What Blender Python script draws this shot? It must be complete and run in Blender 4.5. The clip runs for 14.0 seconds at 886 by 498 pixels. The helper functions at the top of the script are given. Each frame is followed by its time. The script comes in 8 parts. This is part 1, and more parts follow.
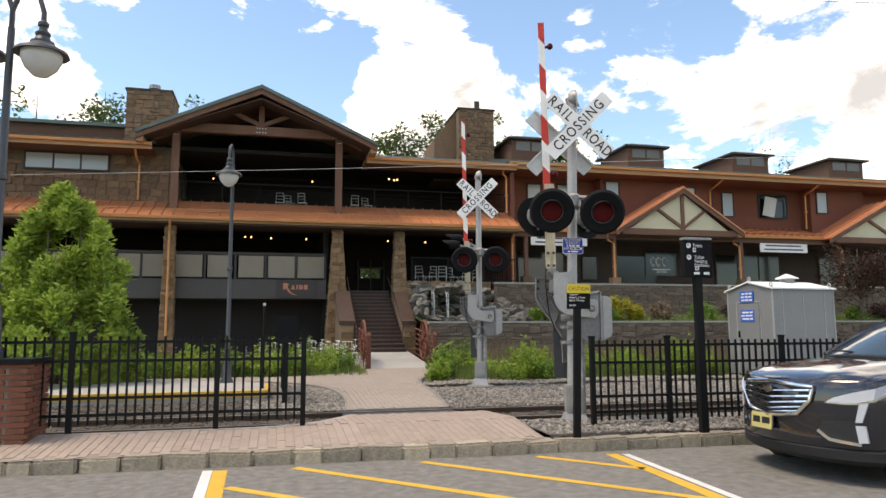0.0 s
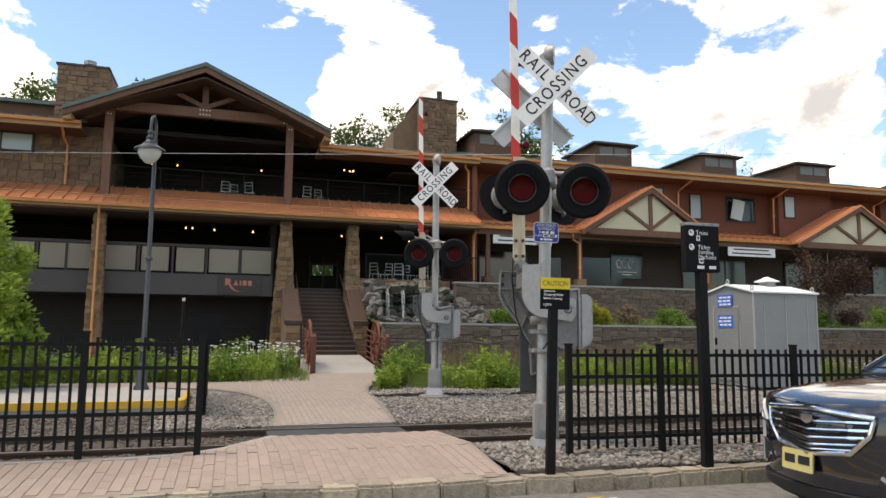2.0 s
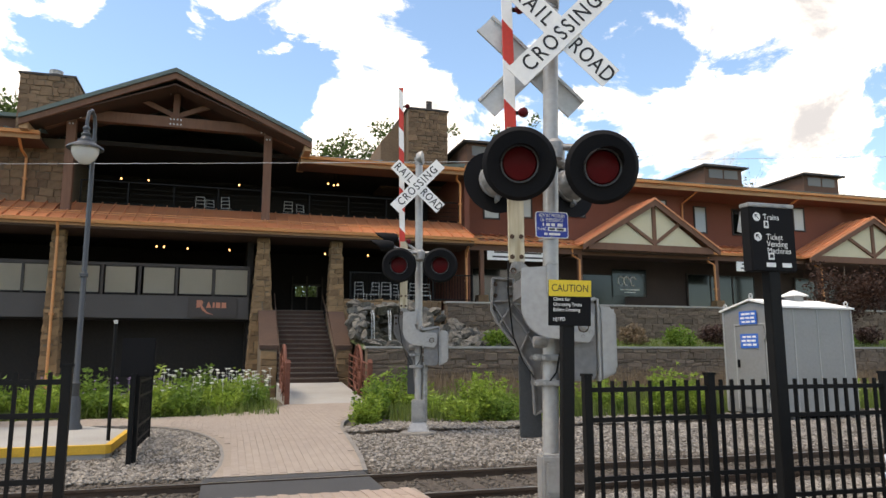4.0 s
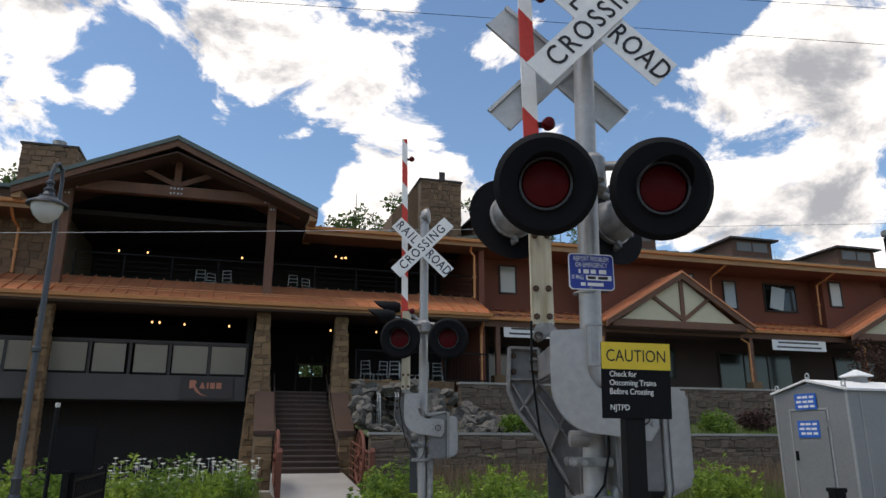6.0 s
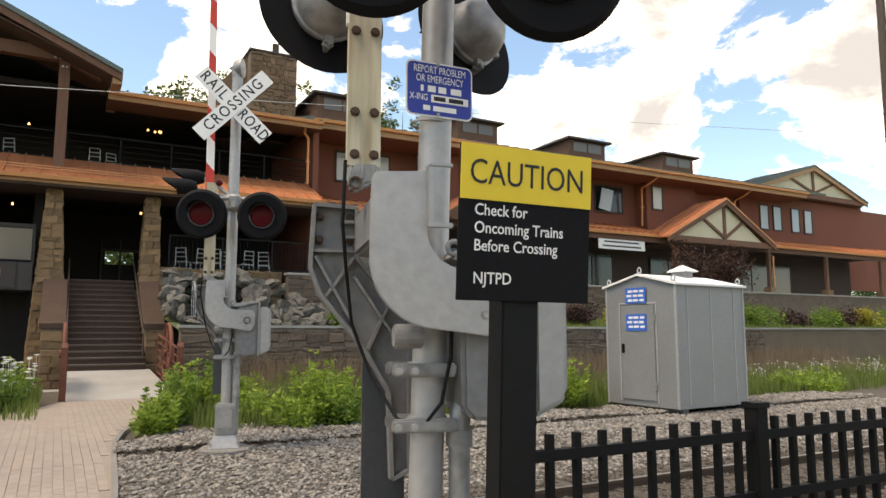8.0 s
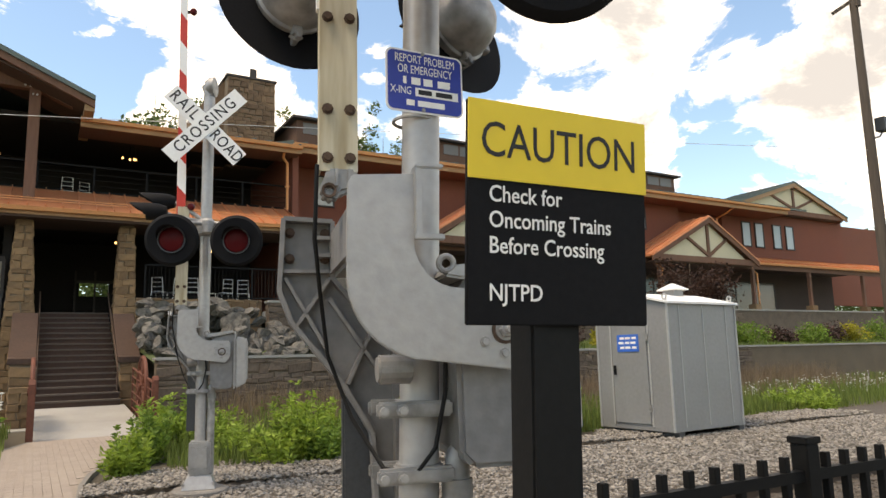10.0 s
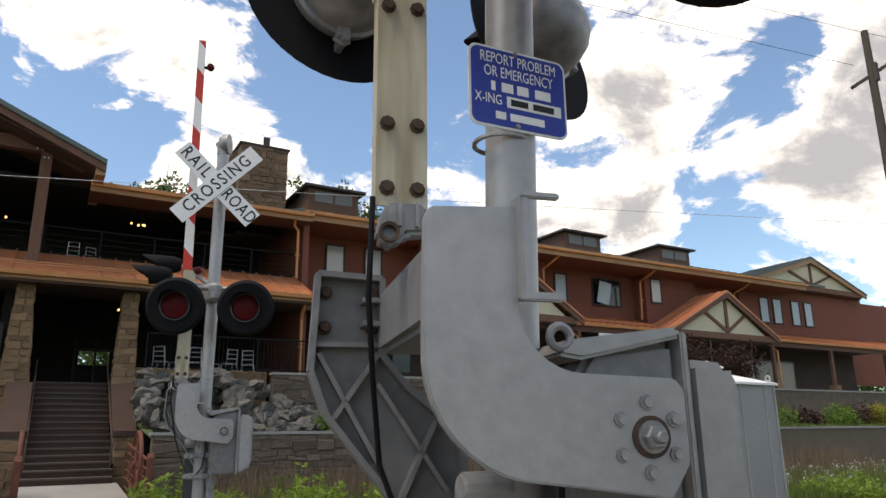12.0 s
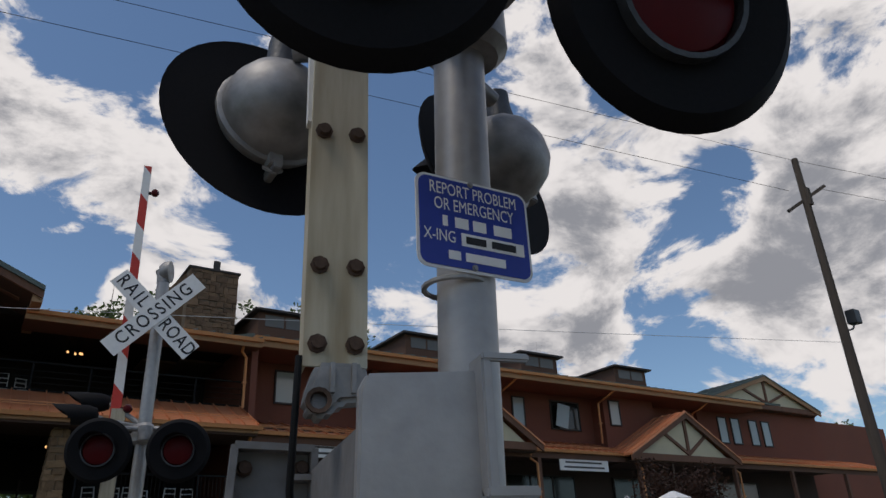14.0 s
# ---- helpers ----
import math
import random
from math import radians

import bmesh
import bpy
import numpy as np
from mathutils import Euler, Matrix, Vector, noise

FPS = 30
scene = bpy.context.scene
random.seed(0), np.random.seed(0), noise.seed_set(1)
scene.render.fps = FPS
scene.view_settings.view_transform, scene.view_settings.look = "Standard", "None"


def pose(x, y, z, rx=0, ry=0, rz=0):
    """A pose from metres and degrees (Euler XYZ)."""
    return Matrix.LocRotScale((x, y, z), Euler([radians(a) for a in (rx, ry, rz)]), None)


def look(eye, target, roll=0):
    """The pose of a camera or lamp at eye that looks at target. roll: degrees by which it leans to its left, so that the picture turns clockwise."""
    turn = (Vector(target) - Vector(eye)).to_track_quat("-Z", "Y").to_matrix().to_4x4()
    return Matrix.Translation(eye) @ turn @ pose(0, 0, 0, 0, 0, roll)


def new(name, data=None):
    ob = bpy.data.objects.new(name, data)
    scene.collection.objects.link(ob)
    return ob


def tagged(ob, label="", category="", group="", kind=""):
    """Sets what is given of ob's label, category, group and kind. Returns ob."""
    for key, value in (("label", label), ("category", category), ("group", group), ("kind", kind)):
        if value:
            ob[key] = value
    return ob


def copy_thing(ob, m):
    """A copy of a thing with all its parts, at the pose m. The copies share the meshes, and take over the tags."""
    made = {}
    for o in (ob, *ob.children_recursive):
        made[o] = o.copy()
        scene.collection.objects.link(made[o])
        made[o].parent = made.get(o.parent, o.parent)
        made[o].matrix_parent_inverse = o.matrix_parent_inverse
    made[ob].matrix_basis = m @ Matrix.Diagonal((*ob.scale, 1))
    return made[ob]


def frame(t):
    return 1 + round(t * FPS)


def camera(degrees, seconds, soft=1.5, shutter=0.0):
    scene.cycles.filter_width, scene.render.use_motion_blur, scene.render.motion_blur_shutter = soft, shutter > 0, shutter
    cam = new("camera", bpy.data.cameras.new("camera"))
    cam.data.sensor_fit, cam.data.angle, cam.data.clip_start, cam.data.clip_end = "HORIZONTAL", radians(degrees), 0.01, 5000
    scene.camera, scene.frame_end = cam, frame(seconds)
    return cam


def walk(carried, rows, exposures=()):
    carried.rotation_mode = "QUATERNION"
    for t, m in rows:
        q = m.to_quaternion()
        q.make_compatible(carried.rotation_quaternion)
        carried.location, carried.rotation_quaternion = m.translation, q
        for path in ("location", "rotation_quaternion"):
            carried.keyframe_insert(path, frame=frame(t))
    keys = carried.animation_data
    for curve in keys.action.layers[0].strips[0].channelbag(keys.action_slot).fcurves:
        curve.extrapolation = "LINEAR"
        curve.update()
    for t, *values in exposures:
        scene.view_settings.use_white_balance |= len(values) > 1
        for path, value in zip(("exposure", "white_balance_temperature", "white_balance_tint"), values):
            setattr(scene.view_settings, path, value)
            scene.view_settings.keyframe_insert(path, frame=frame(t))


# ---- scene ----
# ---- camera ----
cam = camera(64.5, 14.0)
PATH = [
    (0, (0.065, 0.154, 1.439), (0.527, 2.085, 1.673), -0.3),
    (0.5, (0.12, 0.587, 1.466), (0.611, 2.512, 1.699), 0.8),
    (1, (0.33, 1.066, 1.473), (0.868, 2.978, 1.706), 1.9),
    (1.5, (0.506, 1.568, 1.471), (1.057, 3.477, 1.7), 2.3),
    (2, (0.728, 2.013, 1.471), (1.295, 3.916, 1.709), 0.5),
    (4.5, (1.705, 4.441, 1.542), (2.28, 6.323, 1.899), -0.4),
    (5, (1.856, 4.872, 1.583), (2.381, 6.724, 2.128), -0.6),
    (5.5, (1.963, 5.248, 1.617), (2.51, 7.074, 2.219), -0.7),
    (6, (2.168, 5.629, 1.626), (2.687, 7.488, 2.15), 0.1),
    (6.5, (2.325, 6.071, 1.614), (2.956, 7.937, 1.962), 1.0),
    (7, (2.608, 6.502, 1.627), (3.417, 8.316, 1.861), 0.5),
    (7.5, (2.779, 6.841, 1.623), (3.624, 8.639, 1.852), 0.4),
    (8, (2.898, 7.087, 1.649), (3.856, 8.827, 1.884), -0.0),
    (8.5, (3.07, 7.261, 1.653), (4.082, 8.965, 1.924), -0.4),
    (11, (3.089, 7.682, 1.68), (4.076, 9.394, 1.984), -1.8),
    (11.5, (3.156, 7.918, 1.684), (4.126, 9.634, 2.023), -0.5),
    (12, (3.224, 8.221, 1.771), (4.188, 9.899, 2.275), -0.6),
    (12.5, (3.244, 8.371, 1.918), (4.326, 9.939, 2.527), -2.8),
    (13, (3.322, 8.437, 1.945), (4.395, 9.961, 2.67), -3.2),
    (13.5, (3.369, 8.451, 1.949), (4.41, 9.953, 2.76), -2.8),
    (14, (3.387, 8.451, 1.949), (4.408, 9.961, 2.773), -2.6),
]
EXPOSURES = [(0.0, 0.54, 8000, 14), (2.0, 0.49, 8000, 14), (4.4, 0.56, 7850, 14), (5.0, 0.07, 7070, 13), (5.6, -0.39, 6820, 13), (6.2, -0.09, 7270, 13), (6.7, 0.31, 8100, 13), (7.5, 0.67, 8500, 14), (8.5, 0.56, 8700, 14), (11.0, 0.65, 8800, 14), (11.6, 0.42, 8200, 14), (12.2, -0.13, 7370, 14), (13.0, -0.76, 6800, 14), (14.0, -0.96, 6750, 14)]
walk(cam, [(t, look(eye, target, roll)) for t, eye, target, roll in PATH], EXPOSURES)

# ---- light: high sun veiled by thin cloud, blue sky with cumulus ----
SUN_DIR = Vector((-0.42, -0.03, 0.90)).normalized()
sun_data = bpy.data.lights.new("sun", "SUN")
sun_data.energy, sun_data.angle, sun_data.color = 2.1, radians(20.0), (1.0, 0.94, 0.85)
sun = new("sun", sun_data)
sun.matrix_world = look(SUN_DIR * 60, (0, 0, 0))


def build_world():
    world = bpy.data.worlds.new("sky")
    scene.world = world
    world.use_nodes = True
    nt = world.node_tree
    nt.nodes.clear()
    N, L = nt.nodes.new, nt.links.new
    out, bg = N("ShaderNodeOutputWorld"), N("ShaderNodeBackground")
    sky = N("ShaderNodeTexSky")
    sky.sky_type, sky.sun_disc = "NISHITA", False
    sky.sun_elevation = math.asin(SUN_DIR.z)
    sky.sun_rotation = math.atan2(SUN_DIR.x, SUN_DIR.y)
    sky.dust_density, sky.ozone_density, sky.air_density = 0.4, 2.0, 1.0
    co = N("ShaderNodeTexCoord")
    def math_node(op, a, b=None, clamp=False):
        n = N("ShaderNodeMath")
        n.operation, n.use_clamp = op, clamp
        for i, v in enumerate((a, b)):
            if v is None:
                continue
            if isinstance(v, (int, float)):
                n.inputs[i].default_value = v
            else:
                L(v, n.inputs[i])
        return n.outputs[0]

    def cloud_noise(scale, detail, rough, shift):
        """Billows over the directions of the sky, flattened a little."""
        mp, n = N("ShaderNodeMapping"), N("ShaderNodeTexNoise")
        mp.inputs["Location"].default_value = shift
        mp.inputs["Scale"].default_value = (1.0, 1.0, 1.75)
        L(co.outputs["Generated"], mp.inputs[0])
        L(mp.outputs[0], n.inputs["Vector"])
        n.inputs["Scale"].default_value, n.inputs["Detail"].default_value, n.inputs["Roughness"].default_value = scale, detail, rough
        n.inputs["Distortion"].default_value = 0.35
        return n.outputs["Fac"]

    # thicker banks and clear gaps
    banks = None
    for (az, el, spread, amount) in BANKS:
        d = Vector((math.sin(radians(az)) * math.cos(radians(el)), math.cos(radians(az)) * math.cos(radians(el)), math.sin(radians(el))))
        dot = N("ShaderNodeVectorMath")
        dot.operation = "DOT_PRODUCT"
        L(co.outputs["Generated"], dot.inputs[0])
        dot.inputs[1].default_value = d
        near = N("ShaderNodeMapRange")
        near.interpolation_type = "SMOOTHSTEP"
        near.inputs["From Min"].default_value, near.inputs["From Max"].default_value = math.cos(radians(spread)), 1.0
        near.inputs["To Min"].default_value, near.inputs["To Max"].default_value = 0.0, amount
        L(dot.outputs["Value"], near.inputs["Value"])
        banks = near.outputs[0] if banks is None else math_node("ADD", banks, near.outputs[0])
    x0, y0, z0 = CLOUD_SHIFT
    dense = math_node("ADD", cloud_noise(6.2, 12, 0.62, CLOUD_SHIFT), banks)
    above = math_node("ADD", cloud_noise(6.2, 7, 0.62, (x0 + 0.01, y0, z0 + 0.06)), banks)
    cover = N("ShaderNodeMapRange")
    cover.interpolation_type = "SMOOTHSTEP"
    cover.inputs["From Min"].default_value, cover.inputs["From Max"].default_value = 0.515, 0.605
    L(dense, cover.inputs["Value"])
    # grey bases where much cloud stands above, and darker hearts
    shade = N("ShaderNodeMapRange")
    shade.interpolation_type = "SMOOTHSTEP"
    shade.inputs["From Min"].default_value, shade.inputs["From Max"].default_value = 0.57, 0.84
    L(math_node("ADD", above, math_node("MULTIPLY", math_node("SUBTRACT", cloud_noise(9.0, 6, 0.65, (3.1, 1.7, 0)), 0.5), 0.42)), shade.inputs["Value"])
    ccol = N("ShaderNodeMix")
    ccol.data_type = "RGBA"
    ccol.inputs["A"].default_value, ccol.inputs["B"].default_value = (*[CLOUD * v for v in (1.0, 1.0, 1.0)], 1), (*[CLOUD * v for v in (0.34, 0.365, 0.41)], 1)
    L(shade.outputs[0], ccol.inputs["Factor"])
    dim = N("ShaderNodeMix")
    dim.data_type, dim.blend_type = "RGBA", "MULTIPLY"
    dim.inputs["Factor"].default_value = 1
    L(sky.outputs[0], dim.inputs["A"])
    dim.inputs["B"].default_value = (0.9 * SKY, 1.04 * SKY, 1.1 * SKY, 1)
    mix = N("ShaderNodeMix")
    mix.data_type = "RGBA"
    L(cover.outputs[0], mix.inputs["Factor"]), L(dim.outputs["Result"], mix.inputs["A"]), L(ccol.outputs["Result"], mix.inputs["B"])
    L(mix.outputs["Result"], bg.inputs[0])
    bg.inputs[1].default_value = 1.0
    L(bg.outputs[0], out.inputs[0])


SKY, CLOUD = 0.185, 1.5
CLOUD_SHIFT = (0.35, 0.15, 0.4)
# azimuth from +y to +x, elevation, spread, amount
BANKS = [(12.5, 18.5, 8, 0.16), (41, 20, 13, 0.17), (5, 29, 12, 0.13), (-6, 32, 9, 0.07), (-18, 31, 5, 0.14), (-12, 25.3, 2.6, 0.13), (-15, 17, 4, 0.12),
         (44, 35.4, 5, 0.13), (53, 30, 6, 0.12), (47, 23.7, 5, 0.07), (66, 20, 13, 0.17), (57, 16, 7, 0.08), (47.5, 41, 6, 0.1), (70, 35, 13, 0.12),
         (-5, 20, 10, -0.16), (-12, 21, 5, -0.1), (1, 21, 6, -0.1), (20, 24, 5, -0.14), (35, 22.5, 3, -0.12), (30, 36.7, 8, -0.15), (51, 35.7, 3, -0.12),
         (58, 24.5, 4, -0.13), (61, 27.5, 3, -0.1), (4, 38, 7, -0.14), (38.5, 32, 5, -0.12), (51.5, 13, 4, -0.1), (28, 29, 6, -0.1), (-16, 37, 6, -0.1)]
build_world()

# ---- materials ----


def material(name, base, rough=0.7, metal=0.0, vary=0.12, grain=40.0, stain=1.5, bump=0.15, island=0.0, piece=0.0, spec=0.4, tint=None, streak=False, coat=0.0):
    """A procedural surface: base colour with fine grain, large stains, bump, and change from piece to piece."""
    m = bpy.data.materials.new(name)
    m.use_nodes = True
    nt = m.node_tree
    N, L = nt.nodes.new, nt.links.new
    b = nt.nodes["Principled BSDF"]
    b.inputs["Metallic"].default_value = metal
    b.inputs["Specular IOR Level"].default_value = spec
    b.inputs["Coat Weight"].default_value = coat
    co = N("ShaderNodeTexCoord")
    mp = N("ShaderNodeMapping")
    L(co.outputs["Object"], mp.inputs[0])
    if streak:
        mp.inputs["Scale"].default_value = (1, 1, 0.12)
    n1, n2 = N("ShaderNodeTexNoise"), N("ShaderNodeTexNoise")
    for n, s, d in ((n1, grain, 4), (n2, stain, 5)):
        L(mp.outputs[0], n.inputs["Vector"])
        n.inputs["Scale"].default_value, n.inputs["Detail"].default_value = s, d
    add = N("ShaderNodeMath")
    add.operation = "ADD"
    L(n1.outputs["Fac"], add.inputs[0]), L(n2.outputs["Fac"], add.inputs[1])
    total = add.outputs[0]
    for amount, src in ((island, "geo"), (piece, "info")):
        if amount:
            r = N("ShaderNodeNewGeometry").outputs["Random Per Island"] if src == "geo" else N("ShaderNodeObjectInfo").outputs["Random"]
            k = N("ShaderNodeMath")
            k.operation = "MULTIPLY_ADD"
            L(r, k.inputs[0])
            k.inputs[1].default_value = amount
            L(total, k.inputs[2])
            total = k.outputs[0]
    mid = 1.0 + 0.5 * (island + piece)
    rng = N("ShaderNodeMapRange")
    span = 0.42 + 0.5 * (island + piece)
    rng.inputs["From Min"].default_value, rng.inputs["From Max"].default_value = mid - span, mid + span
    L(total, rng.inputs["Value"])
    mix = N("ShaderNodeMix")
    mix.data_type = "RGBA"
    hi = tint or tuple(min(1, c * (1 + vary)) for c in base)
    mix.inputs["A"].default_value = (*[c * (1 - vary) for c in base], 1)
    mix.inputs["B"].default_value = (*hi, 1)
    L(rng.outputs[0], mix.inputs["Factor"])
    L(mix.outputs["Result"], b.inputs["Base Color"])
    rr = N("ShaderNodeMapRange")
    rr.inputs["To Min"].default_value, rr.inputs["To Max"].default_value = max(0.03, rough - 0.1), min(1, rough + 0.1)
    L(n2.outputs["Fac"], rr.inputs["Value"])
    L(rr.outputs[0], b.inputs["Roughness"])
    if bump:
        bp = N("ShaderNodeBump")
        bp.inputs["Strength"].default_value, bp.inputs["Distance"].default_value = bump, 0.02
        L(n1.outputs["Fac"], bp.inputs["Height"])
        L(bp.outputs[0], b.inputs["Normal"])
    return m


def glass_material(name, colour, rough=0.03, alpha=0.0):
    m = bpy.data.materials.new(name)
    m.use_nodes = True
    b = m.node_tree.nodes["Principled BSDF"]
    b.inputs["Base Color"].default_value, b.inputs["Roughness"].default_value = (*colour, 1), rough
    b.inputs["Specular IOR Level"].default_value = 0.6
    b.inputs["Transmission Weight"].default_value = alpha
    return m


def glow_material(name, colour, strength):
    m = bpy.data.materials.new(name)
    m.use_nodes = True
    b = m.node_tree.nodes["Principled BSDF"]
    b.inputs["Base Color"].default_value = (*colour, 1)
    b.inputs["Emission Color"].default_value, b.inputs["Emission Strength"].default_value = (*colour, 1), strength
    return m


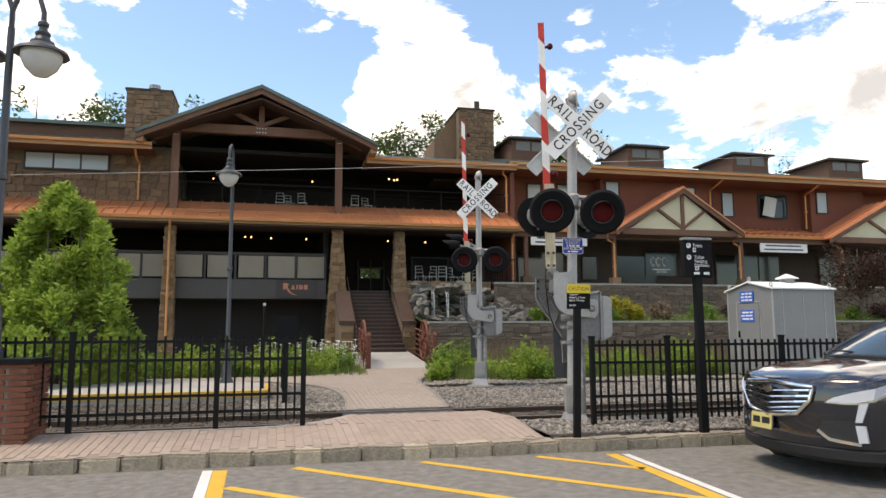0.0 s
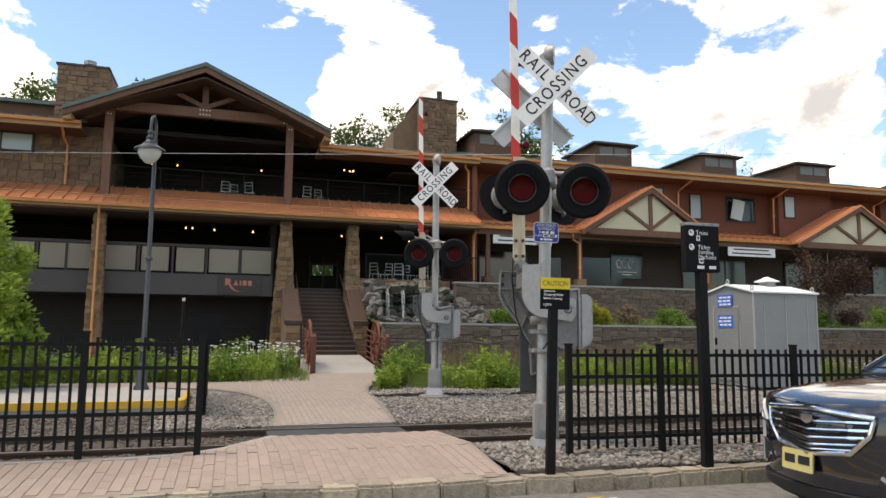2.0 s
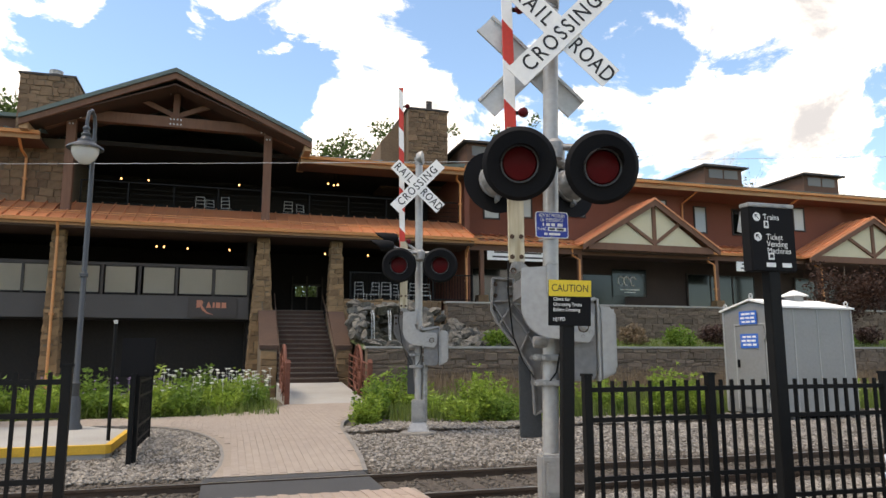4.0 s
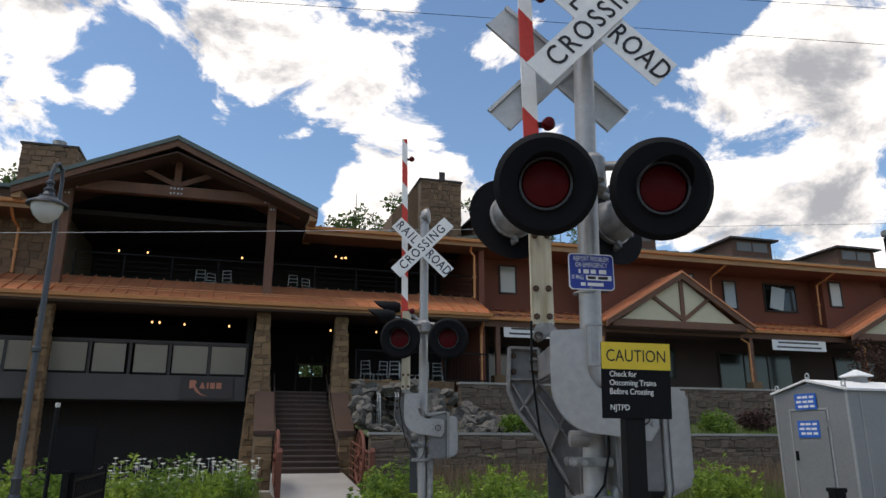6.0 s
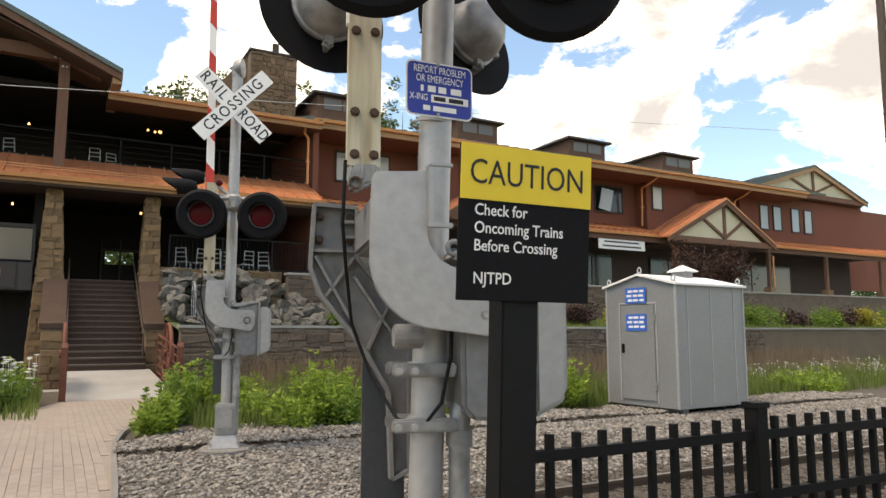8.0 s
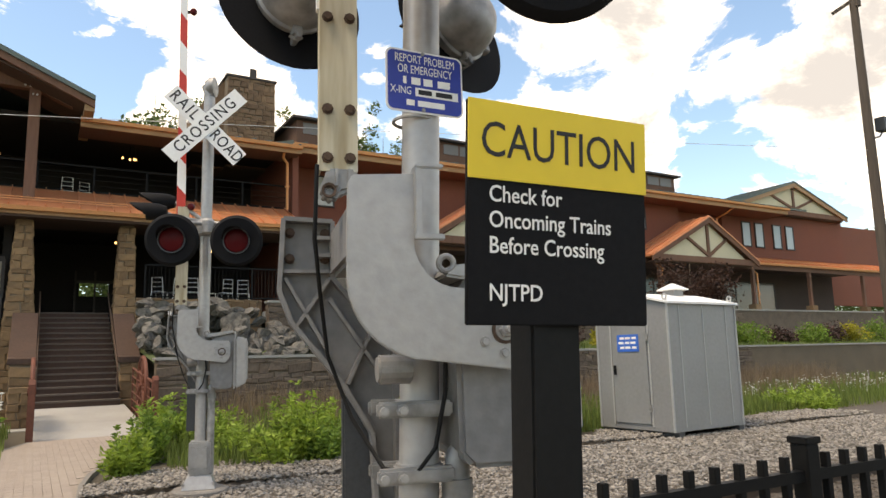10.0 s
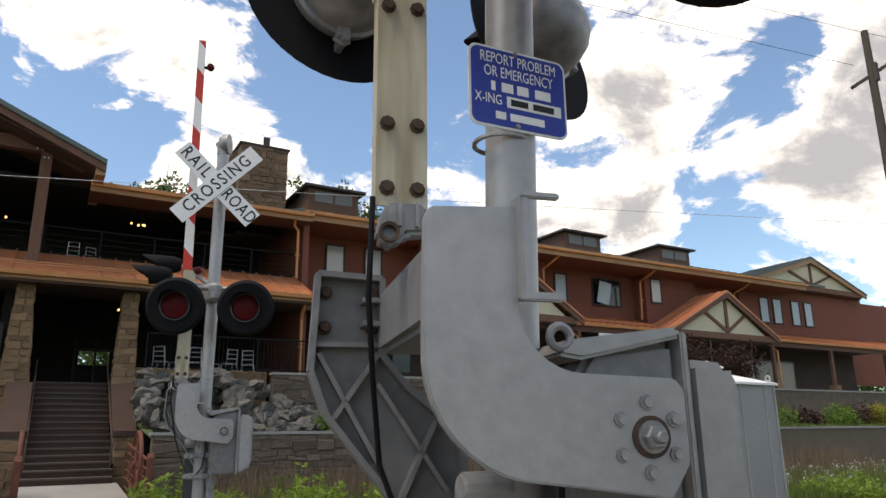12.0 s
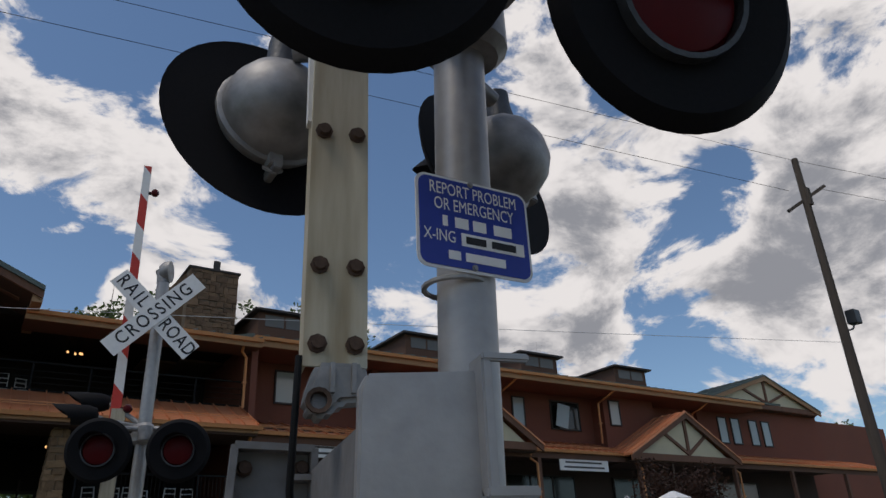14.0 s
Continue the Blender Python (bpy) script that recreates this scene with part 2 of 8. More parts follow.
MAT = dict(
    asphalt=material("asphalt", (0.18, 0.167, 0.145), 0.92, grain=95, stain=9, vary=0.45, bump=0.9, tint=(0.31, 0.29, 0.255)),
    yellow_paint=material("yellow_paint", (0.62, 0.36, 0.04), 0.7, grain=60, vary=0.2, stain=3),
    white_paint=material("white_paint", (0.62, 0.61, 0.58), 0.7, grain=60, vary=0.18, stain=3),
    granite=material("granite", (0.27, 0.235, 0.18), 0.9, grain=30, stain=7, vary=0.35, piece=0.7, bump=0.9, tint=(0.5, 0.42, 0.31)),
    brick_paving=material("brick_paving", (0.29, 0.223, 0.178), 0.88, grain=60, stain=0.6, vary=0.1, piece=0.5, island=0.5, bump=0.4, tint=(0.4, 0.312, 0.252)),
    mortar=material("mortar", (0.28, 0.23, 0.185), 0.95, grain=80, vary=0.2, bump=0.4),
    concrete=material("concrete", (0.34, 0.325, 0.295), 0.9, grain=50, stain=1.2, vary=0.18, bump=0.3),
    soil=material("soil", (0.09, 0.075, 0.055), 0.95, grain=25, stain=0.5, vary=0.4, bump=0.6),
    grass_ground=material("grass_ground", (0.075, 0.1, 0.035), 0.95, grain=20, stain=0.6, vary=0.4, bump=0.6),
    ballast=material("ballast", (0.15, 0.133, 0.112), 0.9, grain=40, stain=0.7, vary=0.5, island=2.0, bump=0.3, tint=(0.37, 0.335, 0.29)),
    rail=material("rail_steel", (0.09, 0.06, 0.042), 0.6, metal=0.3, grain=50, vary=0.25),
    rail_top=material("rail_top", (0.42, 0.38, 0.34), 0.35, metal=0.9, grain=50, vary=0.12),
    sleeper=material("sleeper_wood", (0.07, 0.055, 0.042), 0.9, grain=30, vary=0.35, streak=True),
    rubber=material("rubber_panel", (0.05, 0.05, 0.05), 0.85, grain=70, vary=0.25),
    black_metal=material("black_metal", (0.009, 0.009, 0.009), 0.58, grain=90, vary=0.25, spec=0.15, bump=0.02),
    matt_black=material("matt_black", (0.009, 0.009, 0.01), 0.75, grain=90, vary=0.25, spec=0.12, bump=0.0),
    lamp_metal=material("lamp_metal", (0.06, 0.065, 0.07), 0.45, metal=0.3, grain=60, vary=0.2),
    stone=material("field_stone", (0.1, 0.06, 0.035), 0.9, grain=9, stain=3, vary=0.4, piece=1.6, island=1.2, bump=0.9, tint=(0.38, 0.235, 0.12)),
    brown_stone=material("brown_field_stone", (0.085, 0.052, 0.034), 0.92, grain=9, stain=2.5, vary=0.3, piece=1.1, island=0.8, bump=0.9, tint=(0.285, 0.178, 0.105)),
    grey_concrete=material("grey_concrete", (0.2, 0.185, 0.165), 0.92, grain=40, stain=3, vary=0.3, bump=0.4),
    hut_blue=material("hut_blue", (0.025, 0.13, 0.5), 0.45, grain=25, stain=3, vary=0.1, bump=0.02),
    wall_stone=material("brown_wall_stone", (0.095, 0.07, 0.053), 0.93, grain=14, stain=3, vary=0.35, piece=0.5, bump=1.0, tint=(0.2, 0.15, 0.112)),
    stone_joint=material("stone_joint", (0.15, 0.115, 0.08), 0.95, grain=30, vary=0.2),
    rock=material("rock", (0.03, 0.026, 0.022), 0.92, grain=5, stain=2.6, vary=0.7, piece=0.5, bump=1.0, tint=(0.2, 0.187, 0.163)),
    # wet stone, darkened further for the shade of the cave
    wet_cave_shade_rock=material("wet_cave_shade_rock", (0.02, 0.018, 0.015), 0.6, grain=6, stain=2, vary=0.5, piece=0.6, bump=1.0, tint=(0.09, 0.085, 0.06)),
    # grimy track stone; as ground sheet also the shade between loose stones
    dirty_gap_shade_ballast=material("dirty_gap_shade_ballast", (0.1, 0.083, 0.066), 0.92, grain=40, stain=0.7, vary=0.45, island=1.4, bump=0.3),
    red_brick=material("red_brick", (0.21, 0.075, 0.045), 0.88, grain=40, vary=0.3, piece=0.7, island=0.7, bump=0.4),
    stucco=material("terracotta_stucco", (0.2, 0.072, 0.046), 0.92, grain=45, stain=0.5, vary=0.14, bump=0.3),
    # dark copy of the stucco, with the arcade's shade in its colour
    stucco_in_shade=material("stucco_in_shade", (0.07, 0.05, 0.042), 0.92, grain=40, stain=0.6, vary=0.2),
    cream=material("cream_panel", (0.62, 0.55, 0.38), 0.85, grain=40, vary=0.08),
    copper=material("copper_roof", (0.57, 0.225, 0.108), 0.4, metal=0.25, grain=22, stain=0.9, vary=0.28, island=0.4),
    copper_trim=material("copper_trim", (0.6, 0.26, 0.1), 0.45, metal=0.15, grain=30, stain=0.8, vary=0.18),
    fascia=material("tan_fascia", (0.42, 0.25, 0.135), 0.8, grain=30, stain=0.8, vary=0.15),
    timber=material("timber_beam", (0.165, 0.082, 0.052), 0.8, grain=18, stain=2, vary=0.25, streak=True),
    # dark brown timber; on the gable soffit it also stands for shade
    dark_and_shade_timber=material("dark_and_shade_timber", (0.07, 0.04, 0.028), 0.85, grain=18, stain=2, vary=0.25),
    green_roof=material("green_metal_roof", (0.1, 0.125, 0.11), 0.5, metal=0.3, grain=30, vary=0.2),
    brown_clad=material("brown_cladding", (0.13, 0.068, 0.045), 0.85, grain=30, stain=0.8, vary=0.18),
    # near-black carries the shade under the roofs, not the rooms' own colour
    room_shade=material("room_shade_black", (0.02, 0.016, 0.0135), 0.85, grain=12, stain=0.7, vary=0.35),
    shade_cloth=material("shade_cloth", (0.52, 0.46, 0.36), 0.85, grain=60, stain=1, vary=0.1),
    grey_band=material("grey_band", (0.078, 0.07, 0.065), 0.85, grain=40, stain=0.9, vary=0.15),
    # pale base puts the sky's reflection and blinds into the pane colour
    glass=glass_material("sky_pale_glass", (0.4, 0.45, 0.44), 0.08),
    dull_glass=glass_material("dull_glass", (0.13, 0.12, 0.105), 0.35),
    dark_glass=glass_material("dark_glass", (0.012, 0.017, 0.015), 0.12),
    window_frame=material("window_frame", (0.05, 0.04, 0.035), 0.6, vary=0.15),
    cast_grey=material("cast_grey", (0.21, 0.205, 0.2), 0.55, metal=0.3, grain=18, stain=3, vary=0.25, bump=0.15),
    silver=material("silver_paint", (0.36, 0.352, 0.34), 0.42, metal=0.35, grain=20, stain=2.2, vary=0.16, bump=0.1),
    galvanized=material("galvanized", (0.22, 0.215, 0.205), 0.5, metal=0.45, grain=14, stain=6, vary=0.35, bump=0.15, tint=(0.43, 0.42, 0.405)),
    hut_paint=material("hut_paint", (0.265, 0.265, 0.262), 0.5, metal=0.3, grain=16, stain=1.6, vary=0.12, bump=0.06),
    hut_trim=material("hut_trim", (0.4, 0.4, 0.39), 0.5, metal=0.25, grain=18, stain=2, vary=0.12, bump=0.05),
    sign_white=material("sign_white", (0.78, 0.77, 0.74), 0.55, grain=25, stain=3, vary=0.07, bump=0.03),
    sign_back=material("sign_back", (0.5, 0.5, 0.48), 0.45, metal=0.4, grain=25, stain=4, vary=0.15),
    ink=material("sign_ink", (0.015, 0.015, 0.016), 0.6, vary=0.1),
    sign_yellow=material("sign_yellow", (0.72, 0.52, 0.04), 0.5, grain=25, stain=3, vary=0.05, bump=0.03),
    sign_blue=material("sign_blue", (0.02, 0.045, 0.3), 0.42, grain=25, stain=3, vary=0.12, bump=0.03),
    arm_cream=material("arm_cream", (0.42, 0.33, 0.19), 0.6, grain=22, stain=7, vary=0.3, streak=True, bump=0.1, tint=(0.7, 0.66, 0.52)),
    arm_red=material("arm_red", (0.55, 0.04, 0.025), 0.5, grain=25, stain=3, vary=0.15),
    rust=material("rust_bolt", (0.075, 0.045, 0.03), 0.8, grain=60, vary=0.35),
    lens=material("red_lens", (0.085, 0.003, 0.005), 0.4, spec=0.15, vary=0.1, bump=0.0),
    rust_red=material("rust_red_paint", (0.15, 0.05, 0.03), 0.7, grain=20, stain=3, vary=0.3),
    leaf=material("leaf", (0.085, 0.17, 0.025), 0.6, grain=8, stain=1.0, vary=0.3, island=1.4, bump=0.0, tint=(0.24, 0.37, 0.06)),
    leaf_bright=material("leaf_bright", (0.17, 0.28, 0.035), 0.6, grain=8, stain=1.0, vary=0.3, island=1.4, bump=0.0, tint=(0.4, 0.53, 0.09)),
    path_brick=material("path_brick", (0.285, 0.23, 0.192), 0.9, grain=50, stain=0.6, vary=0.1, island=0.4, bump=0.3, tint=(0.35, 0.295, 0.243)),
    leaf_far=material("leaf_far", (0.04, 0.07, 0.02), 0.65, grain=4, stain=0.5, vary=0.4, island=1.2, bump=0.0, tint=(0.14, 0.21, 0.06)),
    leaf_yellow=material("leaf_yellow", (0.32, 0.3, 0.03), 0.6, vary=0.3, island=1.0, bump=0.0, tint=(0.5, 0.45, 0.06)),
    leaf_dark=material("leaf_dark", (0.045, 0.022, 0.02), 0.65, vary=0.35, island=1.2, bump=0.0, tint=(0.09, 0.045, 0.035)),
    leaf_rust=material("leaf_rust", (0.04, 0.02, 0.014), 0.65, vary=0.35, island=1.2, bump=0.0, tint=(0.09, 0.042, 0.028)),
    dry_grass=material("dry_grass", (0.18, 0.13, 0.085), 0.8, vary=0.3, island=1.2, bump=0.0, tint=(0.34, 0.255, 0.17)),
    blade=material("grass_blade", (0.09, 0.14, 0.03), 0.65, vary=0.3, island=1.2, bump=0.0, tint=(0.24, 0.31, 0.075)),
    petal=material("petal_white", (0.8, 0.8, 0.76), 0.6, vary=0.06, bump=0.0),
    petal_mauve=material("petal_mauve", (0.3, 0.2, 0.35), 0.6, vary=0.15, bump=0.0),
    bark=material("bark", (0.1, 0.078, 0.06), 0.9, grain=25, vary=0.35, streak=True, bump=0.6),
    pole_wood=material("pole_wood", (0.085, 0.065, 0.05), 0.9, grain=20, vary=0.3, streak=True),
    car_paint=material("car_paint", (0.008, 0.009, 0.016), 0.16, metal=0.3, grain=300, vary=0.1, bump=0.0, coat=1.0, spec=0.6),
    chrome=material("chrome", (0.72, 0.73, 0.74), 0.14, metal=1.0, vary=0.04, bump=0.0),
    plate_yellow=material("plate_yellow", (0.5, 0.43, 0.17), 0.5, vary=0.08, bump=0.0),
    tyre=material("tyre", (0.018, 0.018, 0.018), 0.85, vary=0.2),
    headlight=glass_material("headlight", (0.5, 0.52, 0.55), 0.08),
    windscreen=glass_material("windscreen", (0.03, 0.045, 0.05), 0.03),
    bulb=glow_material("warm_bulb", (1.0, 0.55, 0.22), 2.6),
    opal=material("opal_glass", (0.56, 0.56, 0.53), 0.25, vary=0.05, bump=0.0),
    sign_copper=material("copper_letters", (0.45, 0.17, 0.1), 0.5, vary=0.1, bump=0.0),
    soft_brown=material("stair_brown", (0.11, 0.085, 0.068), 0.85, grain=30, stain=1, vary=0.2),
    white_steel=material("pale_steel", (0.56, 0.56, 0.54), 0.4, metal=0.4, vary=0.1, bump=0.0),
    water=material("white_water", (0.55, 0.57, 0.57), 0.2, grain=10, vary=0.25),
)



def let_light_through(m, amount):
    """Leaves pass some light: mixes a translucent layer of the same colour."""
    nt = m.node_tree
    b, out = nt.nodes["Principled BSDF"], nt.nodes["Material Output"]
    tr, mix = nt.nodes.new("ShaderNodeBsdfTranslucent"), nt.nodes.new("ShaderNodeMixShader")
    nt.links.new(b.inputs["Base Color"].links[0].from_socket, tr.inputs["Color"])
    mix.inputs[0].default_value = amount
    nt.links.new(b.outputs[0], mix.inputs[1])
    nt.links.new(tr.outputs[0], mix.inputs[2])
    nt.links.new(mix.outputs[0], out.inputs["Surface"])


for key in ("leaf", "leaf_bright", "leaf_far", "leaf_yellow", "leaf_rust", "blade", "dry_grass", "petal"):
    let_light_through(MAT[key], 0.45)
let_light_through(MAT["shade_cloth"], 0.5)

# ---- mesh tools ----


class Shape:
    """Collects vertices and faces of one mesh."""

    def __init__(self):
        self.v, self.f = [], []

    def add(self, vs, fs):
        k = len(self.v)
        self.v += [tuple(p) for p in vs]
        self.f += [tuple(i + k for i in f) for f in fs]
        return self

    def box(self, x0, x1, y0, y1, z0, z1, m=None):
        vs = [Vector((x, y, z)) for z in (z0, z1) for y in (y0, y1) for x in (x0, x1)]
        if m is not None:
            vs = [m @ p for p in vs]
        return self.add(vs, [(0, 2, 3, 1), (4, 5, 7, 6), (0, 1, 5, 4), (1, 3, 7, 5), (3, 2, 6, 7), (2, 0, 4, 6)])

    def beam(self, a, b, w, h, up=(0, 0, 1)):
        """A bar from a to b, w wide and h high."""
        a, b = Vector(a), Vector(b)
        d = (b - a).normalized()
        s = d.cross(Vector(up))
        s = s.normalized() if s.length > 1e-5 else Vector((1, 0, 0))
        t = s.cross(d)
        vs = [p + s * sx * w / 2 + t * tz * h / 2 for p in (a, b) for sx, tz in ((-1, -1), (1, -1), (1, 1), (-1, 1))]
        return self.add(vs, [(3, 2, 1, 0), (4, 5, 6, 7), (0, 1, 5, 4), (1, 2, 6, 5), (2, 3, 7, 6), (3, 0, 4, 7)])

    def tube(self, path, radii, n=10, cap=True):
        path = [Vector(p) for p in path]
        if isinstance(radii, (int, float)):
            radii = [radii] * len(path)
        k = len(self.v)
        ref = None
        for i, p in enumerate(path):
            d = (path[min(i + 1, len(path) - 1)] - path[max(i - 1, 0)]).normalized()
            if ref is None:
                ref = d.cross(Vector((0.31, 0.17, 0.94)) if abs(d.z) < 0.9 else Vector((1, 0, 0))).normalized()
            ref = (ref - d * ref.dot(d)).normalized()
            o = d.cross(ref)
            self.v += [tuple(p + (ref * math.cos(a) + o * math.sin(a)) * radii[i]) for a in (2 * math.pi * j / n for j in range(n))]
        for i in range(len(path) - 1):
            for j in range(n):
                a, b = k + i * n + j, k + i * n + (j + 1) % n
                self.f.append((a, b, b + n, a + n))
        if cap:
            self.f.append(tuple(k + j for j in reversed(range(n))))
            self.f.append(tuple(k + (len(path) - 1) * n + j for j in range(n)))
        return self

    def lathe(self, profile, m, n=20):
        """Turns (radius, height) pairs about the local z axis of m."""
        k = len(self.v)
        for r, h in profile:
            self.v += [tuple(m @ Vector((r * math.cos(a), r * math.sin(a), h))) for a in (2 * math.pi * j / n for j in range(n))]
        for i in range(len(profile) - 1):
            for j in range(n):
                a, b = k + i * n + j, k + i * n + (j + 1) % n
                self.f.append((a, b, b + n, a + n))
        if profile[0][0] > 1e-4:
            self.f.append(tuple(k + j for j in reversed(range(n))))
        if profile[-1][0] > 1e-4:
            self.f.append(tuple(k + (len(profile) - 1) * n + j for j in range(n)))
        return self

    def slab(self, outline, a, b, m=None):
        """An outline of (u, w) pairs, drawn from depth a to depth b along local y: (u, depth, w)."""
        n = len(outline)
        vs = [Vector((u, d, w)) for d in (a, b) for u, w in outline]
        if m is not None:
            vs = [m @ p for p in vs]
        fs = [tuple(range(n)), tuple(range(2 * n - 1, n - 1, -1))] + [(i, i + n, (i + 1) % n + n, (i + 1) % n) for i in range(n)]
        return self.add(vs, fs)

    def quad(self, *pts):
        return self.add(pts, [tuple(range(len(pts)))])


def mesh_of(name, shape, mat, bevel=0.0, smooth=False, fix=True):
    me = bpy.data.meshes.new(name)
    me.from_pydata(shape.v, [], shape.f)
    if fix or bevel:
        bm = bmesh.new()
        bm.from_mesh(me)
        if bevel:
            sharp = [e for e in bm.edges if len(e.link_faces) == 2 and e.calc_face_angle(0) > 0.6]
            bmesh.ops.bevel(bm, geom=sharp, offset=bevel, segments=2, affect="EDGES", clamp_overlap=True)
        bmesh.ops.recalc_face_normals(bm, faces=bm.faces)
        bm.to_mesh(me)
        bm.free()
    if smooth:
        me.polygons.foreach_set("use_smooth", [True] * len(me.polygons))
        me.set_sharp_from_angle(angle=radians(38))
    me.materials.append(MAT[mat] if isinstance(mat, str) else mat)
    return me


def part(name, shape, mat, parent=None, label="", bevel=0.0, smooth=False, m=None):
    ob = new(name, mesh_of(name, shape, mat, bevel, smooth))
    if parent is not None:
        ob.parent = parent
    if m is not None:
        ob.matrix_basis = m
    if label:
        ob["label"] = label
    return ob


def thing(name, label, category, m=None, group="", kind=""):
    ob = new(name)
    ob.empty_display_size = 0.2
    if m is not None:
        ob.matrix_basis = m
    return tagged(ob, label, category, group, kind)


def structure(name, shape, mat, label="", bevel=0.0, smooth=False, category="structure"):
    return tagged(part(name, shape, mat, None, "", bevel, smooth), label, category, "", "structure")


def letters(name, text, size, m, mat, parent, align="CENTER", bold=0.0, width=1.0, spacing=1.0):
    """Writing as a flat mesh in the local x-z plane of m, facing -y."""
    cu = bpy.data.curves.new(name, "FONT")
    cu.body, cu.size, cu.align_x, cu.align_y = text, size, align, "CENTER"
    cu.extrude, cu.offset, cu.resolution_u, cu.space_character = 0.0003, bold, 3, spacing
    tmp = bpy.data.objects.new(name, cu)
    scene.collection.objects.link(tmp)
    me = bpy.data.meshes.new_from_object(tmp.evaluated_get(bpy.context.evaluated_depsgraph_get()))
    bpy.data.objects.remove(tmp)
    me.transform(m @ Matrix.Rotation(radians(90), 4, "X") @ Matrix.Diagonal((width, 1, 1, 1)))
    me.materials.clear()
    me.materials.append(MAT[mat])
    ob = new(name, me)
    ob.parent = parent
    return ob


# ================= ground and setting =================


def grid_sheet(x0, x1, nx, y0, y1, ny, height):
    s = Shape()
    for j in range(ny + 1):
        for i in range(nx + 1):
            x, y = x0 + (x1 - x0) * i / nx, y0 + (y1 - y0) * j / ny
            s.v.append((x, y, height(x, y)))
    for j in range(ny):
        for i in range(nx):
            a = j * (nx + 1) + i
            s.f.append((a, a + 1, a + nx + 2, a + nx + 1))
    return s


KERB_Y = 9.02
RAIL_NEAR, RAIL_FAR, RAIL_TOP = 13.07, 14.64, -0.02


def kerb_line(x):
    return KERB_Y - 0.025 * (x - 1.5)


def pave_z(y):
    """The brick walk rises gently from the kerb and falls to the rails."""
    if y < 10.6:
        return 0.15 + 0.12 * (y - 9.0) / 1.6
    return 0.27 - 0.09 * min(1, (y - 10.6) / 1.8)


def bed_z(x, y):
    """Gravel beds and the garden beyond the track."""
    if y < RAIL_NEAR:
        return 0.20 - 0.33 * max(0, (y - 10.6) / 2.47)
    if y < RAIL_FAR:
        return -0.14
    if y < 17.6:
        return -0.14 + 0.24 * (y - RAIL_FAR) / (17.6 - RAIL_FAR)
    return 0.10 + 0.10 * min(1, (y - 17.6) / 8)


s = Shape()
s.quad((-400, -400, -0.45), (900, -400, -0.45), (900, 900, -0.45), (-400, 900, -0.45))
structure("ground", s, "grass_ground", "wide grassy land reaching to the horizon", category="ground")
s = Shape().box(-60, 90, -30, 9.3, -0.1, 0.0)
structure("road", s, "asphalt", "worn grey asphalt parking road with fine cracks", category="road")
# darker than the stones lying on it, to stand for shade in their gaps
structure("gravel_bed", grid_sheet(-40, 3.7, 44, 10.58, 20, 50, bed_z), "dirty_gap_shade_ballast", "grey gravel ground along the railway track, darkened for shade between its stones", category="gravel")
structure("gravel_bed", grid_sheet(3.7, 70, 66, 8.2, 20, 118, lambda x, y: bed_z(x, y) if y > kerb_line(x) + 0.2 else -0.06), "dirty_gap_shade_ballast", "grey gravel ground along the railway track, darkened for shade between its stones", category="gravel")
structure("garden_ground", grid_sheet(-40, 70, 55, 18.6, 34, 30, lambda x, y: 0.075 + 0.06 * math.sin(x * 0.9) * math.cos(y * 0.7) + 0.1 * min(1, (y - 18.6) / 6)), "soil", "dark planted soil in front of the building", category="ground")

# painted lines on the road
paint = [("yellow_line", "yellow_paint", (-0.50, 8.87), (-0.40, 5.0), 0.16), ("white_line", "white_paint", (-0.64, 8.9), (-0.54, 5.0), 0.11),
         ("yellow_line", "yellow_paint", (0.34, 8.82), (2.7, 6.27), 0.13), ("yellow_line", "yellow_paint", (1.86, 8.8), (4.16, 6.16), 0.13),
         ("yellow_line", "yellow_paint", (3.34, 8.79), (4.25, 7.72), 0.13), ("yellow_line", "yellow_paint", (4.33, 8.72), (4.16, 5.4), 0.16),
         ("white_line", "white_paint", (4.5, 8.65), (4.32, 5.4), 0.1), ("yellow_line", "yellow_paint", (-0.38, 7.92), (1.5, 6.1), 0.13)]
for name, mat, a, b, w in paint:
    d = Vector((b[0] - a[0], b[1] - a[1], 0)).normalized()
    q = Vector((-d.y, d.x, 0)) * w / 2
    A, B = Vector((*a, 0.004)), Vector((*b, 0.004))
    structure(name, Shape().quad(A - q, B - q, B + q, A + q), mat, "worn %s stripe painted on the asphalt" % name.split("_")[0], category="road marking")

# brick walk base; the bricks themselves stand at the end of the file
WALK_L, WALK_R = -14.0, 3.55


def walk_right(y):
    """The right edge of the brick walk, which narrows towards the crossing."""
    return 3.62 + 0.05 * (y - 9.2)


s = Shape()
rows = [9.15 + 0.12 * i for i in range(28)]
for y in rows:
    back = -14 if y < 10.5 else min(1.42, 0.55 + (y - 10.47) / 2.1)
    s.v += [(back, y, pave_z(y) - 0.001), (walk_right(y), y, pave_z(y) - 0.001)]
for i in range(len(rows) - 1):
    s.f.append((2 * i, 2 * i + 1, 2 * i + 3, 2 * i + 2))
structure("brick_walk", s, "mortar", "sanded bed of the red brick walk", category="pavement")
s = Shape().box(-14, 0.55, 10.46, 10.54, -0.1, 0.265).box(1.4, 3.75, 12.38, 12.46, -0.1, 0.135)
bend = [(-0.3, 10.5), (0.2, 10.56), (0.55, 10.78), (0.8, 11.1), (1.0, 11.55), (1.22, 12.0), (1.42, 12.42)]
for a, b in zip(bend, bend[1:]):
    s.beam((*a, pave_z(a[1]) - 0.045), (*b, pave_z(b[1]) - 0.045), 0.11, 0.1)
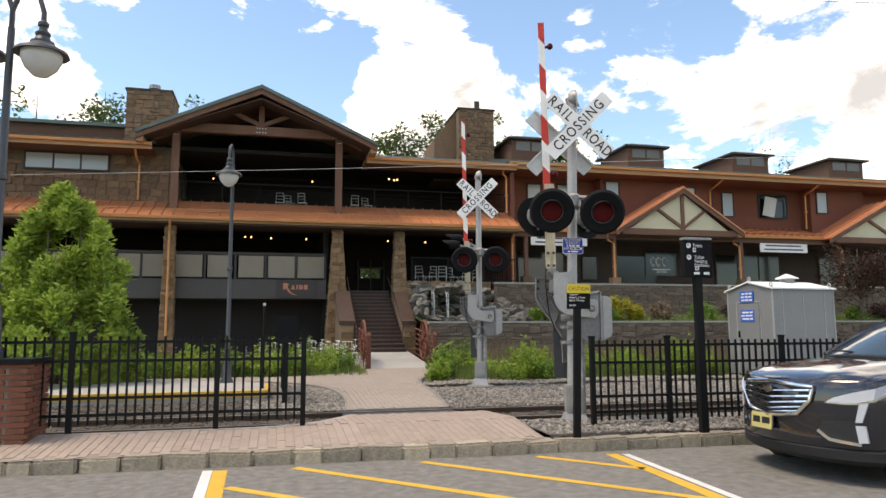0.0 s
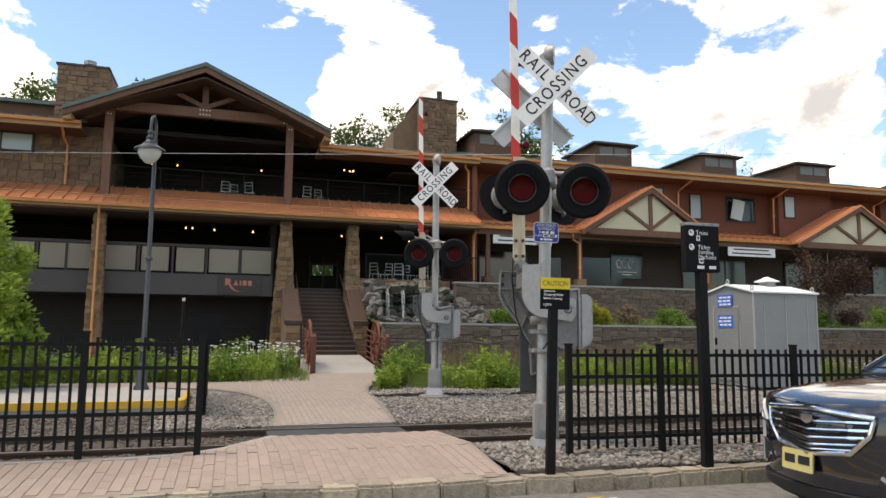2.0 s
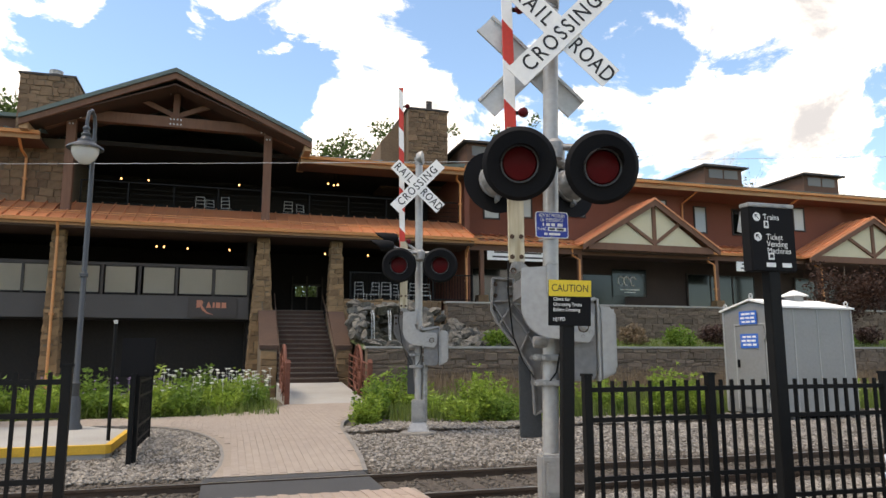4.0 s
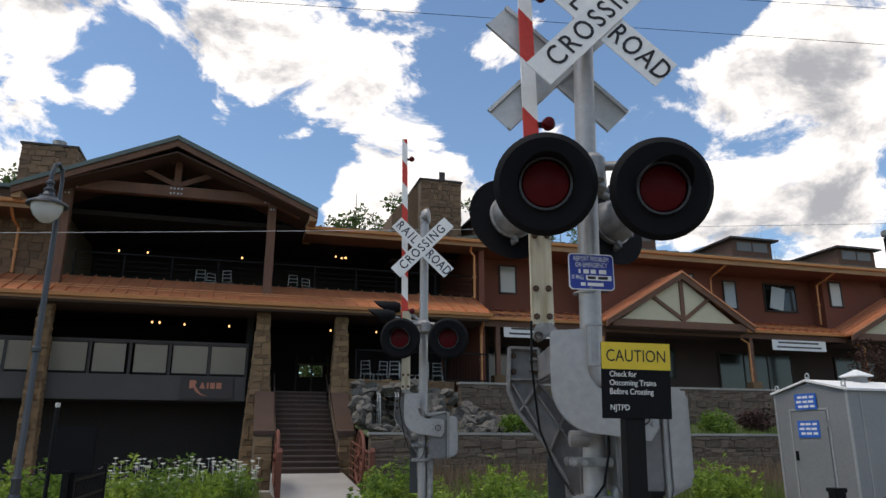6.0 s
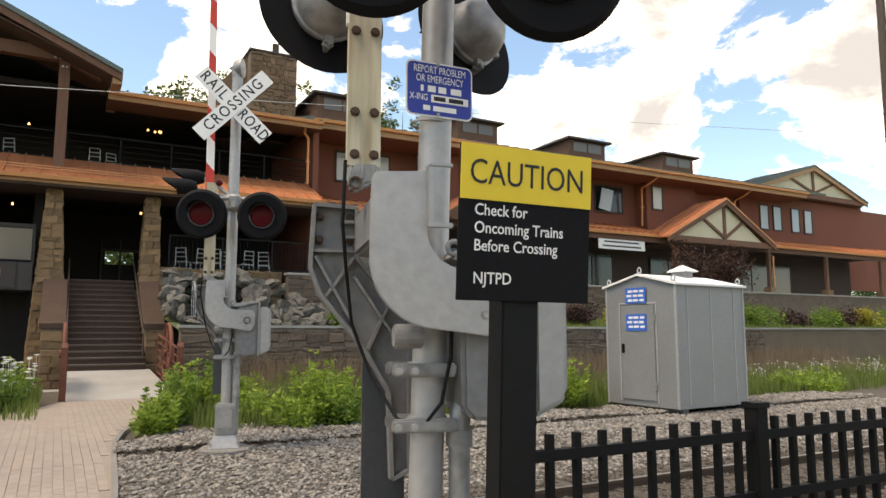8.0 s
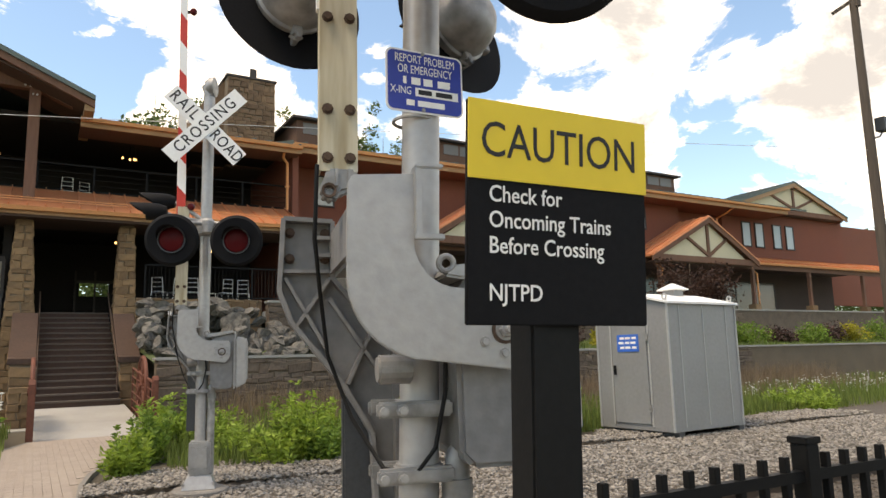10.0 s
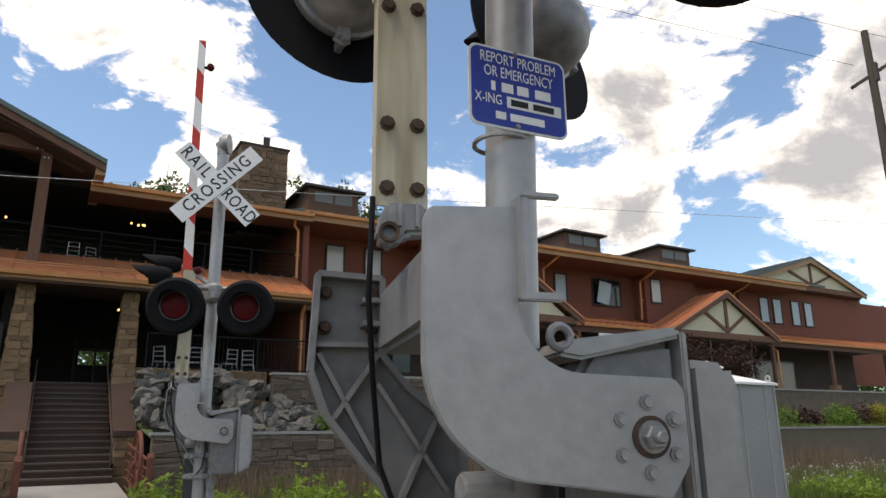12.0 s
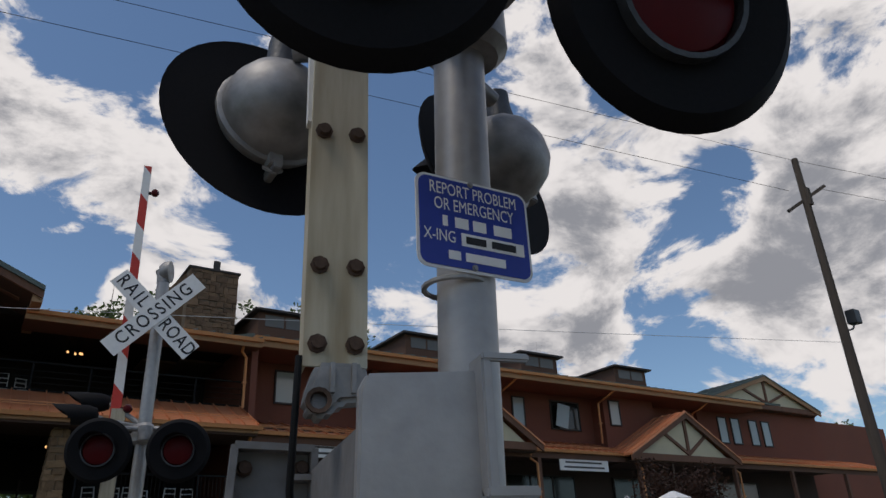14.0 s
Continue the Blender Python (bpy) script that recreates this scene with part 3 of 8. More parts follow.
structure("walk_edging", s, "concrete", "pale concrete edging of the brick walk", category="kerb")

# track
for k, (y, nm) in enumerate(((RAIL_NEAR, "rail"), (RAIL_FAR, "rail"))):
    prof = [(-0.07, -0.05), (0.07, -0.05), (0.07, -0.035), (0.012, -0.015), (0.012, 0.055), (0.037, 0.065), (0.037, 0.098), (-0.037, 0.098), (-0.037, 0.065), (-0.012, 0.055), (-0.012, -0.015), (-0.07, -0.035)]
    r = thing(nm, "rusty brown steel rail with a polished running top", "rail", group="rails of the track")
    part("rail_body", Shape().slab(prof, 0, 100, Matrix.Translation((60, y, RAIL_TOP - 0.10)) @ Matrix.Rotation(radians(90), 4, "Z")), "rail", r)
    part("running_top", Shape().box(-40, 60, y - 0.033, y + 0.033, RAIL_TOP - 0.001, RAIL_TOP + 0.002), "rail_top", r, "polished steel top")
sl = part("sleeper", Shape().box(-0.115, 0.115, -1.4, 1.4, -0.27, -0.125), "sleeper", None, bevel=0.012)
tagged(sl, "dark creosoted wooden sleeper under the rails", "sleeper", "sleepers of the track")
sl.matrix_basis = pose(-12.0, (RAIL_NEAR + RAIL_FAR) / 2, 0.0)
for i in range(1, 70):
    x = -12 + 0.55 * i
    if not 1.3 < x < 3.9:
        copy_thing(sl, pose(x, (RAIL_NEAR + RAIL_FAR) / 2 + random.uniform(-0.03, 0.03), random.uniform(-0.01, 0.006), 0, 0, random.uniform(-1, 1)))
for y0, y1 in ((12.47, RAIL_NEAR - 0.09), (RAIL_NEAR + 0.10, RAIL_FAR - 0.10), (RAIL_FAR + 0.09, 15.05)):
    structure("crossing_panel", Shape().box(1.42, 3.7, y0, y1, -0.15, RAIL_TOP - 0.006 + (0.0 if y0 > 12.9 else 0.05)), "rubber", "dark rubber crossing panel between the rails", 0.01, category="pavement")

# path beyond the track
path_l = [(1.5, 15.05), (1.64, 15.8), (1.68, 16.6), (1.64, 17.5), (1.5, 18.4), (1.26, 19.25), (0.92, 20.0), (0.5, 20.55), (0.0, 20.95), (-0.8, 21.15), (-2.5, 21.3), (-9.0, 21.4)]
path_r = [(3.72, 15.05), (3.82, 15.9), (3.9, 17.0), (3.97, 18.3), (4.07, 19.6), (4.25, 20.6), (4.5, 21.4), (4.95, 22.5), (5.4, 24.0), (5.8, 25.9)]
far_l = [(-9.0, 22.9), (-2.0, 22.7), (0.3, 22.85), (1.0, 23.0), (1.8, 23.4), (2.5, 23.95), (3.0, 24.7), (3.45, 25.8)]
PATH = path_r + list(reversed(far_l)) + list(reversed(path_l))


def ground_far(y):
    return -0.06 + 0.17 * min(1, max(0, (y - 15.0) / 3)) + 0.12 * min(1, max(0, (y - 18) / 8))


s = Shape()
s.add([(x, y, ground_far(y) + 0.041) for x, y in PATH], [tuple(range(len(PATH)))])
structure("brick_path", s, "mortar", "sanded bed of the brick path to the building", category="pavement")
for name, line in (("path_edging", path_l), ("path_edging", path_r), ("path_edging", far_l)):
    s = Shape()
    for a, b in zip(line, line[1:]):
        s.beam((*a, ground_far(a[1])), (*b, ground_far(b[1])), 0.055 if line is path_l else 0.07, 0.09)
    structure(name, s, "grey_concrete", "grey concrete edge band of the brick path", category="kerb")

# platform behind the left fence
p = thing("platform", "low concrete railway platform with a yellow edge", "platform", kind="structure")
FLAT = Matrix(((1, 0, 0, 0), (0, 0, 1, 0), (0, -1, 0, 0), (0, 0, 0, 1)))
part("platform_body", Shape().slab([(-30, 16.91), (-0.12, 16.91), (-0.05, 16.98), (-0.05, 19.4), (-1.2, 20.7), (-30, 20.95)], -0.27, 0.2, FLAT), "concrete", p, "pale concrete platform slab", 0.015)
part("edge_strip", Shape().slab([(-30, 16.885), (-0.1, 16.885), (-0.025, 16.96), (-0.025, 19.3), (-0.12, 19.3), (-0.12, 17.0), (-30, 17.0)], -0.278, -0.14, FLAT), "yellow_paint", p, "yellow painted edge strip")

# ---- terraces, retaining walls ----
s = Shape().box(6.2, 64, 28.0, 28.35, -0.1, 1.92)
retaining = structure("retaining_wall", s, "stone_joint", "low brownish stone retaining wall with a pale cap", category="wall")
part("wall_cap", Shape().box(6.15, 64, 27.95, 28.42, 1.92, 2.0), "concrete", retaining, "pale stone cap", 0.01)
structure("terrace", grid_sheet(6.2, 66, 60, 28.35, 33.0, 8, lambda x, y: 1.85 + 0.12 * (y - 28.35)), "grass_ground", "mown grassy terrace between two walls", category="ground")
s = Shape().box(10.6, 64, 33.0, 33.4, 1.5, 3.9)
parapet = structure("parapet_wall", s, "wall_stone", "brownish stone parapet wall of the upper walk", category="wall")
part("wall_cap", Shape().box(10.55, 64, 32.95, 33.45, 3.9, 3.98), "concrete", parapet, "pale cap", 0.01)
structure("upper_walk", Shape().box(10.6, 66, 33.4, 38.5, 3.3, 3.62), "concrete", "concrete walkway along the shops", category="floor")
structure("patio_wall", Shape().box(6.3, 10.6, 33.9, 34.3, 0.2, 4.05), "stone_joint", "field stone wall below the patio", category="wall")
structure("ground_paving", Shape().box(-30, 6.3, 30.0, 36.3, 0.0, 0.19), "concrete", "concrete floor in front of the ground storey", category="floor")

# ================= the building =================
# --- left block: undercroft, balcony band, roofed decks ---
# walls, floors and ceilings under the roofs are coloured near-black for shade
structure("wall_undercroft", Shape().box(-30, 2.6, 36.2, 36.5, 0.1, 3.3), "room_shade", "back wall of the undercroft, its shade put into the dark colour", category="wall")
structure("floor_terrace", Shape().box(-30, 2.4, 34.4, 41.6, 3.15, 3.4), "room_shade", "terrace floor slab coloured near-black for shade", category="floor")
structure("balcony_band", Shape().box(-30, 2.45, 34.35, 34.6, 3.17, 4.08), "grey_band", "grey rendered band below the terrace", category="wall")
structure("wall_back", Shape().box(-30, 4.95, 41.6, 41.9, 0.1, 11.5).box(6.1, 12.5, 41.6, 41.9, 0.1, 11.5).box(4.95, 6.1, 41.6, 41.9, 0.1, 4.75).box(4.95, 6.1, 41.6, 41.9, 5.34, 11.5), "room_shade", "back wall of the covered decks, coloured near-black for shade", category="wall")
structure("wall_entry_side", Shape().box(2.35, 2.6, 35.2, 41.6, 0.1, 6.6), "room_shade", "side wall of the entry stair, coloured near-black for shade", category="wall")
structure("floor_entry", Shape().box(2.6, 6.3, 35.35, 41.6, 3.3, 3.62), "room_shade", "entry floor above the stair", category="floor")
structure("floor_patio", Shape().box(6.3, 12.4, 34.3, 41.6, 3.3, 3.62), "room_shade", "patio floor", category="floor")
structure("deck_floor", Shape().box(-30, 12.4, 35.6, 41.6, 6.95, 7.25), "room_shade", "upper deck floor slab", category="floor")
structure("deck_ceiling", Shape().box(-5.3, 12.4, 35.9, 41.6, 10.5, 10.7), "room_shade", "ceiling of the upper deck, coloured near-black for shade", category="ceiling")
structure("wall_deck_side", Shape().box(12.15, 12.4, 35.2, 41.6, 3.6, 10.5), "stucco", "side wall of the upper deck", category="wall")
structure("wall_end", Shape().box(-30.3, -30.0, 33.5, 42, 0, 11), "stucco", "end wall", category="wall")

# stone wall of the upper storey
structure("wall_stone_upper", Shape().box(-30, -4.95, 35.5, 41.6, 7.2, 10.5), "stone_joint", "field stone wall of the upper storey", category="wall")


def window(name, x0, x1, z0, z1, y, panes, label, glass="glass", frame_w=0.07):
    """A window in a wall whose face is at y: frame bars and panes."""
    w = thing(name, label, "window", kind="structure")
    f = Shape()
    f.box(x0 - frame_w, x1 + frame_w, y - 0.05, y + 0.1, z1, z1 + frame_w).box(x0 - frame_w, x1 + frame_w, y - 0.07, y + 0.1, z0 - frame_w, z0)
    f.box(x0 - frame_w, x0, y - 0.05, y + 0.1, z0, z1).box(x1, x1 + frame_w, y - 0.05, y + 0.1, z0, z1)
    wd = (x1 - x0) / panes
    for i in range(1, panes):
        f.box(x0 + wd * i - 0.04, x0 + wd * i + 0.04, y - 0.04, y + 0.1, z0, z1)
    part("window_frame", f, "window_frame", w)
    for i in range(panes):
        part("pane", Shape().box(x0 + wd * i + (0.04 if i else 0), x0 + wd * (i + 1) - (0.04 if i < panes - 1 else 0), y - 0.015, y - 0.003, z0, z1), glass, w)
    return w


window("window_1", -11.25, -7.75, 9.22, 9.92, 35.42, 3, "three-part window in the field stone wall")
window("window_2", -17.5, -14.0, 9.22, 9.92, 35.42, 3, "three-part window in the field stone wall")


def seamed_roof(name, x0, x1, y0, z0, y1, z1, label, step=0.5, mat="copper", thick=0.06):
    """A standing seam roof that rises from the eave (y0, z0) to (y1, z1): deck, each seam, and a pale snow guard."""
    r = thing(name, label, "roof", kind="structure")
    part("roof_deck", Shape().add([(x0, y0, z0), (x1, y0, z0), (x1, y1, z1), (x0, y1, z1), (x0, y0, z0 - thick), (x1, y0, z0 - thick), (x1, y1, z1 - thick), (x0, y1, z1 - thick)],
                                  [(0, 1, 2, 3), (7, 6, 5, 4), (0, 4, 5, 1), (1, 5, 6, 2), (2, 6, 7, 3), (3, 7, 4, 0)]), mat, r)
    seam = Shape().beam((0, y0, z0 + 0.025), (0, y1, z1 + 0.025), 0.03, 0.1)
    me = mesh_of("seam", seam, mat)
    n = int((x1 - x0) / step)
    for i in range(n + 1):
        ob = new("seam", me)
        ob.parent = r
        ob.matrix_basis = pose(x0 + 0.02 + i * (x1 - x0 - 0.04) / max(1, n), 0, 0)
    return r


low_roof = seamed_roof("low_roof", -30, 12.0, 33.4, 6.86, 35.75, 7.95, "copper standing seam canopy roof over the terrace")
g = Shape()
t = 0.28
for k in (0.2, 0.32):
    y, z = 33.4 + 2.35 * k, 6.86 + 1.09 * k + 0.07
    g.box(-30, 12.0, y - 0.012, y + 0.012, z, z + 0.025)
part("snow_guard", g, "copper_trim", low_roof, "copper snow guard rails")


def gutter(x0, x1, y, z, name="gutter", label="copper gutter along the eave"):
    prof = [(-0.09, 0.0), (0.06, 0.0), (0.06, 0.13), (0.045, 0.13), (0.045, 0.02), (-0.075, 0.02), (-0.1, 0.13), (-0.115, 0.13)]
    s = Shape().slab([(u, w) for u, w in prof], 0, x1 - x0, Matrix.Translation((x1, y, z)) @ Matrix.Rotation(radians(90), 4, "Z"))
    return structure(name, s, "copper_trim", label, category="gutter")


gutter(-30, 12.1, 33.36, 6.70)
structure("fascia_low", Shape().box(-30, 12.0, 33.44, 33.52, 6.6, 6.80), "fascia", "tan fascia board under the copper canopy", category="trim")
structure("soffit_low", Shape().box(-30, 12.0, 33.5, 35.7, 6.52, 6.6), "dark_and_shade_timber", "dark soffit of the canopy", category="ceiling")

# upper eave of the left and middle parts
for x0, x1, y in ((-30, -5.6, 33.95), (4.4, 12.3, 34.5)):
    structure("fascia_upper", Shape().box(x0, x1, y, y + 0.08, 10.0, 10.28), "fascia", "tan fascia board of the main roof", category="trim")
    gutter(x0, x1, y - 0.08, 10.16)
    structure("soffit_upper", Shape().box(x0, x1, y + 0.08, 36.0, 10.02, 10.1), "brown_clad", "brown soffit of the main roof", category="ceiling")
    seamed_roof("main_roof", x0, x1, y, 10.34, 40.5, 11.9, "green grey metal main roof", 0.6, "green_roof")
structure("roof_monitor", Shape().box(-20, -5.2, 38.9, 41.5, 11.2, 12.25), "brown_clad", "brown clad raised roof box", category="wall")
structure("roof_monitor_cap", Shape().box(-20.3, -5.0, 38.6, 41.8, 12.25, 12.42), "green_roof", "dark metal cap of the roof box", category="roof")

# --- the big timber gable over the deck ---
GX0, GX1, GY, GA = -6.2, 4.75, 33.2, -0.75
gable = thing("gable_roof", "broad open timber gable with a green metal roof edge", "roof", kind="structure")
apex_z, eave_z, gdeep = 13.2, 10.72, 41.5
for sgn, xe, label in ((-1, GX0, ""), (1, GX1, "")):
    s = Shape()
    dx = xe - GA
    pts = [(GA, apex_z), (xe, eave_z), (xe, eave_z - 0.16), (GA, apex_z - 0.18)]
    s.slab(pts, GY, gdeep)
    part("roof_slope", s, "green_roof", gable)
    part("barge_board", Shape().slab([(GA, apex_z - 0.18), (xe, eave_z - 0.16), (xe, eave_z - 0.40), (GA, apex_z - 0.43)], GY + 0.08, GY + 0.2), "timber", gable, "brown timber barge board")
    # soffit takes the darker timber to put the gable's shade into its colour
    part("soffit_board", Shape().slab([(GA, apex_z - 0.6), (xe, eave_z - 0.3), (xe, eave_z - 0.36), (GA, apex_z - 0.66)], GY + 0.2, 36.0), "dark_and_shade_timber", gable)
    # boxed return of the eave
    part("eave_return", Shape().slab([(xe, eave_z - 0.16), (xe, eave_z - 0.5), (xe - sgn * 0.3, eave_z - 0.5), (xe - sgn * 0.3, eave_z - 0.02)], GY + 0.2, 37.0), "fascia", gable, "tan boxed eave")
COLS = (-4.62, 3.0)
for x in COLS:
    part("post", Shape().box(x - 0.17, x + 0.17, 34.35, 34.69, 7.3, 11.05), "timber", gable, "square timber post", 0.015)
part("tie_beam", Shape().box(-5.6, 3.95, 34.36, 34.68, 11.06, 11.5), "timber", gable, "heavy timber tie beam", 0.015)
for xe in (GX0 + 0.55, GX1 - 0.55):
    part("rafter", Shape().beam((GA, 34.52, 12.86), (xe, 34.52, 10.78 + (0.0 if xe < 0 else 0.0)), 0.3, 0.42), "timber", gable, "sloping timber rafter")
part("king_post", Shape().box(GA - 0.13, GA + 0.13, 34.38, 34.66, 11.5, 12.7), "timber", gable, "short king post", 0.01)
for sx in (-1, 1):
    part("brace", Shape().beam((GA + sx * 0.12, 34.52, 11.6), (GA + sx * 1.55, 34.52, 12.24), 0.16, 0.2), "timber", gable, "diagonal brace")
bolt_me = mesh_of("bolt_head", Shape().lathe([(0.0, 0), (0.035, 0.0), (0.035, 0.03), (0.0, 0.035)], Matrix.Rotation(radians(90), 4, "X"), 8), "white_steel")
spots = [(GA + dx, 11.28 + dz) for dx in (-0.2, -0.07, 0.07, 0.2) for dz in (-0.1, 0.1)] + [(x + dx, 11.2 + dz) for x in COLS for dx in (-0.3, -0.15, 0, 0.15, 0.3) for dz in (-0.07, 0.09)]
spots += [(GA + dx, 12.55 + dz) for dx in (-0.25, 0.25) for dz in (-0.08, 0.08)] + [(x + dx, 10.85) for x in COLS for dx in (-0.06, 0.06)]
for x, z in spots:
    ob = new("bolt_head", bolt_me)
    ob.parent = gable
    ob.matrix_basis = pose(x, 34.34, z)
# added near-black sheet closes the open gable and stands for its deep shade
structure("deck_gable_ceiling", Shape().slab([(GX0 + 0.1, 10.3), (GX1 - 0.1, 10.3), (GX1 - 0.1, 10.62), (GA, 13.06), (GX0 + 0.1, 10.62)], 41.3, 41.4), "room_shade", "added near-black sheet closing the gable, standing for its shade", category="wall")

# --- chimneys: cores, stones at the end of the file ---
CHIMS = [("chimney", -7.7, -5.5, 38.5, 41.0, 11.0, 14.25), ("chimney", 10.35, 12.5, 39.0, 42.4, 10.4, 14.62)]
chimneys = []
for nm, x0, x1, y0, y1, z0, z1 in CHIMS:
    c = thing(nm, "field stone chimney with a flat dark cap", "chimney")
    part("core", Shape().box(x0, x1, y0, y1, z0, z1), "stone_joint", c)
    part("cap", Shape().box(x0 - 0.08, x1 + 0.08, y0 - 0.08, y1 + 0.08, z1, z1 + 0.1), "window_frame", c, "dark metal cap", 0.01)
    if x0 < 0:
        part("flue", Shape().lathe([(0.2, 0), (0.2, 0.32), (0.3, 0.32), (0.3, 0.52), (0.0, 0.56)], Matrix.Translation((x0 + 1.2, y0 + 1, z1 + 0.1)), 14), "galvanized", c, "small metal flue")
    else:
        part("vent_flap", Shape().box(x0 + 0.5, x0 + 0.8, y0 + 0.4, y0 + 0.48, z1 + 0.1, z1 + 0.6, Matrix.Translation((0.6, 0, 0.1)) @ Matrix.Rotation(radians(0), 4, "Y")), "window_frame", c, "thin dark flue plate")
    chimneys.append(c)
# shoulder of the second chimney
part("shoulder", Shape().slab([(9.0, 10.4), (10.35, 10.4), (10.35, 14.6), (9.0, 12.85)], 39.6, 42.4), "brown_stone", chimneys[1], "sloping stone shoulder")


# --- balcony rails on the deck and the patio ---
def railing(name, x0, x1, y, z0, z1, label, bars="vertical", step=0.13):
    r = thing(name, label, "railing", kind="structure")
    part("top_rail", Shape().box(x0, x1, y - 0.025, y + 0.025, z1 - 0.05, z1), "black_metal", r)
    part("bottom_rail", Shape().box(x0, x1, y - 0.02, y + 0.02, z0 + 0.06, z0 + 0.1), "black_metal", r)
    n = max(1, round((x1 - x0) / 1.8))
    pm = mesh_of("post", Shape().box(-0.03, 0.03, -0.03, 0.03, z0, z1), "black_metal")
    for i in range(n + 1):
        ob = new("post", pm)
        ob.parent = r
        ob.matrix_basis = pose(x0 + (x1 - x0) * i / n, y, 0)
    if bars == "vertical":
        bm_ = mesh_of("baluster", Shape().box(-0.009, 0.009, -0.009, 0.009, z0 + 0.08, z1 - 0.03), "black_metal")
        for i in range(1, int((x1 - x0) / step)):
            ob = new("baluster", bm_)
            ob.parent = r
            ob.matrix_basis = pose(x0 + step * i, y, 0)
    else:
        for z in (0.3, 0.5, 0.7):
            part("cable", Shape().box(x0, x1, y - 0.008, y + 0.008, z0 + (z1 - z0) * z, z0 + (z1 - z0) * z + 0.016), "black_metal", r)
    return r


railing("deck_railing", -4.4, 2.85, 35.9, 7.95, 8.98, "thin black metal railing of the upper deck", "cables")
railing("deck_railing", 3.2, 12.1, 35.9, 7.95, 8.98, "thin black metal railing of the upper deck", "cables")
railing("patio_railing", 6.6, 12.1, 34.05, 4.05, 5.25, "black metal baluster railing round the patio")

# --- entry stair between the pillars ---
ST_N, ST_Y0, ST_Z0, ST_Y1, ST_Z1 = 16, 30.1, 0.72, 35.3, 3.62
stair = thing("entry_stair", "wide dark brown stair climbing between stone pillars", "stair", kind="structure")
for i in range(ST_N):
    y = ST_Y0 + (ST_Y1 - ST_Y0) * i / ST_N
    z = ST_Z0 + (ST_Z1 - ST_Z0) * (i + 1) / ST_N
    part("tread", Shape().box(3.45, 5.6, y - 0.03, y + 0.36, z - 0.05, z), "soft_brown", stair, bevel=0.006)
    part("riser", Shape().box(3.47, 5.58, y, y + 0.06, z - 0.19, z - 0.05), "dark_and_shade_timber", stair)
part("stair_body", Shape().slab([(30.2, 0.1), (35.3, 0.1), (35.3, 3.4), (30.2, 0.6)], -5.6, -3.46, Matrix.Rotation(radians(90), 4, "Z")), "room_shade", stair)
for x0, x1 in ((2.85, 3.43), (5.62, 6.15)):
    ck = thing("cheek_wall", "stone cheek wall of the stair with a sloping brown cap", "wall", kind="structure")
    part("wall_body", Shape().slab([(30.9, 0.1), (34.0, 0.1), (34.0, 3.3), (33.3, 3.3), (31.4, 1.95), (30.9, 1.9)], -x1, -x0, Matrix.Rotation(radians(90), 4, "Z")), "stone_joint", ck)
    part("wall_cap", Shape().slab([(30.85, 1.9), (31.4, 1.95), (33.3, 3.3), (33.9, 3.32), (33.9, 3.5), (33.25, 3.48), (31.3, 2.12), (30.85, 2.06)], -x1 - 0.05, -x0 + 0.05, Matrix.Rotation(radians(90), 4, "Z")), "dark_and_shade_timber", ck, "brown sloping cap", 0.01)
    xr = x1 + 0.08 if x0 < 4 else x0 - 0.08
    part("handrail", Shape().tube([(xr, 30.6, 1.1), (xr, 30.7, 1.75), (xr, 33.4, 3.35), (xr, 35.0, 4.3)], 0.025, 8), "rust", ck, "thin dark metal handrail", smooth=True)

# pillars: tapered stone cores
PILLARS = [(2.95, 34.2, 1.18, 0.46, 0.19), (5.97, 34.2, 0.9, 0.47, 0.19), (-4.68, 34.2, 0.64, 0.45, 0.19)]
pillars = []
for x, y, wb, wt, z0 in PILLARS:
    c = thing("stone_pillar", "tapered field stone pillar under the copper canopy", "pillar", pose(x, y, 0), "stone pillars of the porch")
    s = Shape()
    hb, ht, zt = wb / 2 - 0.04, wt / 2 - 0.03, 6.55
    s.add([(-hb, -hb, z0), (hb, -hb, z0), (hb, hb, z0), (-hb, hb, z0), (-ht, -ht, zt), (ht, -ht, zt), (ht, ht, zt), (-ht, ht, zt)], [(3, 2, 1, 0), (4, 5, 6, 7), (0, 1, 5, 4), (1, 2, 6, 5), (2, 3, 7, 6), (3, 0, 4, 7)])
    part("core", s, "stone_joint", c)
    pillars.append(c)

# shades along the terrace
SH = [(-13.6, -12.45), (-12.3, -11.2), (-11.0, -9.9), (-9.7, -8.6), (-8.4, -7.2), (-6.98, -6.02), (-5.92, -4.86), (-4.49, -3.29), (-3.06, -1.96), (-1.65, -0.5), (-0.29, 0.96), (1.1, 2.38)]
for a, b in SH:
    w = thing("roller_shade", "beige translucent roller shade lowered over the terrace opening", "shade", group="terrace shades")
    part("cloth", Shape().box(a, b, 34.78, 34.79, 4.2, 5.24), "shade_cloth", w)
    part("roller", Shape().tube([(a, 34.8, 5.26), (b, 34.8, 5.26)], 0.035, 8), "window_frame", w)
    part("hem_bar", Shape().box(a, b, 34.77, 34.80, 4.17, 4.2), "window_frame", w)
structure("shade_header", Shape().box(-14, 2.45, 34.76, 34.86, 5.29, 5.4), "window_frame", "dark header bar above the shades", category="trim")
for x in (-12.4, -11.1, -9.8, -8.5, -7.08, -5.97, -4.7, -3.18, -1.8, -0.4, 1.03, 2.42):
    structure("mullion", Shape().box(x - 0.05, x + 0.05, 34.74, 34.9, 4.08, 5.32), "window_frame", "slim dark post between the shades", category="post")

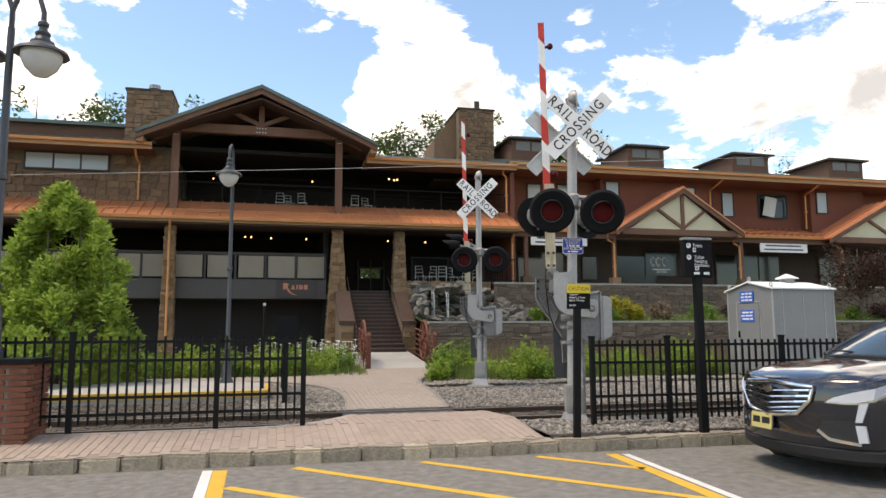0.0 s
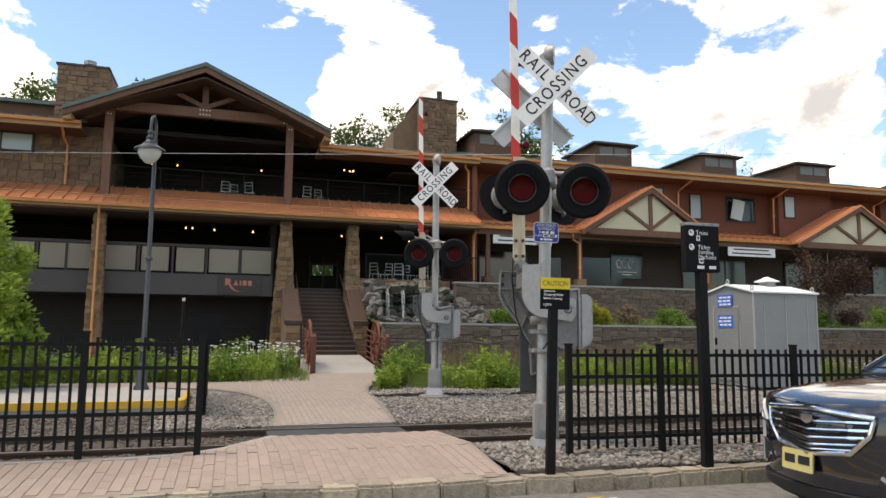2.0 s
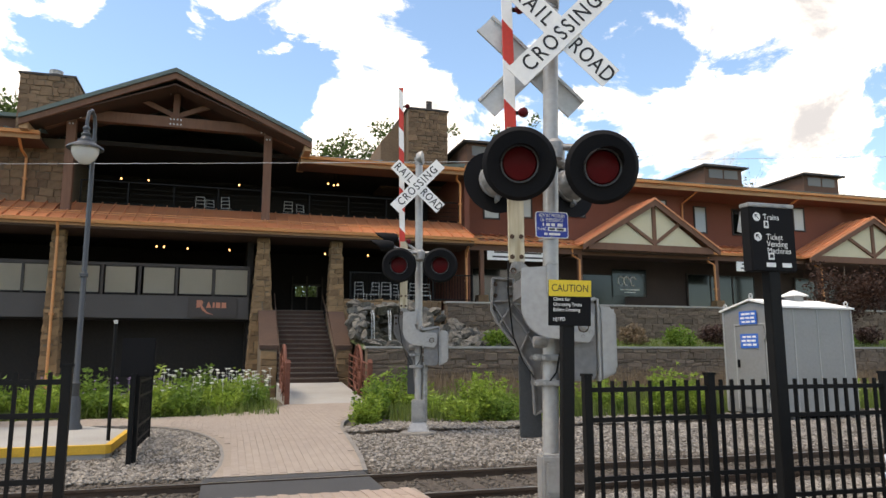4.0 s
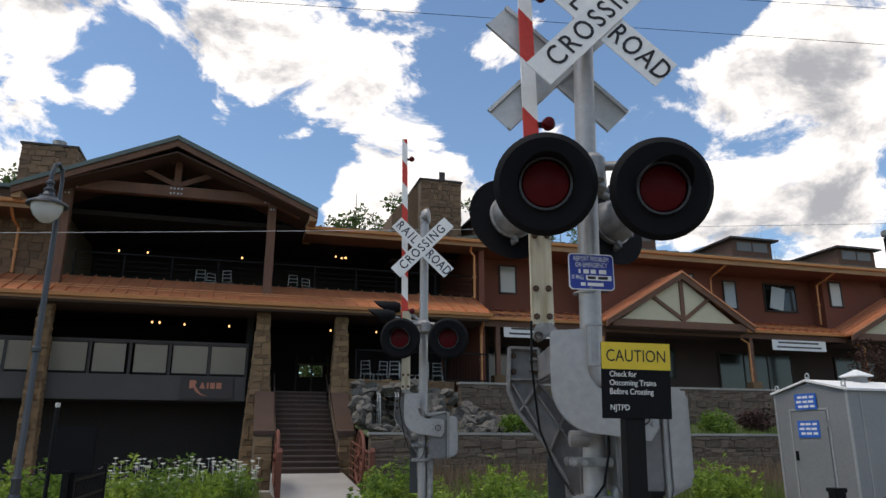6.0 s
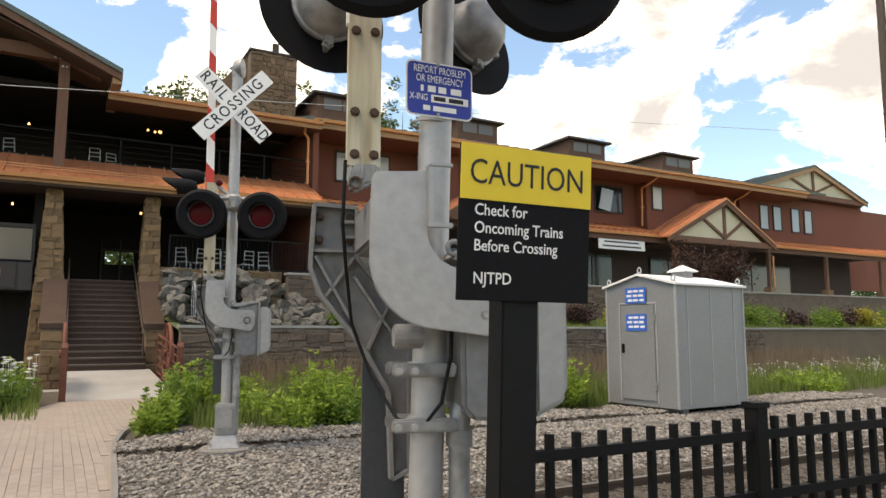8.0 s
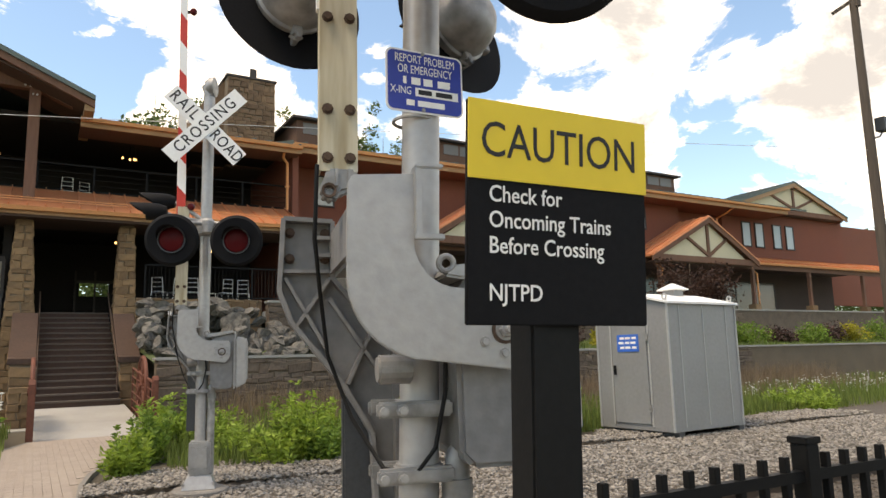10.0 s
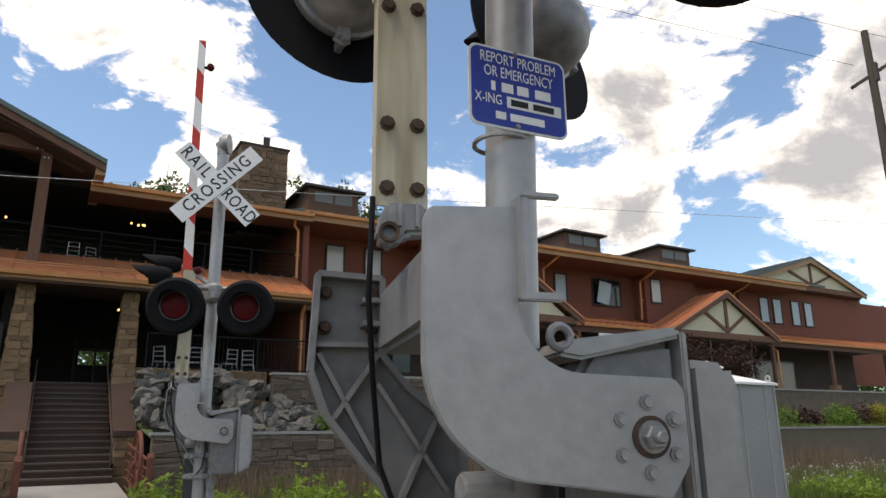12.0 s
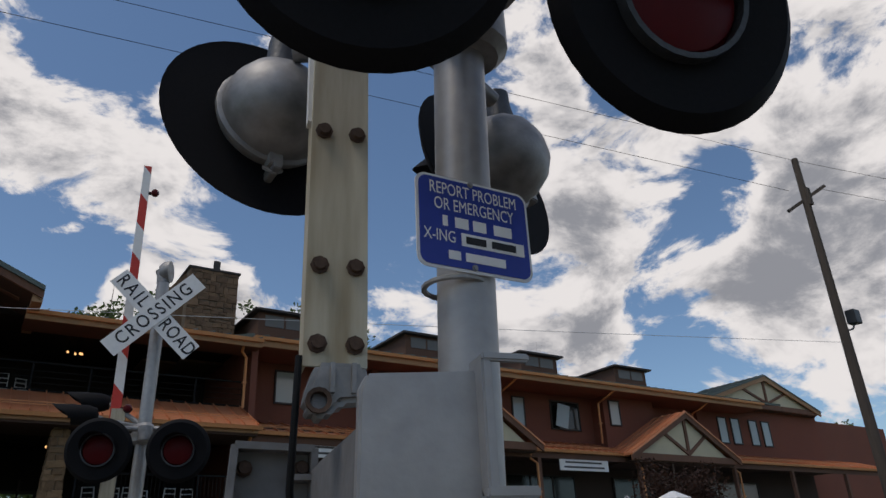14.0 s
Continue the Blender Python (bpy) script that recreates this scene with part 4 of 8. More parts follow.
# --- right wing ---
RW0, RW1 = 12.4, 56.0
# the shop front is coloured dark to stand for shade under the arcade
structure("wall_right_lower", Shape().box(RW0, RW1 - 2, 38.3, 38.6, 3.6, 6.9), "stucco_in_shade", "shop front wall under the arcade, its shade put into the dark colour", category="wall")
structure("wall_right_upper", Shape().box(RW0, 40.5, 37.3, 38.6, 7.2, 10.6), "stucco", "terracotta stucco wall of the upper storey", category="wall")
for x0, x1 in ((18.0, 25.2), (32.05, 36.0)):
    structure("wall_bay", Shape().box(x0, x1, 36.4, 37.3, 7.2, 10.6), "stucco", "terracotta stucco bay of the upper storey", category="wall")
structure("wall_right_end", Shape().box(40.5, RW1 - 2.5, 36.9, 38.6, 7.0, 10.9), "stucco", "terracotta stucco wall below the far gable", category="wall")
structure("floor_upper_right", Shape().box(RW0, RW1 - 2, 35.4, 38.6, 6.9, 7.2), "dark_and_shade_timber", "soffit over the arcade", category="ceiling")
rr = seamed_roof("arcade_roof", RW0 - 0.2, 58.0, 34.85, 6.98, 37.3, 7.75, "copper standing seam roof over the shop arcade", 0.5)
g = Shape()
for k in (0.25, 0.45):
    g.box(RW0 - 0.2, 58.0, 34.85 + 2.45 * k, 34.87 + 2.45 * k, 6.98 + 0.77 * k + 0.06, 6.98 + 0.77 * k + 0.09)
part("snow_guard", g, "copper_trim", rr, "copper snow guard rails")
gutter(RW0 - 0.2, 58.0, 34.82, 6.83)
structure("fascia_arcade", Shape().box(RW0 - 0.2, 58.0, 34.9, 34.98, 6.55, 6.95), "brown_clad", "brown fascia of the arcade", category="trim")
# upper eave
structure("fascia_right", Shape().box(RW0 - 0.3, 44.5, 35.0, 35.1, 10.22, 10.56), "fascia", "tan fascia of the main roof", category="trim")
gutter(RW0 - 0.3, 44.5, 34.92, 10.44)
structure("soffit_right", Shape().box(RW0 - 0.3, 44.5, 35.1, 37.4, 10.24, 10.32), "stucco", "brown soffit under the eave", category="ceiling")
seamed_roof("main_roof", RW0 - 0.3, 46.5, 35.0, 10.62, 41.5, 12.3, "green grey metal main roof", 0.6, "green_roof")
structure("wall_right_back", Shape().box(RW0, RW1 - 2, 41.4, 41.8, 3, 12.2), "stucco", "rear wall of the wing", category="wall")

window("window_3", 13.93, 14.69, 8.62, 9.9, 37.28, 1, "single pale sash window in terracotta stucco")
window("window_4", 15.75, 16.5, 8.78, 9.93, 37.28, 1, "single pale sash window in terracotta stucco")
window("window_5", 18.33, 19.1, 8.78, 10.05, 36.38, 1, "single pale sash window in terracotta stucco")
window("window_6", 23.2, 24.0, 8.6, 9.9, 36.38, 1, "single pale sash window in terracotta stucco")
window("window_7", 25.3, 25.75, 8.5, 9.95, 37.28, 1, "narrow pale window in terracotta stucco")
window("window_8", 26.5, 27.2, 8.5, 9.9, 37.28, 1, "single pale sash window in terracotta stucco")
window("window_9", 29.05, 31.0, 8.5, 9.9, 37.28, 2, "double window with one open casement", "dark_glass")
window("window_10", 32.5, 33.2, 8.75, 10.0, 36.38, 1, "single pale sash window in terracotta stucco")
part("casement", Shape().box(0, 0.75, -0.02, 0.02, 0, 1.2), "glass", bpy.data.objects["window_9"], "open casement pane", m=pose(29.1, 37.05, 8.6, 0, 12, -8))

# entry and shop openings under the arcade
window("shop_window_1", 13.6, 16.4, 4.2, 6.1, 38.22, 1, "dark shop window under the arcade", "dark_glass")
window("shop_window_2", 17.6, 18.5, 4.6, 5.9, 38.22, 1, "narrow dark window under the arcade", "dark_glass")
window("shop_window_3", 19.8, 22.4, 4.4, 6.0, 38.22, 1, "dark shop window under the arcade", "dark_glass")
window("shop_window_4", 26.5, 31.0, 3.7, 6.2, 38.22, 3, "wide dark shop front with glass doors", "dark_glass")
window("shop_window_5", 34.0, 37.0, 3.7, 6.2, 38.22, 2, "dark shop front under the arcade", "dark_glass")
window("shop_window_6", 41.0, 47.0, 3.7, 6.2, 38.22, 3, "dark shop front under the arcade", "dark_glass")


def arcade_gable(name, xa, x0, x1, y, zb, za, deep, mat, label):
    """A small half-timbered gable over the arcade."""
    r = thing(name, label, "gable", kind="structure")
    th = 0.09
    for xe in (x0, x1):
        part("roof_slope", Shape().slab([(xa, za), (xe, zb), (xe, zb - th), (xa, za - th)], y, deep), mat, r)
        part("barge_board", Shape().slab([(xa, za - th), (xe, zb - th), (xe, zb - th - 0.26), (xa, za - th - 0.3)], y + 0.05, y + 0.15), "fascia" if mat != "copper" else "timber", r)
        n = int((deep - y) / 0.5)
        sd = Shape().beam((xa, 0, za + 0.02), (xe, 0, zb + 0.02), 0.03, 0.06)
        me = mesh_of("seam", sd, mat)
        for i in range(n):
            ob = new("seam", me)
            ob.parent = r
            ob.matrix_basis = pose(0, y + 0.1 + 0.5 * i, 0)
    part("panel", Shape().slab([(xa, za - 0.3), (x1 - 0.9, zb + 0.06), (x0 + 0.9, zb + 0.06)], y + 0.3, y + 0.36), "cream", r, "cream rendered panel")
    part("bottom_beam", Shape().box(x0 + 0.35, x1 - 0.35, y + 0.15, y + 0.45, zb - 0.3, zb + 0.04), "timber", r, "timber beam", 0.01)
    part("king_post", Shape().box(xa - 0.1, xa + 0.1, y + 0.22, y + 0.38, zb + 0.04, za - 0.35), "timber", r, "timber upright")
    h = (za - zb) * 0.52
    for sx, xe in ((-1, x0), (1, x1)):
        part("brace", Shape().beam((xa + sx * 0.05, y + 0.27, zb + 0.15), (xa + sx * abs(xe - xa) * 0.42, y + 0.27, zb + h), 0.12, 0.16), "timber", r, "diagonal timber brace")
    part("soffit", Shape().box(x0 + 0.3, x1 - 0.3, y + 0.3, deep - 0.2, zb - 0.36, zb - 0.3), "dark_and_shade_timber", r)
    return r


arcade_gable("arcade_gable", 21.88, 17.8, 25.6, 34.1, 7.05, 9.48, 37.3, "copper", "half-timbered cream gable with a copper roof over the arcade")
arcade_gable("arcade_gable", 35.9, 31.3, 40.0, 34.1, 6.92, 9.3, 37.3, "copper", "half-timbered cream gable with a copper roof over the arcade")
arcade_gable("roof_gable", 47.45, 40.9, 53.3, 36.2, 10.95, 12.98, 41.4, "green_roof", "cream half-timbered gable of the main roof with grey metal")
structure("wall_low_annex", Shape().box(53.0, 69.4, 40.0, 40.5, 5.0, 11.35), "stucco", "plain terracotta wall of the annex", category="wall")
for x in (42.4, 43.7, 45.55, 46.9):
    window("window_11", x, x + 0.75, 8.4, 9.9, 36.88, 1, "narrow pale window below the far gable")


def dormer(x0, x1, zt, label):
    r = thing("roof_monitor_box", label, "dormer", kind="structure")
    part("body", Shape().box(x0, x1, 37.9, 41.5, 11.0, zt), "brown_clad", r)
    part("roof_cap", Shape().add([(x0 - 0.25, 37.6, zt), (x1 + 0.25, 37.6, zt), (x1 + 0.25, 41.8, zt), (x0 - 0.25, 41.8, zt), (x0 + 0.5, 38.3, zt + 0.26), (x1 - 0.5, 38.3, zt + 0.26), (x1 - 0.5, 41.2, zt + 0.26), (x0 + 0.5, 41.2, zt + 0.26)],
                                 [(3, 2, 1, 0), (4, 5, 6, 7), (0, 1, 5, 4), (1, 2, 6, 5), (2, 3, 7, 6), (3, 0, 4, 7)]), "green_roof", r, "grey green metal hip cap")
    part("eave_strip", Shape().box(x0 - 0.27, x1 + 0.27, 37.57, 41.8, zt - 0.1, zt - 0.002), "window_frame", r)
    for a in (0, 1):
        w = (x1 - x0 - 0.5) / 2
        part("pane", Shape().box(x0 + 0.25 + a * w + 0.05, x0 + 0.25 + (a + 1) * w - 0.05, 37.87, 37.895, zt - 0.72, zt - 0.2), "dull_glass", r, "dull glass pane")
    return r


for x0, x1, zt in ((13.2, 15.6, 12.75), (20.6, 23.02, 12.72), (27.8, 30.4, 12.62), (34.95, 37.6, 12.63)):
    dormer(x0, x1, zt, "brown clad roof monitor with small windows")

# arcade columns and downspouts
def column(x, y=35.0):
    c = thing("arcade_column", "slim dark column of the shop arcade on a stone base", "column", pose(x, y, 0), "arcade columns")
    part("shaft", Shape().box(-0.1, 0.1, -0.1, 0.1, 4.4, 6.6), "timber", c, bevel=0.01)
    part("base", Shape().box(-0.25, 0.25, -0.25, 0.25, 3.6, 4.45), "stone", c, "stone base", 0.02)
    return c


for x in (12.9, 18.0, 25.9, 32.6, 40.4, 46.0, 52.0):
    column(x)


def downspout(path, label="slim round copper downspout pipe on the wall"):
    d = thing("downspout", label, "downspout", group="copper downspouts")
    part("pipe", Shape().tube(path, 0.055, 8), "copper_trim", d, smooth=True)
    k = Shape()
    for p, q in zip(path, path[1:]):
        if abs(Vector(q).z - Vector(p).z) > 1.2:
            k.box(p[0] - 0.08, p[0] + 0.08, p[1] - 0.07, p[1] + 0.1, (p[2] + q[2]) / 2 - 0.03, (p[2] + q[2]) / 2 + 0.03)
    if k.v:
        part("strap", k, "copper_trim", d)
    return d


downspout([(-4.62, 33.4, 6.72), (-4.62, 33.5, 6.4), (-4.66, 33.75, 6.2), (-4.66, 33.78, 0.3)])
downspout([(-6.35, 33.95, 10.2), (-6.35, 34.6, 9.7), (-6.35, 35.35, 9.6), (-6.35, 35.35, 7.85)])
downspout([(11.6, 34.45, 10.2), (11.7, 35.0, 9.9), (11.9, 35.1, 9.7), (11.9, 35.1, 7.8)])
downspout([(12.35, 34.95, 10.5), (12.3, 36.0, 9.9), (12.3, 37.2, 9.8), (12.3, 37.2, 7.7)])
downspout([(11.8, 33.4, 6.72), (11.9, 34.2, 6.3), (11.95, 34.4, 6.1), (11.95, 34.4, 4.0)])
for x in (17.55, 25.35, 32.3, 40.3):
    downspout([(x, 34.85, 6.85), (x + 0.1, 35.0, 6.5), (x + 0.4, 34.9, 6.3), (x + 0.4, 34.9, 3.8)])
for x in (25.3, 31.9, 39.6):
    downspout([(x, 34.95, 10.45), (x - 0.3, 35.6, 10.0), (x - 0.3, 36.3, 9.8), (x - 0.3, 36.35, 7.7)])


# ================= railway signals and signs =================


def bolt_shape(r=0.018, h=0.02):
    return Shape().lathe([(r * 1.5, 0), (r * 1.5, h * 0.3), (r, h * 0.3), (r, h), (0.0, h)], Matrix.Rotation(radians(90), 4, "X"), 8)


def add_bolts(parent, spots, mat, r=0.018, h=0.02):
    me = mesh_of("bolt", bolt_shape(r, h), mat)
    for x, y, z in spots:
        ob = new("bolt", me)
        ob.parent = parent
        ob.matrix_basis = pose(x, y, z)


def crossbuck(parent, m, lettered):
    """Two crossed white boards; the CROSSING board lies over the RAILROAD board."""
    L, W = 0.675, 0.125
    for k, (ang, text, d) in enumerate(((45, "RAILROAD", 0.0), (-45, "CROSSING", -0.014))):
        mm = m @ Matrix.Translation((0, d, 0)) @ Matrix.Rotation(radians(ang), 4, "Y")
        board = part("crossbuck_board", Shape().box(-L, L, -0.004, 0.004, -W, W, mm), "sign_white" if lettered else "sign_back", parent, "white board with black lettering" if lettered else "bare metal back of a board")
        if lettered:
            if text == "CROSSING":
                letters("lettering", "CROSSING", 0.235, mm @ Matrix.Translation((0.0, -0.006, 0)), "ink", board, bold=0.002, width=0.82, spacing=1.22)
            else:
                letters("lettering", "RAIL", 0.235, mm @ Matrix.Translation((-0.4, -0.006, 0)), "ink", board, bold=0.002, width=0.82, spacing=1.3)
                letters("lettering", "ROAD", 0.235, mm @ Matrix.Translation((0.41, -0.006, 0)), "ink", board, bold=0.002, width=0.78, spacing=1.1)
        else:
            part("stiffener", Shape().box(-L, L, -0.03, -0.004, W - 0.03, W, mm).box(-L, L, -0.03, -0.004, -W, -W + 0.03, mm), "sign_back", board)


def flasher(parent, m, lit=False):
    """A red flashing light: black round background, hood, lens and silver housing. Faces local -y."""
    turn = m @ Matrix.Rotation(radians(90), 4, "X")
    disc = part("background_disc", Shape().lathe([(0.17, 0.012), (0.31, 0.03), (0.345, 0.0), (0.35, -0.01), (0.31, -0.005), (0.17, -0.005)], turn, 40), "matt_black", parent, "round black background", smooth=True)
    part("lens", Shape().lathe([(0.165, 0.01), (0.15, 0.03), (0.08, 0.045), (0.0, 0.05)], turn, 28), "lens", disc, "dark red glass lens", smooth=True)
    ring = Shape()
    ring.lathe([(0.163, 0.012), (0.163, 0.05), (0.178, 0.05), (0.178, 0.0)], turn, 28)
    part("bezel", ring, "lamp_metal", disc, "metal lens ring", smooth=True)
    # hood over the upper part of the lens
    hood = Shape()
    n = 20
    for row, (r, y0) in enumerate(((0.182, 0.0), (0.186, 1.0))):
        for i in range(n + 1):
            a = radians(-25 + 230 * i / n)
            depth = 0.01 if row == 0 else 0.015 + 0.27 * max(0, math.sin(a)) ** 0.7
            hood.v.append(tuple(m @ Vector((r * math.cos(a), -depth, r * math.sin(a)))))
    for i in range(n):
        hood.f.append((i, i + 1, i + n + 2, i + n + 1))
    part("hood", hood, "matt_black", disc, smooth=True)
    body = Shape().lathe([(0.172, 0.0), (0.176, -0.05), (0.168, -0.12), (0.142, -0.18), (0.1, -0.222), (0.05, -0.243), (0.0, -0.248)], turn, 28)
    h = part("housing", body, "galvanized", parent, "silver painted lamp housing", smooth=True)
    part("latch", Shape().box(-0.022, 0.022, 0.03, 0.08, -0.215, -0.165, m).box(-0.012, 0.012, 0.0, 0.09, -0.235, -0.2, m).tube([m @ Vector((-0.03, 0.05, -0.21)), m @ Vector((0.0, 0.06, -0.235)), m @ Vector((0.035, 0.05, -0.215))], 0.008, 6), "galvanized", h, bevel=0.006)
    part("hinge", Shape().box(-0.195, -0.15, 0.02, 0.07, 0.05, 0.10, m).box(-0.195, -0.15, 0.02, 0.07, -0.10, -0.05, m), "galvanized", h, bevel=0.006)
    part("mount", Shape().tube([m @ Vector((0, 0.12, 0.13)), m @ Vector((0, 0.13, 0.24)), m @ Vector((0, 0.15, 0.29))], [0.06, 0.05, 0.04], 10), "lamp_metal", h, smooth=True)
    rim = Shape().lathe([(0.178, -0.03), (0.188, -0.036), (0.188, -0.05), (0.176, -0.058)], turn, 28)
    part("housing_rim", rim, "galvanized", h, smooth=True)


def crossing_signal(m, label, front, back, buck_z, arm_top, lean, plaque):
    sg = thing("crossing_signal", label, "railroad signal", m, "crossing signals")
    # pole and base
    top = Vector((lean, 0.02, 5.25 if lean else 5.62))
    foot = Vector((-0.04 if lean else 0.0, 0.02, 0.1))

    def on(z):
        return foot + (top - foot) * ((z - 0.1) / 5.15)

    part("pole", Shape().tube([foot, on(2.4), top], 0.078, 24), "silver", sg, "silver painted steel pole", smooth=True)
    base = Shape().add([(-0.22, -0.22, 0.12), (0.22, -0.22, 0.12), (0.22, 0.22, 0.12), (-0.22, 0.22, 0.12), (-0.15, -0.15, 0.3), (0.15, -0.15, 0.3), (0.15, 0.15, 0.3), (-0.15, 0.15, 0.3)],
                       [(3, 2, 1, 0), (4, 5, 6, 7), (0, 1, 5, 4), (1, 2, 6, 5), (2, 3, 7, 6), (3, 0, 4, 7)])
    part("base_casting", base, "silver", sg, "flared base casting", 0.012)
    part("junction_base", Shape().box(-0.14, 0.14, -0.14, 0.14, 0.3, 0.74), "silver", sg, "square junction base", 0.02)
    part("base_door", Shape().box(-0.11, 0.11, -0.152, -0.14, 0.36, 0.68).box(-0.1, 0.1, -0.165, -0.152, 0.40, 0.64), "silver", sg, "bolted cover plate", 0.006)
    add_bolts(sg, [(x, -0.16, z) for x in (-0.085, 0.085) for z in (0.38, 0.66)] + [(x, -0.21, 0.2) for x in (-0.19, 0.19)], "galvanized", 0.014, 0.02)
    part("footing", Shape().lathe([(0.0, 0.125), (0.33, 0.125), (0.36, 0.1), (0.37, -0.2)], Matrix.Identity(4), 24), "grey_concrete", sg, "round concrete footing")
    # bell on top
    part("bell", Shape().lathe([(0.0, -0.09), (0.1, -0.08), (0.14, -0.02), (0.145, 0.05), (0.1, 0.06), (0.0, 0.06)], Matrix.Translation(top + Vector((0.03, 0, 0.16))) @ Matrix.Rotation(radians(90), 4, "Y") @ Matrix.Rotation(radians(14), 4, "X"), 20), "galvanized", sg, "round warning bell", smooth=True)
    part("bell_mount", Shape().tube([top, top + Vector((-0.02, 0, 0.1)), top + Vector((-0.06, 0, 0.18))], [0.085, 0.07, 0.06], 14), "galvanized", sg, smooth=True)
    # crossbucks
    c = on(buck_z)
    crossbuck(sg, Matrix.Translation((c.x + (0.065 if lean else -0.03), -0.26, buck_z)), True)
    if lean:
        crossbuck(sg, Matrix.Translation((c.x - 0.19, 0.2, buck_z - 0.16)), False)
    part("buck_clamp", Shape().box(c.x - 0.06, c.x + 0.1, -0.25, 0.18, buck_z - 0.035, buck_z + 0.035), "galvanized", sg, bevel=0.008)
    # cross arm with two pairs of lights
    part("cross_arm", Shape().tube([(-0.4, -0.38, 3.62), (-0.2, -0.2, 3.7), (lean * 0.7, -0.13, 3.72), (0.25, -0.2, 3.7), (0.45, -0.36, 3.6)], 0.035, 10).tube([(-0.44, 0.22, 3.64), (0, 0.13, 3.7), (0.26, 0.26, 3.62)], 0.03, 10), "galvanized", sg, "pipe cross arm", smooth=True)
    part("arm_hub", Shape().lathe([(0.1, -0.11), (0.13, -0.08), (0.13, 0.1), (0.1, 0.13)], Matrix.Translation((lean * 0.7, 0, 3.66)), 16), "galvanized", sg, smooth=True)
    part("arm_knuckle", Shape().lathe([(0.0, -0.12), (0.075, -0.1), (0.085, 0.06), (0.05, 0.1), (0.0, 0.11)], Matrix.Translation((0.04, -0.26, 3.66)), 14), "galvanized", sg, smooth=True)
    for x, y, z, yaw, tilt in front + back:
        flasher(sg, Matrix.Translation((x, y, z)) @ Matrix.Rotation(radians(yaw), 4, "Z") @ Matrix.Rotation(radians(tilt), 4, "X"))
    # gate arm
    a0, a1 = Vector((-0.335, -0.17, 2.52)), Vector((-0.40 if lean else -0.36, -0.17, 3.95))
    part("arm_channel", Shape().add([(x, y, z) for z in (2.58, 3.98) for x, y in ((-0.39, 0.03), (-0.235, 0.03), (-0.235, 0.11), (-0.243, 0.11), (-0.243, 0.038), (-0.382, 0.038), (-0.382, 0.11), (-0.39, 0.11))], [(i, (i + 1) % 8, (i + 1) % 8 + 8, i + 8) for i in range(8)] + [tuple(range(7, -1, -1)), tuple(range(8, 16))]), "arm_cream", sg, "cream painted arm plate with rust streaks")
    add_bolts(sg, [(x, 0.027, z) for x in (-0.358, -0.267) for z in (2.634, 2.838, 3.236, 3.6)], "rust", 0.016, 0.02)
    tip_x = -0.39 if lean else -0.40
    stripe, z = 0.44, 2.98 + 0.3
    k = 0
    while z < arm_top - 0.02:
        z2 = min(arm_top, z + stripe)
        s = Shape()
        fx = lambda q: -0.335 + (tip_x + 0.335) * (q - 3.0) / (arm_top - 3.0)
        wd = lambda q: 0.062 - 0.012 * (q - 3.0) / (arm_top - 3.0)
        sl = 0.13
        lo_l, lo_r = z + (sl if k else 0), z
        hi_l, hi_r = min(arm_top, z2 + sl), z2
        s.slab([(fx(z) - wd(z), lo_l), (fx(z) + wd(z), lo_r), (fx(z2) + wd(z2), hi_r), (fx(z2) - wd(z2), hi_l)], 0.05, 0.09)
        part("arm_stripe", s, "arm_red" if k % 2 else "sign_white", sg, "red stripe of the raised gate arm" if k % 2 else "white stripe of the raised gate arm")
        z, k = z2, k + 1
    for q in ((4.14, 5.28, 6.33) if lean else (3.98, 5.4, arm_top - 0.42)):
        x = -0.335 + (tip_x + 0.335) * (q - 3.0) / (arm_top - 3.0)
        lamp = part("arm_lamp", Shape().lathe([(0.0, -0.055), (0.04, -0.045), (0.055, 0), (0.04, 0.045), (0.0, 0.055)], Matrix.Translation((x + 0.135, 0.04, q)) @ Matrix.Rotation(radians(90), 4, "X"), 16), "lens", sg, "small red arm lamp", smooth=True)
        part("lamp_bracket", Shape().box(x + 0.05, x + 0.135, 0.05, 0.075, q - 0.02, q + 0.02), "black_metal", lamp)
    # pivot at the foot of the arm
    yoke = part("arm_pivot", Shape().slab([(-0.36, 2.585), (-0.245, 2.585), (-0.235, 2.545), (-0.19, 2.53), (-0.17, 2.49), (-0.25, 2.495), (-0.3, 2.49), (-0.33, 2.455), (-0.365, 2.455), (-0.388, 2.48), (-0.38, 2.525)], 0.0, 0.085), "galvanized", sg, "forked steel casting under the arm", 0.012)
    part("pivot_pin", Shape().lathe([(0.0, -0.008), (0.02, -0.008), (0.02, 0.01), (0.03, 0.012), (0.03, 0.0)], Matrix.Translation((-0.355, 0.0, 2.492)) @ Matrix.Rotation(radians(90), 4, "X"), 12), "rust", yoke, "rusty pivot pin")
    for x in (-0.33, -0.28):
        part("web", Shape().box(x, x + 0.01, -0.014, 0.0, 2.51, 2.58), "galvanized", yoke)
    # curved front plate of the gate mechanism
    def curve(cx, cz, r, a0_, a1_, n):
        return [(cx + r * math.cos(radians(a0_ + (a1_ - a0_) * i / n)), cz + r * math.sin(radians(a0_ + (a1_ - a0_) * i / n))) for i in range(n + 1)]
    out = [(-0.315, 2.46), (-0.30, 2.49), (-0.05, 2.505)] + [(-0.075, 2.25)] + curve(0.095, 2.25, 0.17, 180, 270, 8) + [(0.345, 2.07), (0.37, 2.04), (0.37, 1.86), (0.31, 1.775), (0.13, 1.80)] + curve(-0.02, 2.12, 0.30, 268, 184, 9) + [(-0.32, 2.24)]
